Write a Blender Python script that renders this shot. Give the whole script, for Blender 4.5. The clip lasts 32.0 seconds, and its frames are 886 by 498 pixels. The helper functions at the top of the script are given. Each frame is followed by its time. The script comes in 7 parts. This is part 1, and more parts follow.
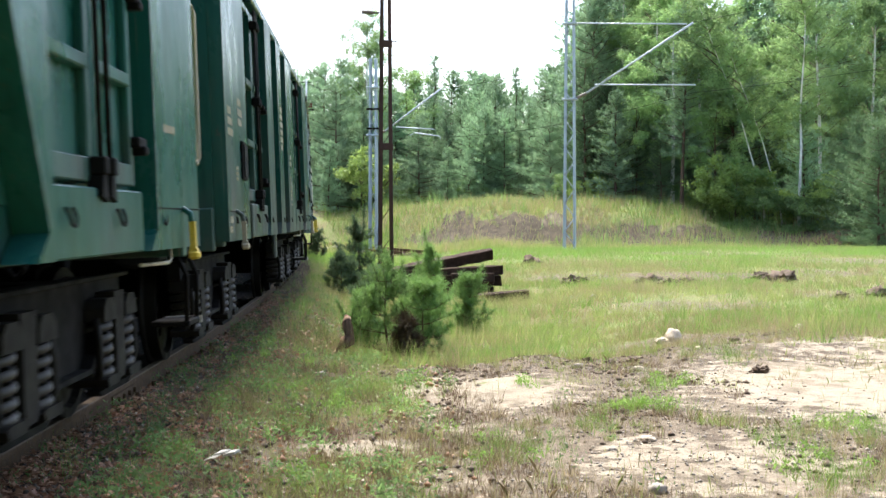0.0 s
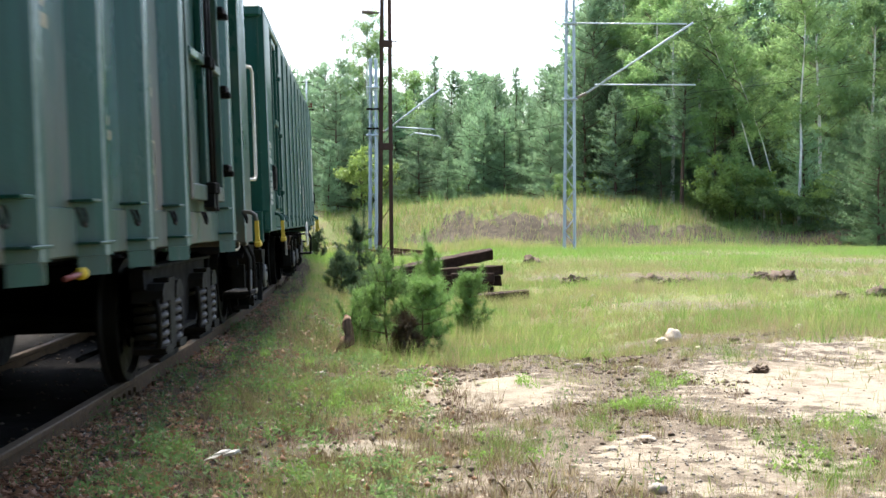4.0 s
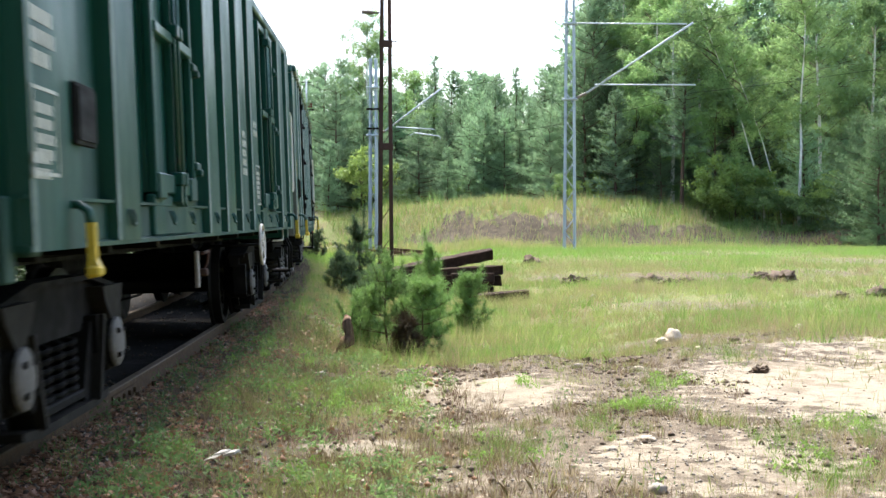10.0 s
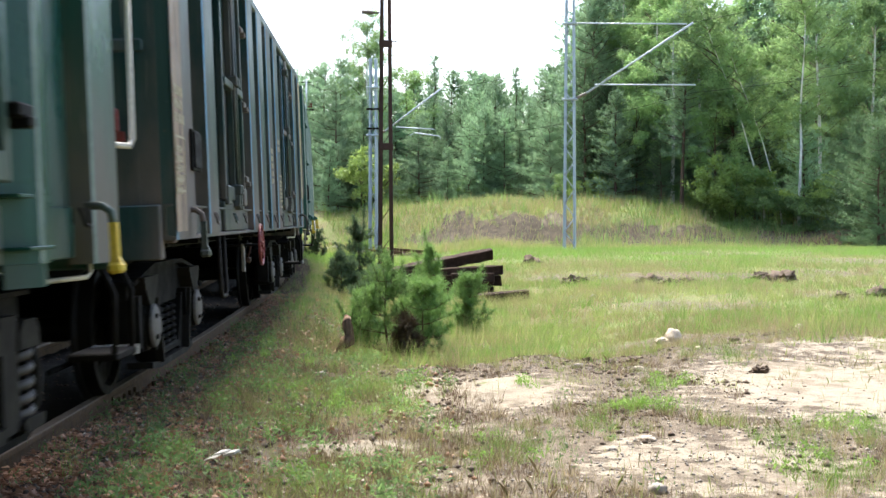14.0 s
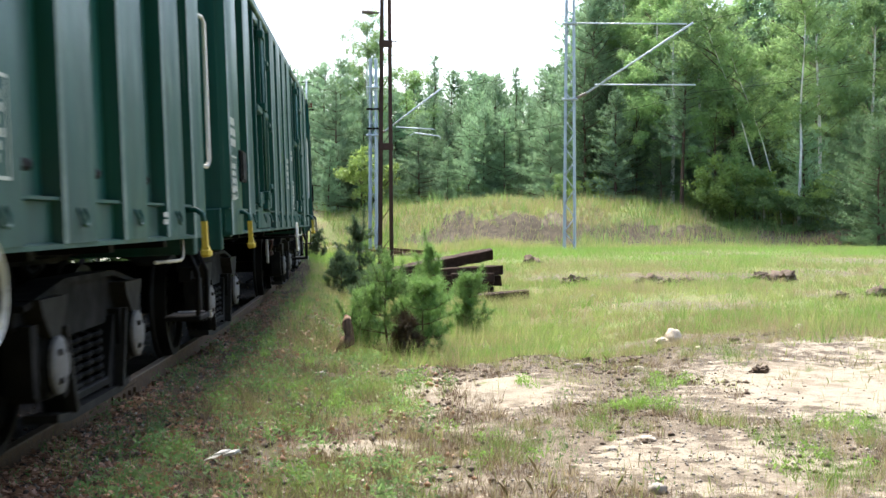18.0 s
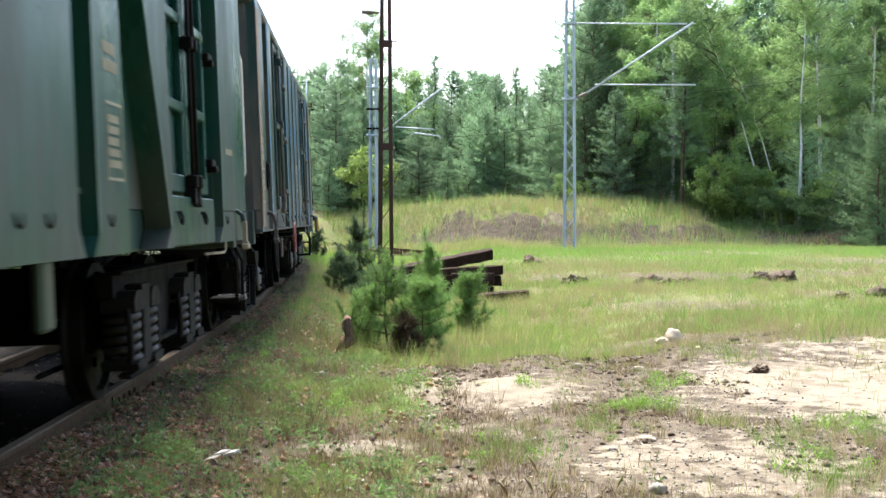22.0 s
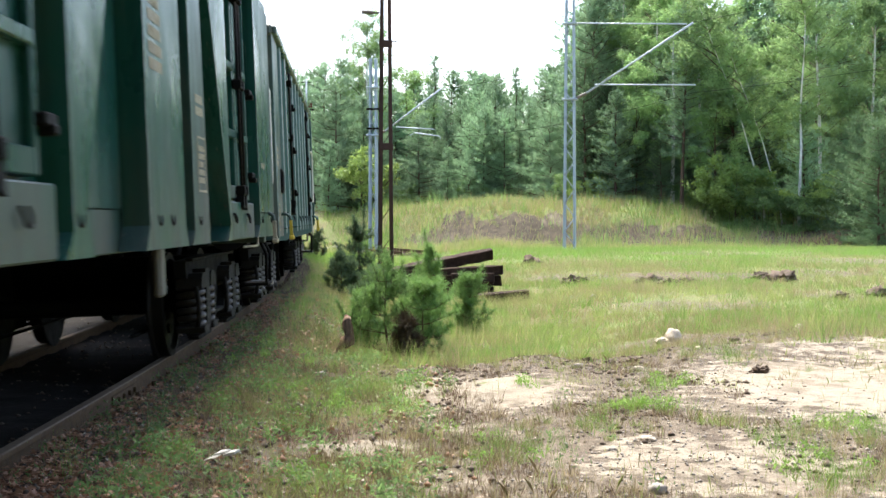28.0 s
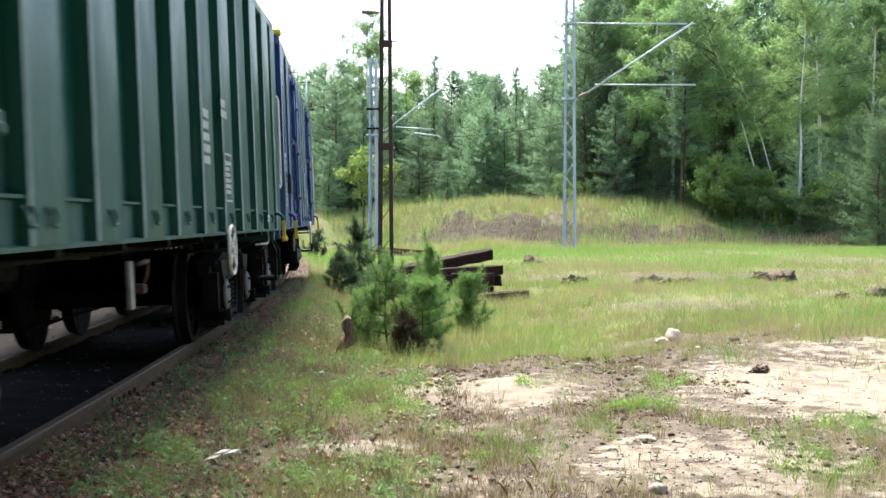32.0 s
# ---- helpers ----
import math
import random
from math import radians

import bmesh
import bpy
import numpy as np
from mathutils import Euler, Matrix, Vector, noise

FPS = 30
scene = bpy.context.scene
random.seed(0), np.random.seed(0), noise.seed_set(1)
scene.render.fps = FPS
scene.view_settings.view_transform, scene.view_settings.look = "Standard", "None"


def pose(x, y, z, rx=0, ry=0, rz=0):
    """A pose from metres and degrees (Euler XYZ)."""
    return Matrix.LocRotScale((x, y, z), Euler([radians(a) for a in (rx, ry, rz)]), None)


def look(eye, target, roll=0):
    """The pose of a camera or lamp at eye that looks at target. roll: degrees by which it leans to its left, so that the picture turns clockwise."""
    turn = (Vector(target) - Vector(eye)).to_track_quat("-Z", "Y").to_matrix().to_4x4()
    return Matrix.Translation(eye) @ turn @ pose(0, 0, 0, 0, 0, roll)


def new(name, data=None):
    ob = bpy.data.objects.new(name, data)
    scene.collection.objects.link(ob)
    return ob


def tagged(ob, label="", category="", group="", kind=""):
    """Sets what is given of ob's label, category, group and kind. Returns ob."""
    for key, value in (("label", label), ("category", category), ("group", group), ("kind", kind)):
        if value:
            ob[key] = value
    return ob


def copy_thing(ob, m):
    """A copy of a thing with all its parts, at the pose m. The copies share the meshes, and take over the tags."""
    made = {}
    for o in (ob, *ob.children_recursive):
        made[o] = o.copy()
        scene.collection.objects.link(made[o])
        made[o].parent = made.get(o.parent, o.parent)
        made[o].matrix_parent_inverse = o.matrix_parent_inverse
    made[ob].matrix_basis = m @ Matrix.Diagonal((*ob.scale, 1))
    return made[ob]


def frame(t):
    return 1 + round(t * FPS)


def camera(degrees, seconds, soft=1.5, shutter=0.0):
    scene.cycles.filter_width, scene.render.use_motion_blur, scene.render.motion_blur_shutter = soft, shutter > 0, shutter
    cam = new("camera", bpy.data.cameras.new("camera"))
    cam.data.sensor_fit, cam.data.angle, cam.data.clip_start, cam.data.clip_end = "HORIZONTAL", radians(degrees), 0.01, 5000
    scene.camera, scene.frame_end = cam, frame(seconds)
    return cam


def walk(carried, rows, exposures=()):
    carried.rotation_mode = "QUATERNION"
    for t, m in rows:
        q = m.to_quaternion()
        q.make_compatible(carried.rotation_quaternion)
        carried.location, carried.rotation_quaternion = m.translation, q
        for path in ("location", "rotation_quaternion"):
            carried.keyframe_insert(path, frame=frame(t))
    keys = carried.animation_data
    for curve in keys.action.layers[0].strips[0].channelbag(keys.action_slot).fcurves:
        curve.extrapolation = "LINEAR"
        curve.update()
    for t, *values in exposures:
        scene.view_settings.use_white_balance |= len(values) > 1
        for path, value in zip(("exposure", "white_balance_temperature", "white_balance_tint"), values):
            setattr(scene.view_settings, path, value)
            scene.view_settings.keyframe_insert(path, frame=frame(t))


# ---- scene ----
# The camera stands on a tripod beside a curved goods track.
DEG = 38.47
cam = camera(DEG, 32.0, soft=1.5, shutter=0.45)
EYE = pose(0.0, 0.0, 1.201, 90 - 1.347, 0, 0)
walk(cam, [(0.0, EYE), (32.0, EYE)])

# The track: one arc, to the left of the camera, canted inwards.
RAD, OFF, PSI, CANT = 309.2, 2.963, radians(0.08), radians(2.08)
CX, CY = -math.cos(PSI) * (RAD + OFF), -math.sin(PSI) * (RAD + OFF)


def travel(t):
    """Metres the train has run since the start."""
    return 5.9582 * t + 0.0215 * t * t / 2 + 3.2e-5 * t ** 3 / 6


def on_track(s, cant=CANT):
    """Pose s metres along the track: x the way of travel, y to the camera's side, z up, at rail height."""
    a = PSI + s / RAD
    place = Matrix.Translation((CX + RAD * math.cos(a), CY + RAD * math.sin(a), -0.75 * math.sin(cant)))
    return place @ Matrix.Rotation(a - math.pi / 2, 4, "Z") @ Matrix.Rotation(cant, 4, "X")


def lateral(x, y):
    """Metres outwards from the track's middle line, and along it."""
    r = math.hypot(x - CX, y - CY)
    return r - RAD, (math.atan2(y - CY, x - CX) - PSI) * RAD


# ---- light ----
world = bpy.data.worlds.new("world")
scene.world = world
world.use_nodes = True
wn = world.node_tree.nodes
sky = wn.new("ShaderNodeTexSky")
sky.sky_type, sky.sun_disc = "NISHITA", False
SUN_EL, SUN_AZ = 61.0, 339.0   # azimuth clockwise from +y
sky.sun_elevation, sky.sun_rotation = radians(SUN_EL), radians(SUN_AZ)
sky.air_density, sky.dust_density, sky.ozone_density, sky.altitude = 1.0, 3.0, 1.0, 100
wn["Background"].inputs["Strength"].default_value = 0.15
world.node_tree.links.new(sky.outputs[0], wn["Background"].inputs["Color"])
lamp = bpy.data.lights.new("sun", "SUN")
lamp.energy, lamp.angle, lamp.color = 3.5, radians(22.0), (1.0, 0.95, 0.86)
sun = new("sun", lamp)
az, el = radians(SUN_AZ), radians(SUN_EL)
sun.matrix_world = look((0, 0, 0), (-math.sin(az) * math.cos(el), -math.cos(az) * math.cos(el), -math.sin(el)))
scene.view_settings.exposure = 1.70


# ---- materials ----
def nodes_of(name):
    m = bpy.data.materials.new(name)
    m.use_nodes = True
    t = m.node_tree
    return m, t, t.nodes["Principled BSDF"]


def n_noise(t, vec, scale, detail=4, rough=0.55):
    n = t.nodes.new("ShaderNodeTexNoise")
    n.inputs["Scale"].default_value, n.inputs["Detail"].default_value, n.inputs["Roughness"].default_value = scale, detail, rough
    if vec is not None:
        t.links.new(vec, n.inputs["Vector"])
    return n.outputs["Fac"]


def n_ramp(t, fac, a, b, ca=(0, 0, 0), cb=(1, 1, 1)):
    r = t.nodes.new("ShaderNodeValToRGB")
    e = r.color_ramp.elements
    e[0].position, e[1].position = a, b
    e[0].color, e[1].color = (*ca, 1), (*cb, 1)
    t.links.new(fac, r.inputs["Fac"])
    return r.outputs["Color"]


def n_mix(t, fac, a, b, how="MIX"):
    m = t.nodes.new("ShaderNodeMix")
    m.data_type, m.blend_type = "RGBA", how
    for key, v in ((0, fac), (6, a), (7, b)):
        if hasattr(v, "links"):
            t.links.new(v, m.inputs[key])
        else:
            m.inputs[key].default_value = v if key == 0 else (*v, 1)
    return m.outputs[2]


def n_coords(t, scale=(1, 1, 1)):
    c = t.nodes.new("ShaderNodeTexCoord")
    m = t.nodes.new("ShaderNodeMapping")
    m.inputs["Scale"].default_value = scale
    t.links.new(c.outputs["Object"], m.inputs["Vector"])
    return m.outputs["Vector"]


def n_scattered(t, scale=(1, 1, 1)):
    """Object coordinates, shifted from piece to piece."""
    o, a = t.nodes.new("ShaderNodeObjectInfo"), t.nodes.new("ShaderNodeVectorMath")
    a.operation = "MULTIPLY_ADD"
    t.links.new(o.outputs["Random"], a.inputs[0])
    a.inputs[1].default_value = (37.0, 11.0, 0.0)
    t.links.new(n_coords(t), a.inputs[2])
    m = t.nodes.new("ShaderNodeVectorMath")
    m.operation = "MULTIPLY"
    m.inputs[1].default_value = scale
    t.links.new(a.outputs[0], m.inputs[0])
    return m.outputs[0]


def coachwork(name, base, other, dust, dusty, wear=0.5, rough=0.28):
    """Old glossy paint on sheet steel: fading, a film of dust in patches and low on the sides, runs, chips, dents."""
    m, t, p = nodes_of(name)
    v = n_scattered(t)
    c = n_mix(t, n_ramp(t, n_noise(t, n_scattered(t, (1, 1, 0.35)), 1.4, 4), 0.35, 0.65), base, other)
    streaks = n_noise(t, n_scattered(t, (9, 9, 0.3)), 1.5, 5, 0.65)
    c = n_mix(t, n_ramp(t, streaks, 0.4, 0.75, (0, 0, 0), (0.7, 0.7, 0.7)), c, tuple(0.45 * k for k in base))
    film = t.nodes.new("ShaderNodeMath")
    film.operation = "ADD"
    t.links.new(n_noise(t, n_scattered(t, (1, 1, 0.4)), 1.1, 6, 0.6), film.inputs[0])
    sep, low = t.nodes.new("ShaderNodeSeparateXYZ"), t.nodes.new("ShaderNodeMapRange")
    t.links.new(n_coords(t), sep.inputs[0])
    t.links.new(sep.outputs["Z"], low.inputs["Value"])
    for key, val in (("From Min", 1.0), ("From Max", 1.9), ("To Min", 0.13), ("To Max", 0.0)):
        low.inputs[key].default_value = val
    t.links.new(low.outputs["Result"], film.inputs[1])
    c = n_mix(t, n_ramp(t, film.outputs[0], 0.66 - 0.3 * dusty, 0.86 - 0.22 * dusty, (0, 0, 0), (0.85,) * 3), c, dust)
    runs = n_ramp(t, n_noise(t, n_scattered(t, (14, 14, 0.5)), 1.6, 5, 0.6), 0.63, 0.73, (0, 0, 0), (0.7, 0.7, 0.7))
    c = n_mix(t, runs, c, tuple(1.5 * k + 0.03 for k in dust))
    chips = n_ramp(t, n_noise(t, n_scattered(t, (1, 1, 0.45)), 8, 6, 0.75), 0.70 - 0.08 * wear, 0.74 - 0.08 * wear, (0, 0, 0), (0.7, 0.7, 0.7))
    c = n_mix(t, chips, c, (0.085, 0.06, 0.045))
    scuffs = n_ramp(t, n_noise(t, n_scattered(t, (2, 2, 5)), 5, 6, 0.8), 0.68, 0.72, (0, 0, 0), (0.5, 0.5, 0.5))
    c = n_mix(t, scuffs, c, (0.2, 0.21, 0.19))
    t.links.new(c, p.inputs["Base Color"])
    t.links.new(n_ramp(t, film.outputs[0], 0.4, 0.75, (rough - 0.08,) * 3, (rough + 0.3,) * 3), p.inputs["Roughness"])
    p.inputs["Specular IOR Level"].default_value = 0.3
    dent, fine = t.nodes.new("ShaderNodeBump"), t.nodes.new("ShaderNodeBump")
    dent.inputs["Strength"].default_value, dent.inputs["Distance"].default_value = 0.6, 0.03
    t.links.new(n_noise(t, n_scattered(t, (1.6, 1.6, 0.8)), 1.7, 2, 0.4), dent.inputs["Height"])
    fine.inputs["Strength"].default_value, fine.inputs["Distance"].default_value = 0.15, 0.01
    t.links.new(n_noise(t, v, 40, 3), fine.inputs["Height"])
    t.links.new(dent.outputs["Normal"], fine.inputs["Normal"])
    t.links.new(fine.outputs["Normal"], p.inputs["Normal"])
    return m


def n_bump(t, p, fac, strength, dist=0.01):
    b = t.nodes.new("ShaderNodeBump")
    b.inputs["Strength"].default_value, b.inputs["Distance"].default_value = strength, dist
    t.links.new(fac, b.inputs["Height"])
    t.links.new(b.outputs["Normal"], p.inputs["Normal"])


def weathered(name, base, other, dirt, amount=0.5, rough=0.5, metal=0.0, scale=1.5, grain=40, bump=0.15, streak=True, patina=False):
    """Two tones of one surface, vertical streaks and patches of dirt, fine grain."""
    m, t, p = nodes_of(name)
    v = n_coords(t)
    c = n_mix(t, n_ramp(t, n_noise(t, v, scale), 0.35, 0.65), base, other)
    if streak:
        vs = n_coords(t, (5, 5, 0.35))
        f = n_ramp(t, n_noise(t, vs, 2.0, 5, 0.65), 0.62 - 0.3 * amount, 0.8 - 0.1 * amount)
        c = n_mix(t, f, c, dirt)
    f2 = n_ramp(t, n_noise(t, v, scale * 2.3, 6, 0.7), 0.72 - 0.35 * amount, 0.86)
    c = n_mix(t, f2, c, dirt)
    g = n_noise(t, v, grain, 3)
    c = n_mix(t, n_ramp(t, g, 0.3, 0.75, (0, 0, 0), (0.35, 0.35, 0.35)), c, tuple(0.5 * k for k in dirt))
    t.links.new(c, p.inputs["Base Color"])
    r = n_ramp(t, n_noise(t, v, scale * 4), 0.3, 0.7, (rough - 0.12,) * 3, (rough + 0.15,) * 3)
    t.links.new(r, p.inputs["Roughness"])
    p.inputs["Metallic"].default_value = metal
    p.inputs["Specular IOR Level"].default_value = 0.12 if max(base) < 0.06 else 0.4
    if patina:
        # dents in the sheet, pale scuffs, thin rust runs
        runs = n_ramp(t, n_noise(t, n_coords(t, (14, 14, 0.5)), 1.6, 5, 0.6), 0.66, 0.74, (0, 0, 0), (0.75, 0.75, 0.75))
        c = n_mix(t, runs, c, tuple(min(1, 1.9 * k + 0.03) for k in dirt))
        chips = n_ramp(t, n_noise(t, n_coords(t, (1, 1, 0.45)), 7, 6, 0.75), 0.68, 0.72, (0, 0, 0), (0.6, 0.6, 0.6))
        c = n_mix(t, chips, c, (0.10, 0.075, 0.055))
        t.links.new(c, p.inputs["Base Color"])
        dent = t.nodes.new("ShaderNodeBump")
        dent.inputs["Strength"].default_value, dent.inputs["Distance"].default_value = 0.55, 0.03
        t.links.new(n_noise(t, n_coords(t, (1.6, 1.6, 0.8)), 1.7, 2, 0.4), dent.inputs["Height"])
        fine = t.nodes.new("ShaderNodeBump")
        fine.inputs["Strength"].default_value, fine.inputs["Distance"].default_value = bump, 0.01
        t.links.new(g, fine.inputs["Height"])
        t.links.new(dent.outputs["Normal"], fine.inputs["Normal"])
        t.links.new(fine.outputs["Normal"], p.inputs["Normal"])
    else:
        n_bump(t, p, g, bump)
    return m


def leafy(name, a, b, dead, through_light=0.35):
    """Leaves: hue varies from leaf to leaf and from plant to plant."""
    m, t, p = nodes_of(name)
    g = t.nodes.new("ShaderNodeNewGeometry")
    o = t.nodes.new("ShaderNodeObjectInfo")
    c = n_mix(t, g.outputs["Random Per Island"], a, b)
    v = n_coords(t)
    c = n_mix(t, n_ramp(t, n_noise(t, v, 0.8), 0.4, 0.7, (0, 0, 0), (0.6, 0.6, 0.6)), c, dead)
    broad = n_noise(t, v, 0.23, 3, 0.6)
    c = n_mix(t, n_ramp(t, broad, 0.42, 0.66, (0, 0, 0), (0.55, 0.55, 0.55)), c, tuple(0.5 * (p + q) for p, q in zip(a, dead)))
    h = t.nodes.new("ShaderNodeHueSaturation")
    mp = t.nodes.new("ShaderNodeMapRange")
    mp.inputs["To Min"].default_value, mp.inputs["To Max"].default_value = 0.75, 1.3
    t.links.new(o.outputs["Random"], mp.inputs["Value"])
    t.links.new(mp.outputs["Result"], h.inputs["Value"])
    t.links.new(c, h.inputs["Color"])
    t.links.new(h.outputs["Color"], p.inputs["Base Color"])
    p.inputs["Roughness"].default_value = 0.6
    tr = t.nodes.new("ShaderNodeBsdfTranslucent")
    t.links.new(h.outputs["Color"], tr.inputs["Color"])
    mx = t.nodes.new("ShaderNodeMixShader")
    mx.inputs[0].default_value = through_light
    t.links.new(p.outputs[0], mx.inputs[1])
    t.links.new(tr.outputs[0], mx.inputs[2])
    t.links.new(mx.outputs[0], t.nodes["Material Output"].inputs["Surface"])
    return m


M = {}
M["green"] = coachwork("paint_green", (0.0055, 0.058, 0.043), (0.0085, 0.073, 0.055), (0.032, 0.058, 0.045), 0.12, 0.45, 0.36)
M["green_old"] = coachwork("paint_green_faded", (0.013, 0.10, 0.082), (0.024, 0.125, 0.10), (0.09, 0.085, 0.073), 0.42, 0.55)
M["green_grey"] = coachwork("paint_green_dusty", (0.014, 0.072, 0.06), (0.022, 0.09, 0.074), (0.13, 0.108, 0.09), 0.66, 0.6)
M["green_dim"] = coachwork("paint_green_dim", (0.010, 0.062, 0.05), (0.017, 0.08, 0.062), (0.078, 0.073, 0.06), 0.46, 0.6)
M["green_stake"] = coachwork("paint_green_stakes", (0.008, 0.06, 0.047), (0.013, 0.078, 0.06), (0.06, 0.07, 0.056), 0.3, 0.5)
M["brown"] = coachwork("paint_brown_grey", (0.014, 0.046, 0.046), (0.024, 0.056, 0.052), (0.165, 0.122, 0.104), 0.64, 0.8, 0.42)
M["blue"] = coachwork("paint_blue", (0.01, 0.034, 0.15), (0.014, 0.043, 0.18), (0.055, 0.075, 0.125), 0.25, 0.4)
# worn paint whose pale colour also carries the highlight of the edge
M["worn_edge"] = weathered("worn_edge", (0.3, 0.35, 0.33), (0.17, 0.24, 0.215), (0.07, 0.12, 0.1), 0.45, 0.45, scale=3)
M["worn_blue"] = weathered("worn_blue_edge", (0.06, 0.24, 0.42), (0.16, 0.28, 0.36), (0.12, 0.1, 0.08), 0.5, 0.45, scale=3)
M["cream"] = weathered("cream_paint", (0.42, 0.36, 0.2), (0.34, 0.29, 0.18), (0.16, 0.13, 0.1), 0.5, 0.5)
M["tan_dust"] = weathered("tan_dust", (0.33, 0.235, 0.165), (0.38, 0.28, 0.2), (0.08, 0.06, 0.05), 0.5, 0.6)
M["plate_dirty"] = weathered("dirty_white_plate", (0.5, 0.47, 0.43), (0.36, 0.33, 0.3), (0.1, 0.08, 0.065), 0.6, 0.6)
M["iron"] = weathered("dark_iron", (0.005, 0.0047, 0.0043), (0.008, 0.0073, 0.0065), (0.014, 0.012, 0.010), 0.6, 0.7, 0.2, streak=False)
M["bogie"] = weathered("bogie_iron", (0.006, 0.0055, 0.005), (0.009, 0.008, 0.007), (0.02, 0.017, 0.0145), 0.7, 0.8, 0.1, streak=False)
M["spring"] = weathered("spring_steel", (0.065, 0.057, 0.05), (0.09, 0.08, 0.07), (0.03, 0.026, 0.022), 0.5, 0.6, 0.3, streak=False)
M["cover"] = weathered("axle_cover", (0.018, 0.0155, 0.013), (0.03, 0.026, 0.022), (0.010, 0.009, 0.0075), 0.5, 0.7, 0.1, streak=False)
M["cap"] = weathered("axlebox_cap", (0.11, 0.1, 0.09), (0.16, 0.145, 0.13), (0.05, 0.043, 0.037), 0.5, 0.7, 0.1, streak=False)
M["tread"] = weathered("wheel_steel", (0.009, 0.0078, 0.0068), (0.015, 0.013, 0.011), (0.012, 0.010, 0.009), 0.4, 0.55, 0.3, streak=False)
M["white"] = weathered("white_paint", (0.75, 0.72, 0.66), (0.7, 0.66, 0.58), (0.35, 0.3, 0.25), 0.4, 0.5)
M["yellow"] = weathered("yellow_paint", (0.75, 0.55, 0.04), (0.7, 0.48, 0.04), (0.4, 0.3, 0.1), 0.3, 0.45)
M["red"] = weathered("red_paint", (0.2, 0.03, 0.03), (0.25, 0.04, 0.035), (0.2, 0.08, 0.07), 0.4, 0.45)
M["stencil"] = weathered("stencil_paint", (0.62, 0.62, 0.56), (0.5, 0.5, 0.44), (0.25, 0.27, 0.22), 0.5, 0.6)
M["stencil_tan"] = weathered("stencil_paint_aged", (0.45, 0.38, 0.25), (0.4, 0.34, 0.24), (0.2, 0.2, 0.15), 0.5, 0.6)
M["rail_side"] = weathered("rail_rust", (0.085, 0.046, 0.02), (0.12, 0.07, 0.03), (0.04, 0.024, 0.014), 0.6, 0.95, streak=False, scale=6)
M["rail_top"] = weathered("rail_head", (0.13, 0.09, 0.055), (0.11, 0.075, 0.045), (0.07, 0.045, 0.027), 0.5, 0.8, 0.1, streak=False, scale=6)
M["tie"] = weathered("tarred_wood", (0.02, 0.012, 0.009), (0.04, 0.024, 0.018), (0.11, 0.065, 0.045), 0.65, 0.85, streak=False, scale=4, grain=60, bump=0.5)
M["galv"] = weathered("galvanised_steel", (0.5, 0.56, 0.63), (0.43, 0.5, 0.58), (0.3, 0.34, 0.39), 0.4, 0.5, 0.15)
M["rust"] = weathered("rusted_steel", (0.06, 0.028, 0.02), (0.085, 0.038, 0.025), (0.035, 0.022, 0.018), 0.6, 0.85)
M["ceramic"] = weathered("insulator_glaze", (0.16, 0.12, 0.1), (0.2, 0.16, 0.14), (0.1, 0.08, 0.07), 0.3, 0.25)
M["stone_pale"] = weathered("pale_stone", (0.55, 0.48, 0.38), (0.45, 0.38, 0.3), (0.3, 0.25, 0.19), 0.5, 0.9, streak=False, scale=9, bump=0.6)
M["stone_grey"] = weathered("grey_stone", (0.26, 0.235, 0.205), (0.35, 0.315, 0.275), (0.16, 0.13, 0.11), 0.5, 0.9, streak=False, scale=9, bump=0.6)
M["ballast"] = weathered("ballast_stone", (0.11, 0.082, 0.06), (0.16, 0.125, 0.1), (0.06, 0.042, 0.03), 0.6, 0.9, streak=False, scale=12, bump=0.6)
M["concrete"] = weathered("concrete", (0.42, 0.4, 0.37), (0.36, 0.34, 0.31), (0.22, 0.2, 0.17), 0.5, 0.85, streak=False, scale=5)
M["soil"] = weathered("dark_soil", (0.10, 0.072, 0.05), (0.15, 0.11, 0.08), (0.05, 0.037, 0.027), 0.5, 0.95, streak=False, scale=8, bump=0.9)
M["rotten"] = weathered("rotten_wood", (0.2, 0.115, 0.07), (0.38, 0.25, 0.16), (0.035, 0.022, 0.016), 0.6, 0.95, scale=7, grain=30, bump=0.8)
M["bark_pine"] = weathered("pine_bark", (0.085, 0.05, 0.034), (0.125, 0.068, 0.042), (0.045, 0.035, 0.028), 0.5, 0.9, grain=15, bump=0.6)
M["bark_birch"] = weathered("birch_bark", (0.8, 0.78, 0.73), (0.7, 0.68, 0.63), (0.09, 0.08, 0.07), 0.42, 0.8, streak=False, scale=2.5, grain=12)
M["leaf_birch"] = leafy("birch_leaves", (0.22, 0.355, 0.135), (0.33, 0.475, 0.19), (0.17, 0.29, 0.115), 0.6)
M["leaf_bush"] = leafy("bush_leaves", (0.23, 0.33, 0.09), (0.33, 0.43, 0.12), (0.17, 0.26, 0.07), 0.5)
M["needle"] = leafy("pine_needles", (0.21, 0.335, 0.19), (0.295, 0.435, 0.245), (0.215, 0.33, 0.205), 0.6)
# darker copies of the needle and leaf colours, with shade put into them
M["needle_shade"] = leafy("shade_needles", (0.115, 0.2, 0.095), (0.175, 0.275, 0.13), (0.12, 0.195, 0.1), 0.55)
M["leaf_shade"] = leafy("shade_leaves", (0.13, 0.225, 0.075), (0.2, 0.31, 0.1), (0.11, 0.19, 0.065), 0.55)
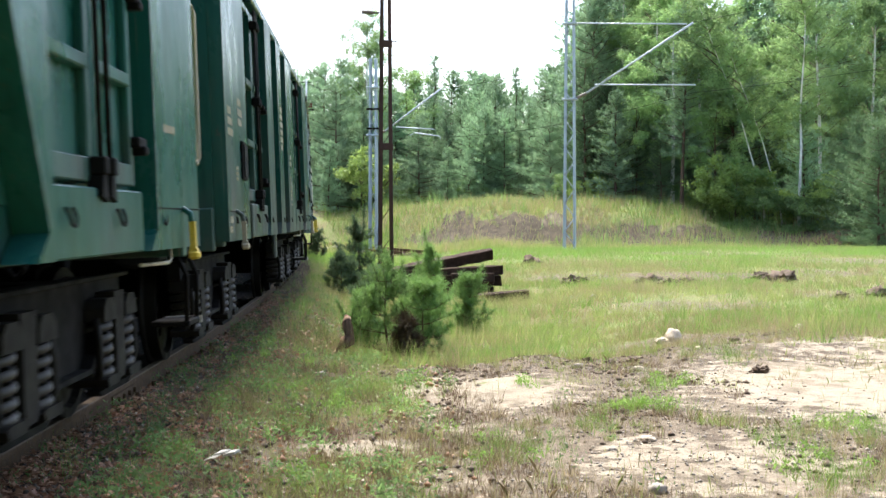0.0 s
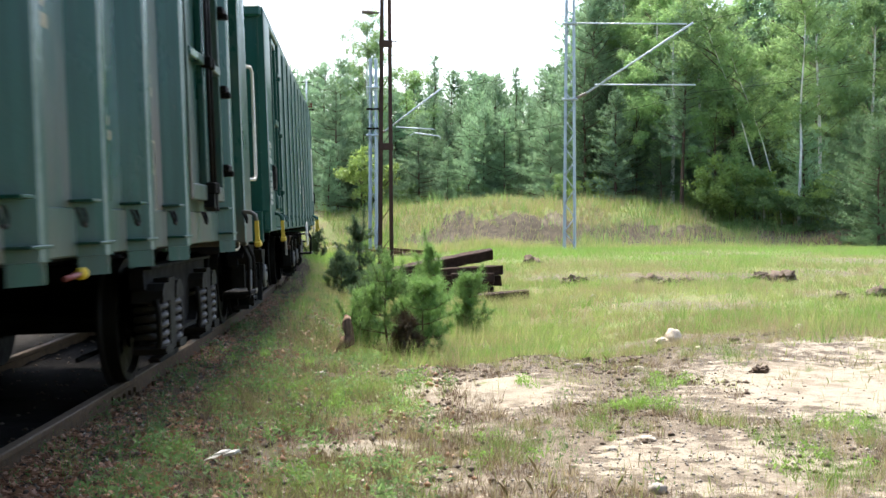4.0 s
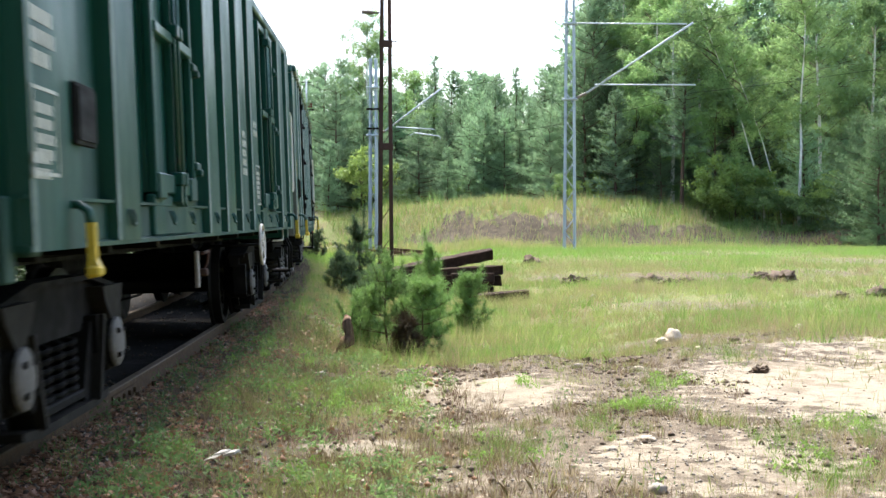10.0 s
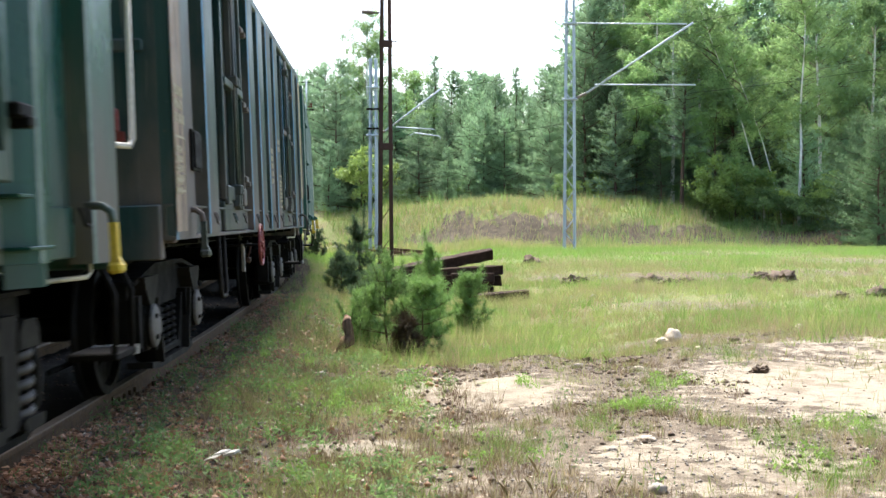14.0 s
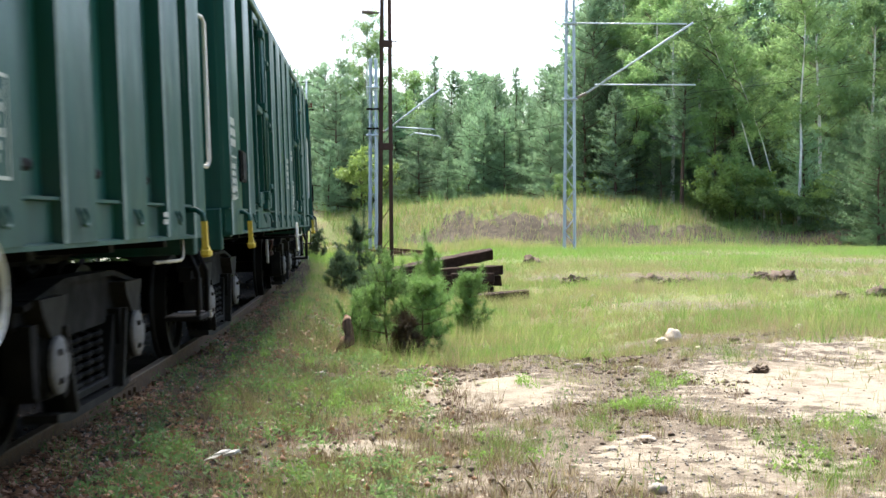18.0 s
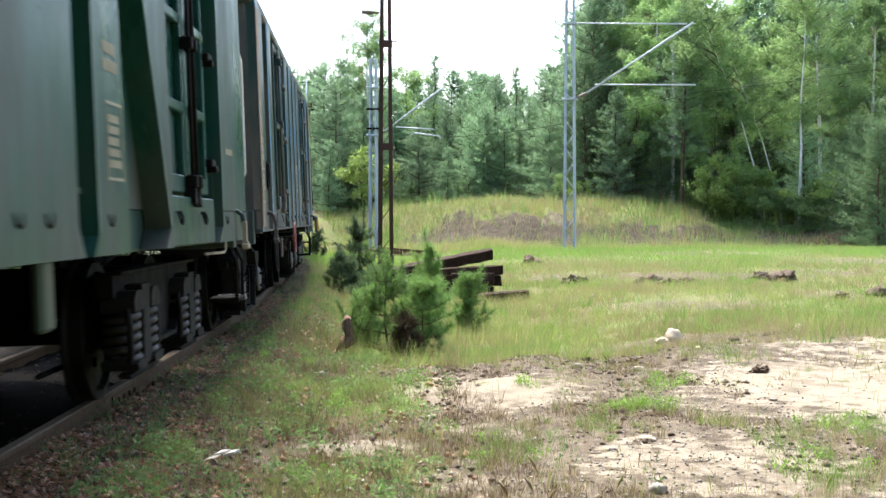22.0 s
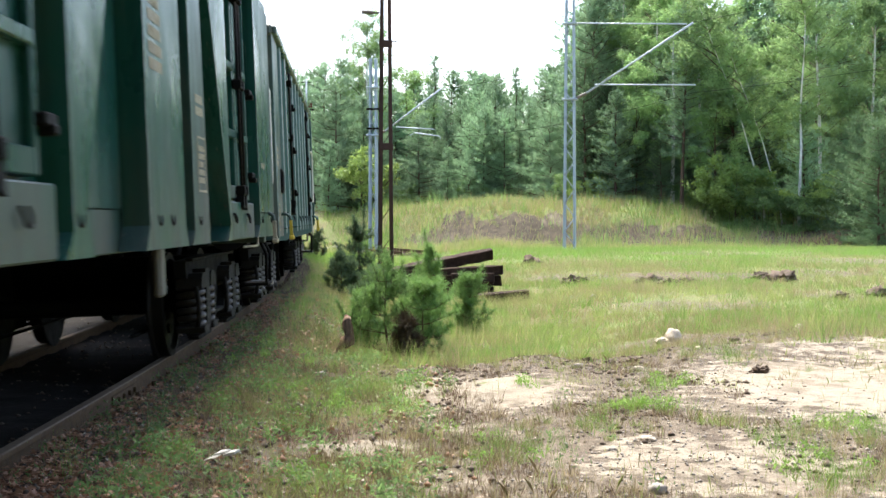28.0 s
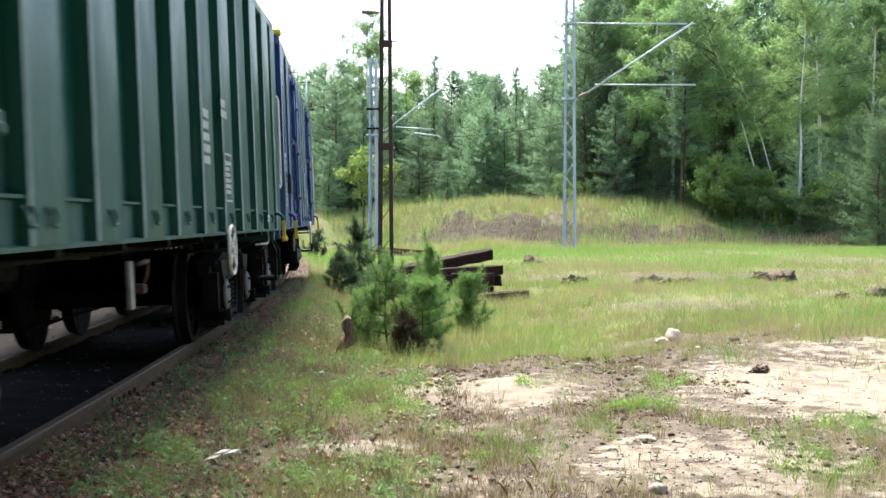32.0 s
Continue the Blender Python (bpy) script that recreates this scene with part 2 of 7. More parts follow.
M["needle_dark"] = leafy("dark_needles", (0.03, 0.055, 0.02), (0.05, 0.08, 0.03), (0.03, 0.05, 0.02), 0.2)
M["needle_young"] = leafy("young_pine_needles", (0.11, 0.215, 0.055), (0.19, 0.31, 0.085), (0.09, 0.17, 0.055), 0.5)
M["needle_dead"] = leafy("dead_pine_needles", (0.06, 0.042, 0.022), (0.10, 0.065, 0.032), (0.035, 0.032, 0.018), 0.25)
M["needle_blue"] = leafy("dusky_pine_needles", (0.07, 0.12, 0.055), (0.11, 0.17, 0.08), (0.05, 0.085, 0.045), 0.4)
M["grass"] = leafy("grass_blades", (0.16, 0.235, 0.055), (0.29, 0.35, 0.11), (0.37, 0.33, 0.155), 0.5)
M["grass_dry"] = leafy("dry_grass", (0.36, 0.3, 0.16), (0.29, 0.28, 0.125), (0.38, 0.29, 0.17), 0.4)
M["litter"] = leafy("dead_leaves", (0.24, 0.11, 0.06), (0.42, 0.24, 0.14), (0.16, 0.08, 0.05), 0.25)
M["tuft_brown"] = leafy("brown_grass", (0.16, 0.108, 0.065), (0.25, 0.18, 0.105), (0.13, 0.085, 0.055), 0.4)
M["weed"] = leafy("weed_leaves", (0.15, 0.285, 0.05), (0.25, 0.40, 0.08), (0.19, 0.27, 0.075), 0.45)


# ---- mesh helpers ----
def box(bm, x0, x1, y0, y1, z0, z1, bevel=0.0):
    ps = [bm.verts.new(p) for p in ((x0, y0, z0), (x1, y0, z0), (x1, y1, z0), (x0, y1, z0), (x0, y0, z1), (x1, y0, z1), (x1, y1, z1), (x0, y1, z1))]
    fs = [bm.faces.new([ps[i] for i in q]) for q in ((0, 3, 2, 1), (4, 5, 6, 7), (0, 1, 5, 4), (1, 2, 6, 5), (2, 3, 7, 6), (3, 0, 4, 7))]
    if bevel:
        edges = list({e for f in fs for e in f.edges})
        bmesh.ops.bevel(bm, geom=edges, offset=bevel, segments=1, affect="EDGES")
    return bm


def prism(bm, outline, axis, a, b):
    """Extrude a flat outline along an axis from a to b. The outline's two numbers are the two other axes in order."""
    def at(p, k):
        q = list(p)
        q.insert("xyz".index(axis), k)
        return bm.verts.new(q)
    lo, hi = [at(p, a) for p in outline], [at(p, b) for p in outline]
    n = len(outline)
    fs = [bm.faces.new(lo[::-1]), bm.faces.new(hi)] + [bm.faces.new((lo[i], lo[(i + 1) % n], hi[(i + 1) % n], hi[i])) for i in range(n)]
    bmesh.ops.recalc_face_normals(bm, faces=fs)
    return bm


def tube(bm, path, r, seg=8, caps=True):
    path = [Vector(p) for p in path]
    rings = []
    rr = r if isinstance(r, (list, tuple)) else [r] * len(path)
    side = None
    for i, p in enumerate(path):
        d = (path[min(i + 1, len(path) - 1)] - path[max(i - 1, 0)]).normalized()
        if side is None:
            side = d.orthogonal().normalized()
        side = (side - d * side.dot(d)).normalized()
        up = d.cross(side)
        rings.append([bm.verts.new(p + rr[i] * (math.cos(2 * math.pi * k / seg) * side + math.sin(2 * math.pi * k / seg) * up)) for k in range(seg)])
    fs = []
    for u, v in zip(rings, rings[1:]):
        for k in range(seg):
            f = bm.faces.new((u[k], u[(k + 1) % seg], v[(k + 1) % seg], v[k]))
            f.smooth = True
            fs.append(f)
    if caps:
        bm.faces.new(rings[0][::-1])
        bm.faces.new(rings[-1])
    return bm


def lathe(bm, profile, axis="y", centre=(0, 0, 0), seg=24, closed=False):
    """Turn (distance along the axis, radius) about an axis."""
    c = Vector(centre)
    rings = []
    for h, r in profile:
        ring = []
        for k in range(seg):
            a = 2 * math.pi * k / seg
            q = {"y": (r * math.cos(a), h, r * math.sin(a)), "x": (h, r * math.cos(a), r * math.sin(a)), "z": (r * math.cos(a), r * math.sin(a), h)}[axis]
            ring.append(bm.verts.new(c + Vector(q)))
        rings.append(ring)
    fs = []
    pairs = list(zip(rings, rings[1:])) + ([(rings[-1], rings[0])] if closed else [])
    for u, v in pairs:
        for k in range(seg):
            fs.append(bm.faces.new((u[k], u[(k + 1) % seg], v[(k + 1) % seg], v[k])))
    if not closed:
        fs += [bm.faces.new(rings[0]), bm.faces.new(rings[-1])]
    bmesh.ops.recalc_face_normals(bm, faces=fs)
    return bm


def mesh(name, bm, material):
    me = bpy.data.meshes.new(name)
    bm.to_mesh(me)
    bm.free()
    me.materials.append(M[material])
    return me


def part(name, bm, material, parent, label="", at=None):
    """Link a bmesh (or a mesh already made) as one object under a thing or a part."""
    me = bm if isinstance(bm, bpy.types.Mesh) else mesh(name, bm, material)
    ob = new(name, me)
    ob.parent = parent
    if at is not None:
        ob.matrix_local = at
    return tagged(ob, label)


def raw(name, verts, faces, material, smooth=False):
    me = bpy.data.meshes.new(name)
    me.from_pydata([tuple(v) for v in verts], [], [tuple(f) for f in faces])
    me.materials.append(M[material])
    if smooth:
        me.polygons.foreach_set("use_smooth", [True] * len(me.polygons))
    return me


def B():
    return bmesh.new()


def smooth_step(a, b, v):
    k = min(1.0, max(0.0, (v - a) / (b - a)))
    return k * k * (3 - 2 * k)


# ---- ground ----
def bank(x):
    """Height of the grassy bank's crest along the wood's edge."""
    h = 1.95 - 0.15 * smooth_step(3.0, 7.0, x) - 0.25 * smooth_step(8, 13, x) - 1.0 * smooth_step(12.5, 16.0, x)
    return h + 0.3 * noise.noise((x * 0.4, 3.1, 0)) + 0.2 * noise.noise((x * 1.1, 7.1, 0))


def bank_front(x):
    return 62 + 11 * (1 - smooth_step(-5.5, 0.5, x)) + 1.5 * noise.noise((x * 0.2, 0.3, 4))


def height(x, y):
    lat, s = lateral(x, y)
    z = -0.22 + 0.24 * smooth_step(25, 48, y) * smooth_step(-1, 4, x) - 0.12 * smooth_step(8, 30, y) * (1 - smooth_step(-2, 3, x))
    lip = 1.1 * noise.noise((x * 0.8, 0.4, 6.1)) + 0.4 * noise.noise((x * 2.6, 0.4, 6.1))
    z -= 0.2 * smooth_step(11.6 + lip, 15.2 + lip, y) * (1 - smooth_step(20, 32, y)) * smooth_step(-2.5, -0.5, x) * (1 - smooth_step(1.6, 3.8, x))
    z -= 0.35 * smooth_step(50, 54, y) * (1 - smooth_step(60, 64, y)) * smooth_step(2, 5, x)
    front = bank_front(x)
    if y > 55:
        z += (bank(x) + 0.2) * (0.8 * smooth_step(front, front + 4.2, y) ** 0.85 + 0.2 * smooth_step(front + 3, front + 9, y))
        z += (0.34 * noise.noise((x * 0.7, y * 0.5, 8.8)) + 0.16 * noise.noise((x * 2.1, y * 1.6, 4.4))) * smooth_step(front, front + 3, y)
    rough = 0.035 * noise.noise((x * 1.1, y * 1.1, 1.7)) + 0.018 * noise.noise((x * 3.7, y * 3.7, 5.7)) + 0.10 * noise.noise((x * 0.23, y * 0.23, 9.7))
    near = min(1.0, abs(lat) / 3.2)
    z += rough * near
    if y < 20:
        z += 0.010 * noise.noise((x * 11, y * 11, 2.2)) * near
    # bank added on the hidden far side, to block light from under the train
    z += 2.1 * smooth_step(2.5, 5.2, -lat) * (1 - smooth_step(48, 60, y))
    # low lips of scraped earth round the sand
    z += 0.07 * math.exp(-((y - 12.6 - 0.25 * x) / 0.5) ** 2) * smooth_step(-0.6, 0.2, x) * (1 - smooth_step(5, 8, x))
    k = smooth_step(1.35, 2.3, abs(lat))
    return (-0.165 + 0.085 * smooth_step(0.785, 0.86, lat) * (1 - 0.4 * smooth_step(7.2, 8.6, y) * (1 - smooth_step(14, 18, y))) + 0.03 * smooth_step(1.25, 1.6, lat) + 0.03 * noise.noise((x * 2.5, y * 2.5, 0)) + 0.012 * noise.noise((x * 9, y * 9, 0))) * (1 - k) + z * k if abs(lat) < 2.3 else z


SAND = ((0.35, 10.5, 0.75, 1.15, 0.95), (3.3, 10.6, 1.25, 2.1, 0.9), (1.55, 7.3, 0.8, 0.95, 0.66), (-0.55, 7.9, 0.5, 0.25, 0.8),
        (0.2, 6.9, 0.35, 0.3, 0.45), (5.6, 12.5, 1.5, 2.5, 0.9), (4.4, 13.6, 1.4, 1.0, 0.6), (3.0, 8.9, 0.9, 0.7, 0.55), (2.35, 9.5, 0.7, 0.6, 0.45), (2.6, 6.2, 1.0, 0.7, 0.45), (2.2, 14.2, 0.9, 0.5, 0.35), (0.1, 8.7, 0.3, 0.25, 0.5))
EARTH = ((-1.3, 7.4, 0.7, 0.9, 0.6), (-0.9, 9.6, 0.6, 0.8, 0.5), (3.4, 14.8, 1.9, 1.3, 0.85), (1.9, 9.2, 0.9, 1.4, 0.8), (5.2, 15.8, 1.6, 1.0, 0.7), (0.6, 23, 1.2, 1.2, 0.45), (4, 21, 1.8, 1.2, 0.55), (7.5, 23.5, 1.6, 1.6, 0.6), (3, 46, 3, 1.6, 0.6), (9, 44, 3, 1.5, 0.6), (0.9, 8.6, 1.2, 2.6, 0.9), (1.2, 11.9, 1.9, 0.8, 1.0), (1.75, 10.4, 0.45, 1.5, 1.0), (1.5, 8.4, 0.5, 1.0, 0.95), (3.0, 15.2, 1.6, 0.6, 0.9), (-0.4, 8.3, 0.8, 0.9, 0.6), (2.6, 12.6, 2.4, 0.8, 0.7), (1.5, 6.6, 2.2, 1.2, 0.7), (2.7, 9.3, 1.5, 1.0, 1.0), (2.3, 8.0, 1.4, 0.9, 0.95), (3.3, 7.6, 0.9, 0.8, 0.9), (3.6, 13.0, 2.2, 0.7, 0.9),
         (3.2, 30, 1.3, 1.3, 0.75), (6.2, 31, 2.0, 1.6, 0.8), (9.5, 32, 2.2, 1.4, 0.75), (11, 27, 2.0, 1.6, 0.6), (5.5, 37, 4.0, 1.2, 0.5), (13, 38, 3, 1.5, 0.6))


def patch(x, y, spots):
    v = 0.0
    for px, py, rx, ry, k in spots:
        q = ((x - px) / rx) ** 2 + ((y - py) / ry) ** 2
        if q < 4:
            v = max(v, k * math.exp(-q * q * 0.7))
    return v


def scree(x, y):
    """Bare slopes on the bank."""
    if not 58 < y < 76:
        return 0.0
    f = (y - bank_front(x)) / 4.2
    top = 0.2 + 0.55 * smooth_step(-3.5, 1.0, x) - 0.25 * smooth_step(5.5, 9.5, x) + 0.4 * noise.noise((x * 0.45, 2.2, 6.0)) + 0.22 * noise.noise((x * 1.5, 2.2, 6.0)) + 0.2 * noise.noise((x * 3.6, y * 0.8, 3.0))
    q = smooth_step(-0.1, 0.1, f + 0.3 * noise.noise((x * 0.9, 7.2, 1.0))) * (1 - smooth_step(top - 0.1, top + 0.1, f)) * smooth_step(-3.2, -1.2, x) * (1 - 0.6 * smooth_step(13, 16, x))
    return min(0.95, q * (0.95 + 0.7 * noise.noise((x * 0.7, y * 0.9, 2.5))))


def spread(a, b, fine, far, grow):
    out, step = [a], fine
    v = b
    mid = list(np.arange(a, b + 1e-6, fine))
    while v < far:
        step *= grow
        v += step
        mid.append(v)
    return mid


xs = sorted(set([-v for v in spread(0.0, 3.4, 0.1, 900, 1.13)] + spread(0.0, 5.6, 0.1, 900, 1.1)))
ys = [-v for v in spread(0.5, 1.0, 0.5, 900, 1.35)][::-1] + [0.0, 0.8, 1.6, 2.4, 3.2, 4.0] + spread(4.6, 15.5, 0.1, 58, 1.035) + list(np.arange(59, 84, 0.7)) + spread(85, 86, 1.0, 3000, 1.25)
gv, gs, ge, gb, go, gc = [], [], [], [], [], []
for y in ys:
    for x in xs:
        gv.append((x, y, height(x, y)))
        lat = lateral(x, y)[0]
        # mask of the dark band where the train shades the ground
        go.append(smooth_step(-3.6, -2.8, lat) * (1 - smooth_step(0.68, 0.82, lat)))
        lat = abs(lat)
        gc.append(scree(x, y))
        gs.append(patch(x, y, SAND))
        bed = max(1 - smooth_step(1.2, 2.3 - 0.8 * smooth_step(12, 18, y), lat), 0.75 * (1 - smooth_step(1.6, 3.3, lat)) * (0.8 + 0.9 * noise.noise((x * 1.5, y * 1.1, 3.3))) * (1 - smooth_step(14, 26, y)))
        gb.append(max(bed, 0.8 * smooth_step(15, 18, x) * smooth_step(57, 61, y) if y > 55 else bed))
        wood = smooth_step(14.5, 17, x) * smooth_step(58, 62, y) if y > 55 else 0
        ge.append(max(patch(x, y, EARTH), bed, scree(x, y), 0.9 * wood, smooth_step(76, 80, y) * 0.8))
nx = len(xs)
gf = [(j * nx + i, j * nx + i + 1, (j + 1) * nx + i + 1, (j + 1) * nx + i) for j in range(len(ys) - 1) for i in range(nx - 1)]


def ground_material():
    m, t, p = nodes_of("ground_soil")
    v = n_coords(t)
    def attr(name):
        a = t.nodes.new("ShaderNodeAttribute")
        a.attribute_name = name
        return a.outputs["Fac"]
    def add(a, b, how):
        n = t.nodes.new("ShaderNodeMath")
        n.operation = how
        for i, q in enumerate((a, b)):
            if hasattr(q, "links"):
                t.links.new(q, n.inputs[i])
            else:
                n.inputs[i].default_value = q
        return n.outputs[0]
    big, mid, fine = n_noise(t, v, 0.7, 5, 0.6), n_noise(t, v, 5.0, 6, 0.65), n_noise(t, v, 45, 4, 0.7)
    turf = n_mix(t, n_ramp(t, mid, 0.35, 0.65), (0.11, 0.115, 0.05), (0.19, 0.165, 0.085))
    turf = n_mix(t, n_ramp(t, big, 0.42, 0.62), turf, (0.14, 0.185, 0.06))
    turf = n_mix(t, n_ramp(t, fine, 0.55, 0.75), turf, (0.16, 0.12, 0.08))
    soil = n_mix(t, n_ramp(t, mid, 0.35, 0.62), (0.075, 0.058, 0.042), (0.185, 0.153, 0.113))
    soil = n_mix(t, n_ramp(t, fine, 0.5, 0.72), soil, (0.075, 0.055, 0.04))
    soil = n_mix(t, n_ramp(t, n_noise(t, v, 16, 4, 0.7), 0.6, 0.7), soil, (0.32, 0.27, 0.21))
    sand = n_mix(t, n_ramp(t, mid, 0.3, 0.7), (0.23, 0.20, 0.15), (0.35, 0.305, 0.235))
    sand = n_mix(t, n_ramp(t, fine, 0.54, 0.68), sand, (0.15, 0.115, 0.085))
    sand = n_mix(t, n_ramp(t, n_noise(t, v, 2.2, 6, 0.7), 0.5, 0.66), sand, (0.17, 0.135, 0.1))
    fe = add(add(attr("earth"), add(mid, 0.5, "SUBTRACT"), "ADD"), add(fine, 0.5, "SUBTRACT"), "ADD")
    fs = add(add(attr("sand"), add(add(mid, 0.5, "SUBTRACT"), 2.6, "MULTIPLY"), "ADD"), add(add(fine, 0.5, "SUBTRACT"), 1.2, "MULTIPLY"), "ADD")
    c = n_mix(t, n_ramp(t, fe, 0.3, 0.55), turf, soil)
    humus = n_mix(t, n_ramp(t, n_noise(t, v, 9, 5, 0.7), 0.35, 0.65), (0.06, 0.04, 0.027), (0.13, 0.088, 0.06))
    fb = add(attr("bed"), add(add(mid, 0.5, "SUBTRACT"), 1.4, "MULTIPLY"), "ADD")
    c = n_mix(t, n_ramp(t, fb, 0.25, 0.7), c, humus)
    c = n_mix(t, n_ramp(t, fs, 0.42, 0.62), c, sand)
    fc = add(attr("scree"), add(add(mid, 0.5, "SUBTRACT"), 1.6, "MULTIPLY"), "ADD")
    c = n_mix(t, n_ramp(t, fc, 0.35, 0.6), c, n_mix(t, n_ramp(t, n_noise(t, v, 3.0, 6, 0.7), 0.35, 0.65), (0.036, 0.03, 0.022), (0.115, 0.093, 0.064)))
    chute = n_ramp(t, n_noise(t, n_coords(t, (0.55, 0.12, 0.3)), 1.0, 4, 0.6), 0.62, 0.7, (0, 0, 0), (0.75, 0.75, 0.75))
    c = n_mix(t, n_mix(t, n_ramp(t, fc, 0.45, 0.6), (0, 0, 0), chute), c, (0.27, 0.23, 0.17))
    # shade under the train, painted near-black into the ground colour
    c = n_mix(t, attr("train_shade"), c, (0.012, 0.010, 0.008))
    t.links.new(c, p.inputs["Base Color"])
    p.inputs["Roughness"].default_value = 0.95
    p.inputs["Specular IOR Level"].default_value = 0.15
    n_bump(t, p, add(mid, fine, "ADD"), 0.7, 0.03)
    return m


M["ground"] = ground_material()
gme = raw("ground", gv, gf, "ground", True)
for key, vals in (("sand", gs), ("earth", ge), ("bed", gb), ("train_shade", go), ("scree", gc)):
    gme.attributes.new(key, "FLOAT", "POINT").data.foreach_set("value", vals)
ground = tagged(new("ground", gme), "sandy grassland with bare pale sand patches and a low grassy bank", "ground", kind="structure")


# ---- railway track under the train ----
def sweep(profile, s_list, name, material, parent, label=""):
    """Sweep an outline (outward, up) along the track."""
    v, f, n = [], [], len(profile)
    for s in s_list:
        m = on_track(s)
        v += [m @ Vector((0, a, b)) for a, b in profile]
    for i in range(len(s_list) - 1):
        for k in range(n):
            f.append((i * n + k, i * n + (k + 1) % n, (i + 1) * n + (k + 1) % n, (i + 1) * n + k))
    f += [tuple(range(n))[::-1], tuple((len(s_list) - 1) * n + k for k in range(n))]
    me = raw(name, v, f, material)
    bm = B()
    bm.from_mesh(me)
    bmesh.ops.recalc_face_normals(bm, faces=bm.faces)
    bm.to_mesh(me)
    bm.free()
    ob = new(name, me)
    ob.parent = parent
    return tagged(ob, label)


def rail_outline(c):
    web = [(-0.07, -0.17), (0.07, -0.17), (0.07, -0.158), (0.012, -0.14), (0.01, -0.05), (0.035, -0.036), (0.036, -0.008), (-0.036, -0.008), (-0.035, -0.036), (-0.01, -0.05), (-0.012, -0.14), (-0.07, -0.158)]
    return [(c + a, b) for a, b in web]


track = tagged(new("railway_track"), "rusty curved railway track on wooden sleepers in overgrown ballast", "railway track", kind="structure")
line = list(np.arange(-236, -20, 4.0)) + list(np.arange(-20, 60, 1.0)) + list(np.arange(60, 260, 4.0))
for c in (-0.7535, 0.7535):
    sweep(rail_outline(c), line, "rail", "rail_side", track, "rust-brown steel rail")
    sweep([(c - 0.035, -0.009), (c + 0.035, -0.009), (c + 0.03, 0.0), (c - 0.03, 0.0)], line, "rail_head", "rail_top", track, "worn running surface of the rail")
tie_me = [mesh("sleeper", box(B(), -0.12, 0.12, -1.28 - d, 1.3 + d, -0.32, -0.172, 0.012), "tie") for d in (0, 0.03, -0.04)]
for i in range(-6, 95):
    r = random.Random(i)
    part("sleeper", tie_me[i % 3], "tie", track, at=on_track(i * 0.62 + r.uniform(-0.03, 0.03)) @ pose(0, r.uniform(-0.04, 0.04), 0, 0, 0, r.uniform(-1.5, 1.5)))
chair_bm = B()
box(chair_bm, -0.08, 0.08, -0.16, 0.16, -0.172, -0.15, 0.004)
for q in (-0.11, 0.11):
    box(chair_bm, -0.05, 0.05, q - 0.035, q + 0.035, -0.15, -0.115, 0.008)
    lathe(chair_bm, [(-0.13, 0.018), (-0.075, 0.018)], "z", (0, q, 0), 6)
chair_me = mesh("rail_chair", chair_bm, "rail_side")
for i in range(4, 70):
    part("rail_chair", chair_me, "rail_side", track, at=on_track(i * 0.62) @ pose(0, 0.7535, 0))
fish = B()
for q in (-0.026, 0.014):
    box(fish, -0.4, 0.4, 0.7535 + q, 0.7535 + q + 0.012, -0.13, -0.05, 0.004)
for k in range(4):
    lathe(fish, [(0.775, 0.02), (0.80, 0.02)], "y", (-0.27 + 0.18 * k, 0, -0.09), 6)
fish_me = mesh("fishplate", fish, "rail_side")
for s in (9.3, 24.3, 39.3):
    part("fishplate", fish_me, "rail_side", track, "bolted rusty fishplate", at=on_track(s))


# ---- bogies ----
def helix(turns, r, wire, z0, z1):
    n = turns * 12
    return tube(B(), [(r * math.cos(2 * math.pi * k / 12), r * math.sin(2 * math.pi * k / 12), z0 + (z1 - z0) * k / n) for k in range(n + 1)], wire, 6)


def wheelset_mesh():
    bm = B()
    for q in (-1, 1):
        prof = [(0.685, 0.0), (0.685, 0.485), (0.70, 0.49), (0.715, 0.48), (0.725, 0.462), (0.815, 0.455), (0.82, 0.40), (0.775, 0.385), (0.765, 0.16), (0.81, 0.12), (0.81, 0.0)]
        lathe(bm, [(q * h, max(r, 0.002)) for h, r in prof], "y", seg=28)
    lathe(bm, [(-1.05, 0.075), (-0.7, 0.085), (0.7, 0.085), (1.05, 0.075)], "y", seg=12)
    # a cast rib and a chalk-worn spot let the turning show
    for k in range(5):
        a = 2 * math.pi * k / 5
        box(bm, 0.22 * math.cos(a) - 0.03, 0.22 * math.cos(a) + 0.03, 0.765, 0.79, 0.22 * math.sin(a) - 0.03, 0.22 * math.sin(a) + 0.03)
    return mesh("wheelset", bm, "tread")


WHEELSET = wheelset_mesh()
COIL = mesh("spring", helix(5, 0.105, 0.025, 0.285, 0.62), "spring")
COIL_SMALL = mesh("spring", helix(6, 0.065, 0.016, 0.26, 0.56), "bogie")


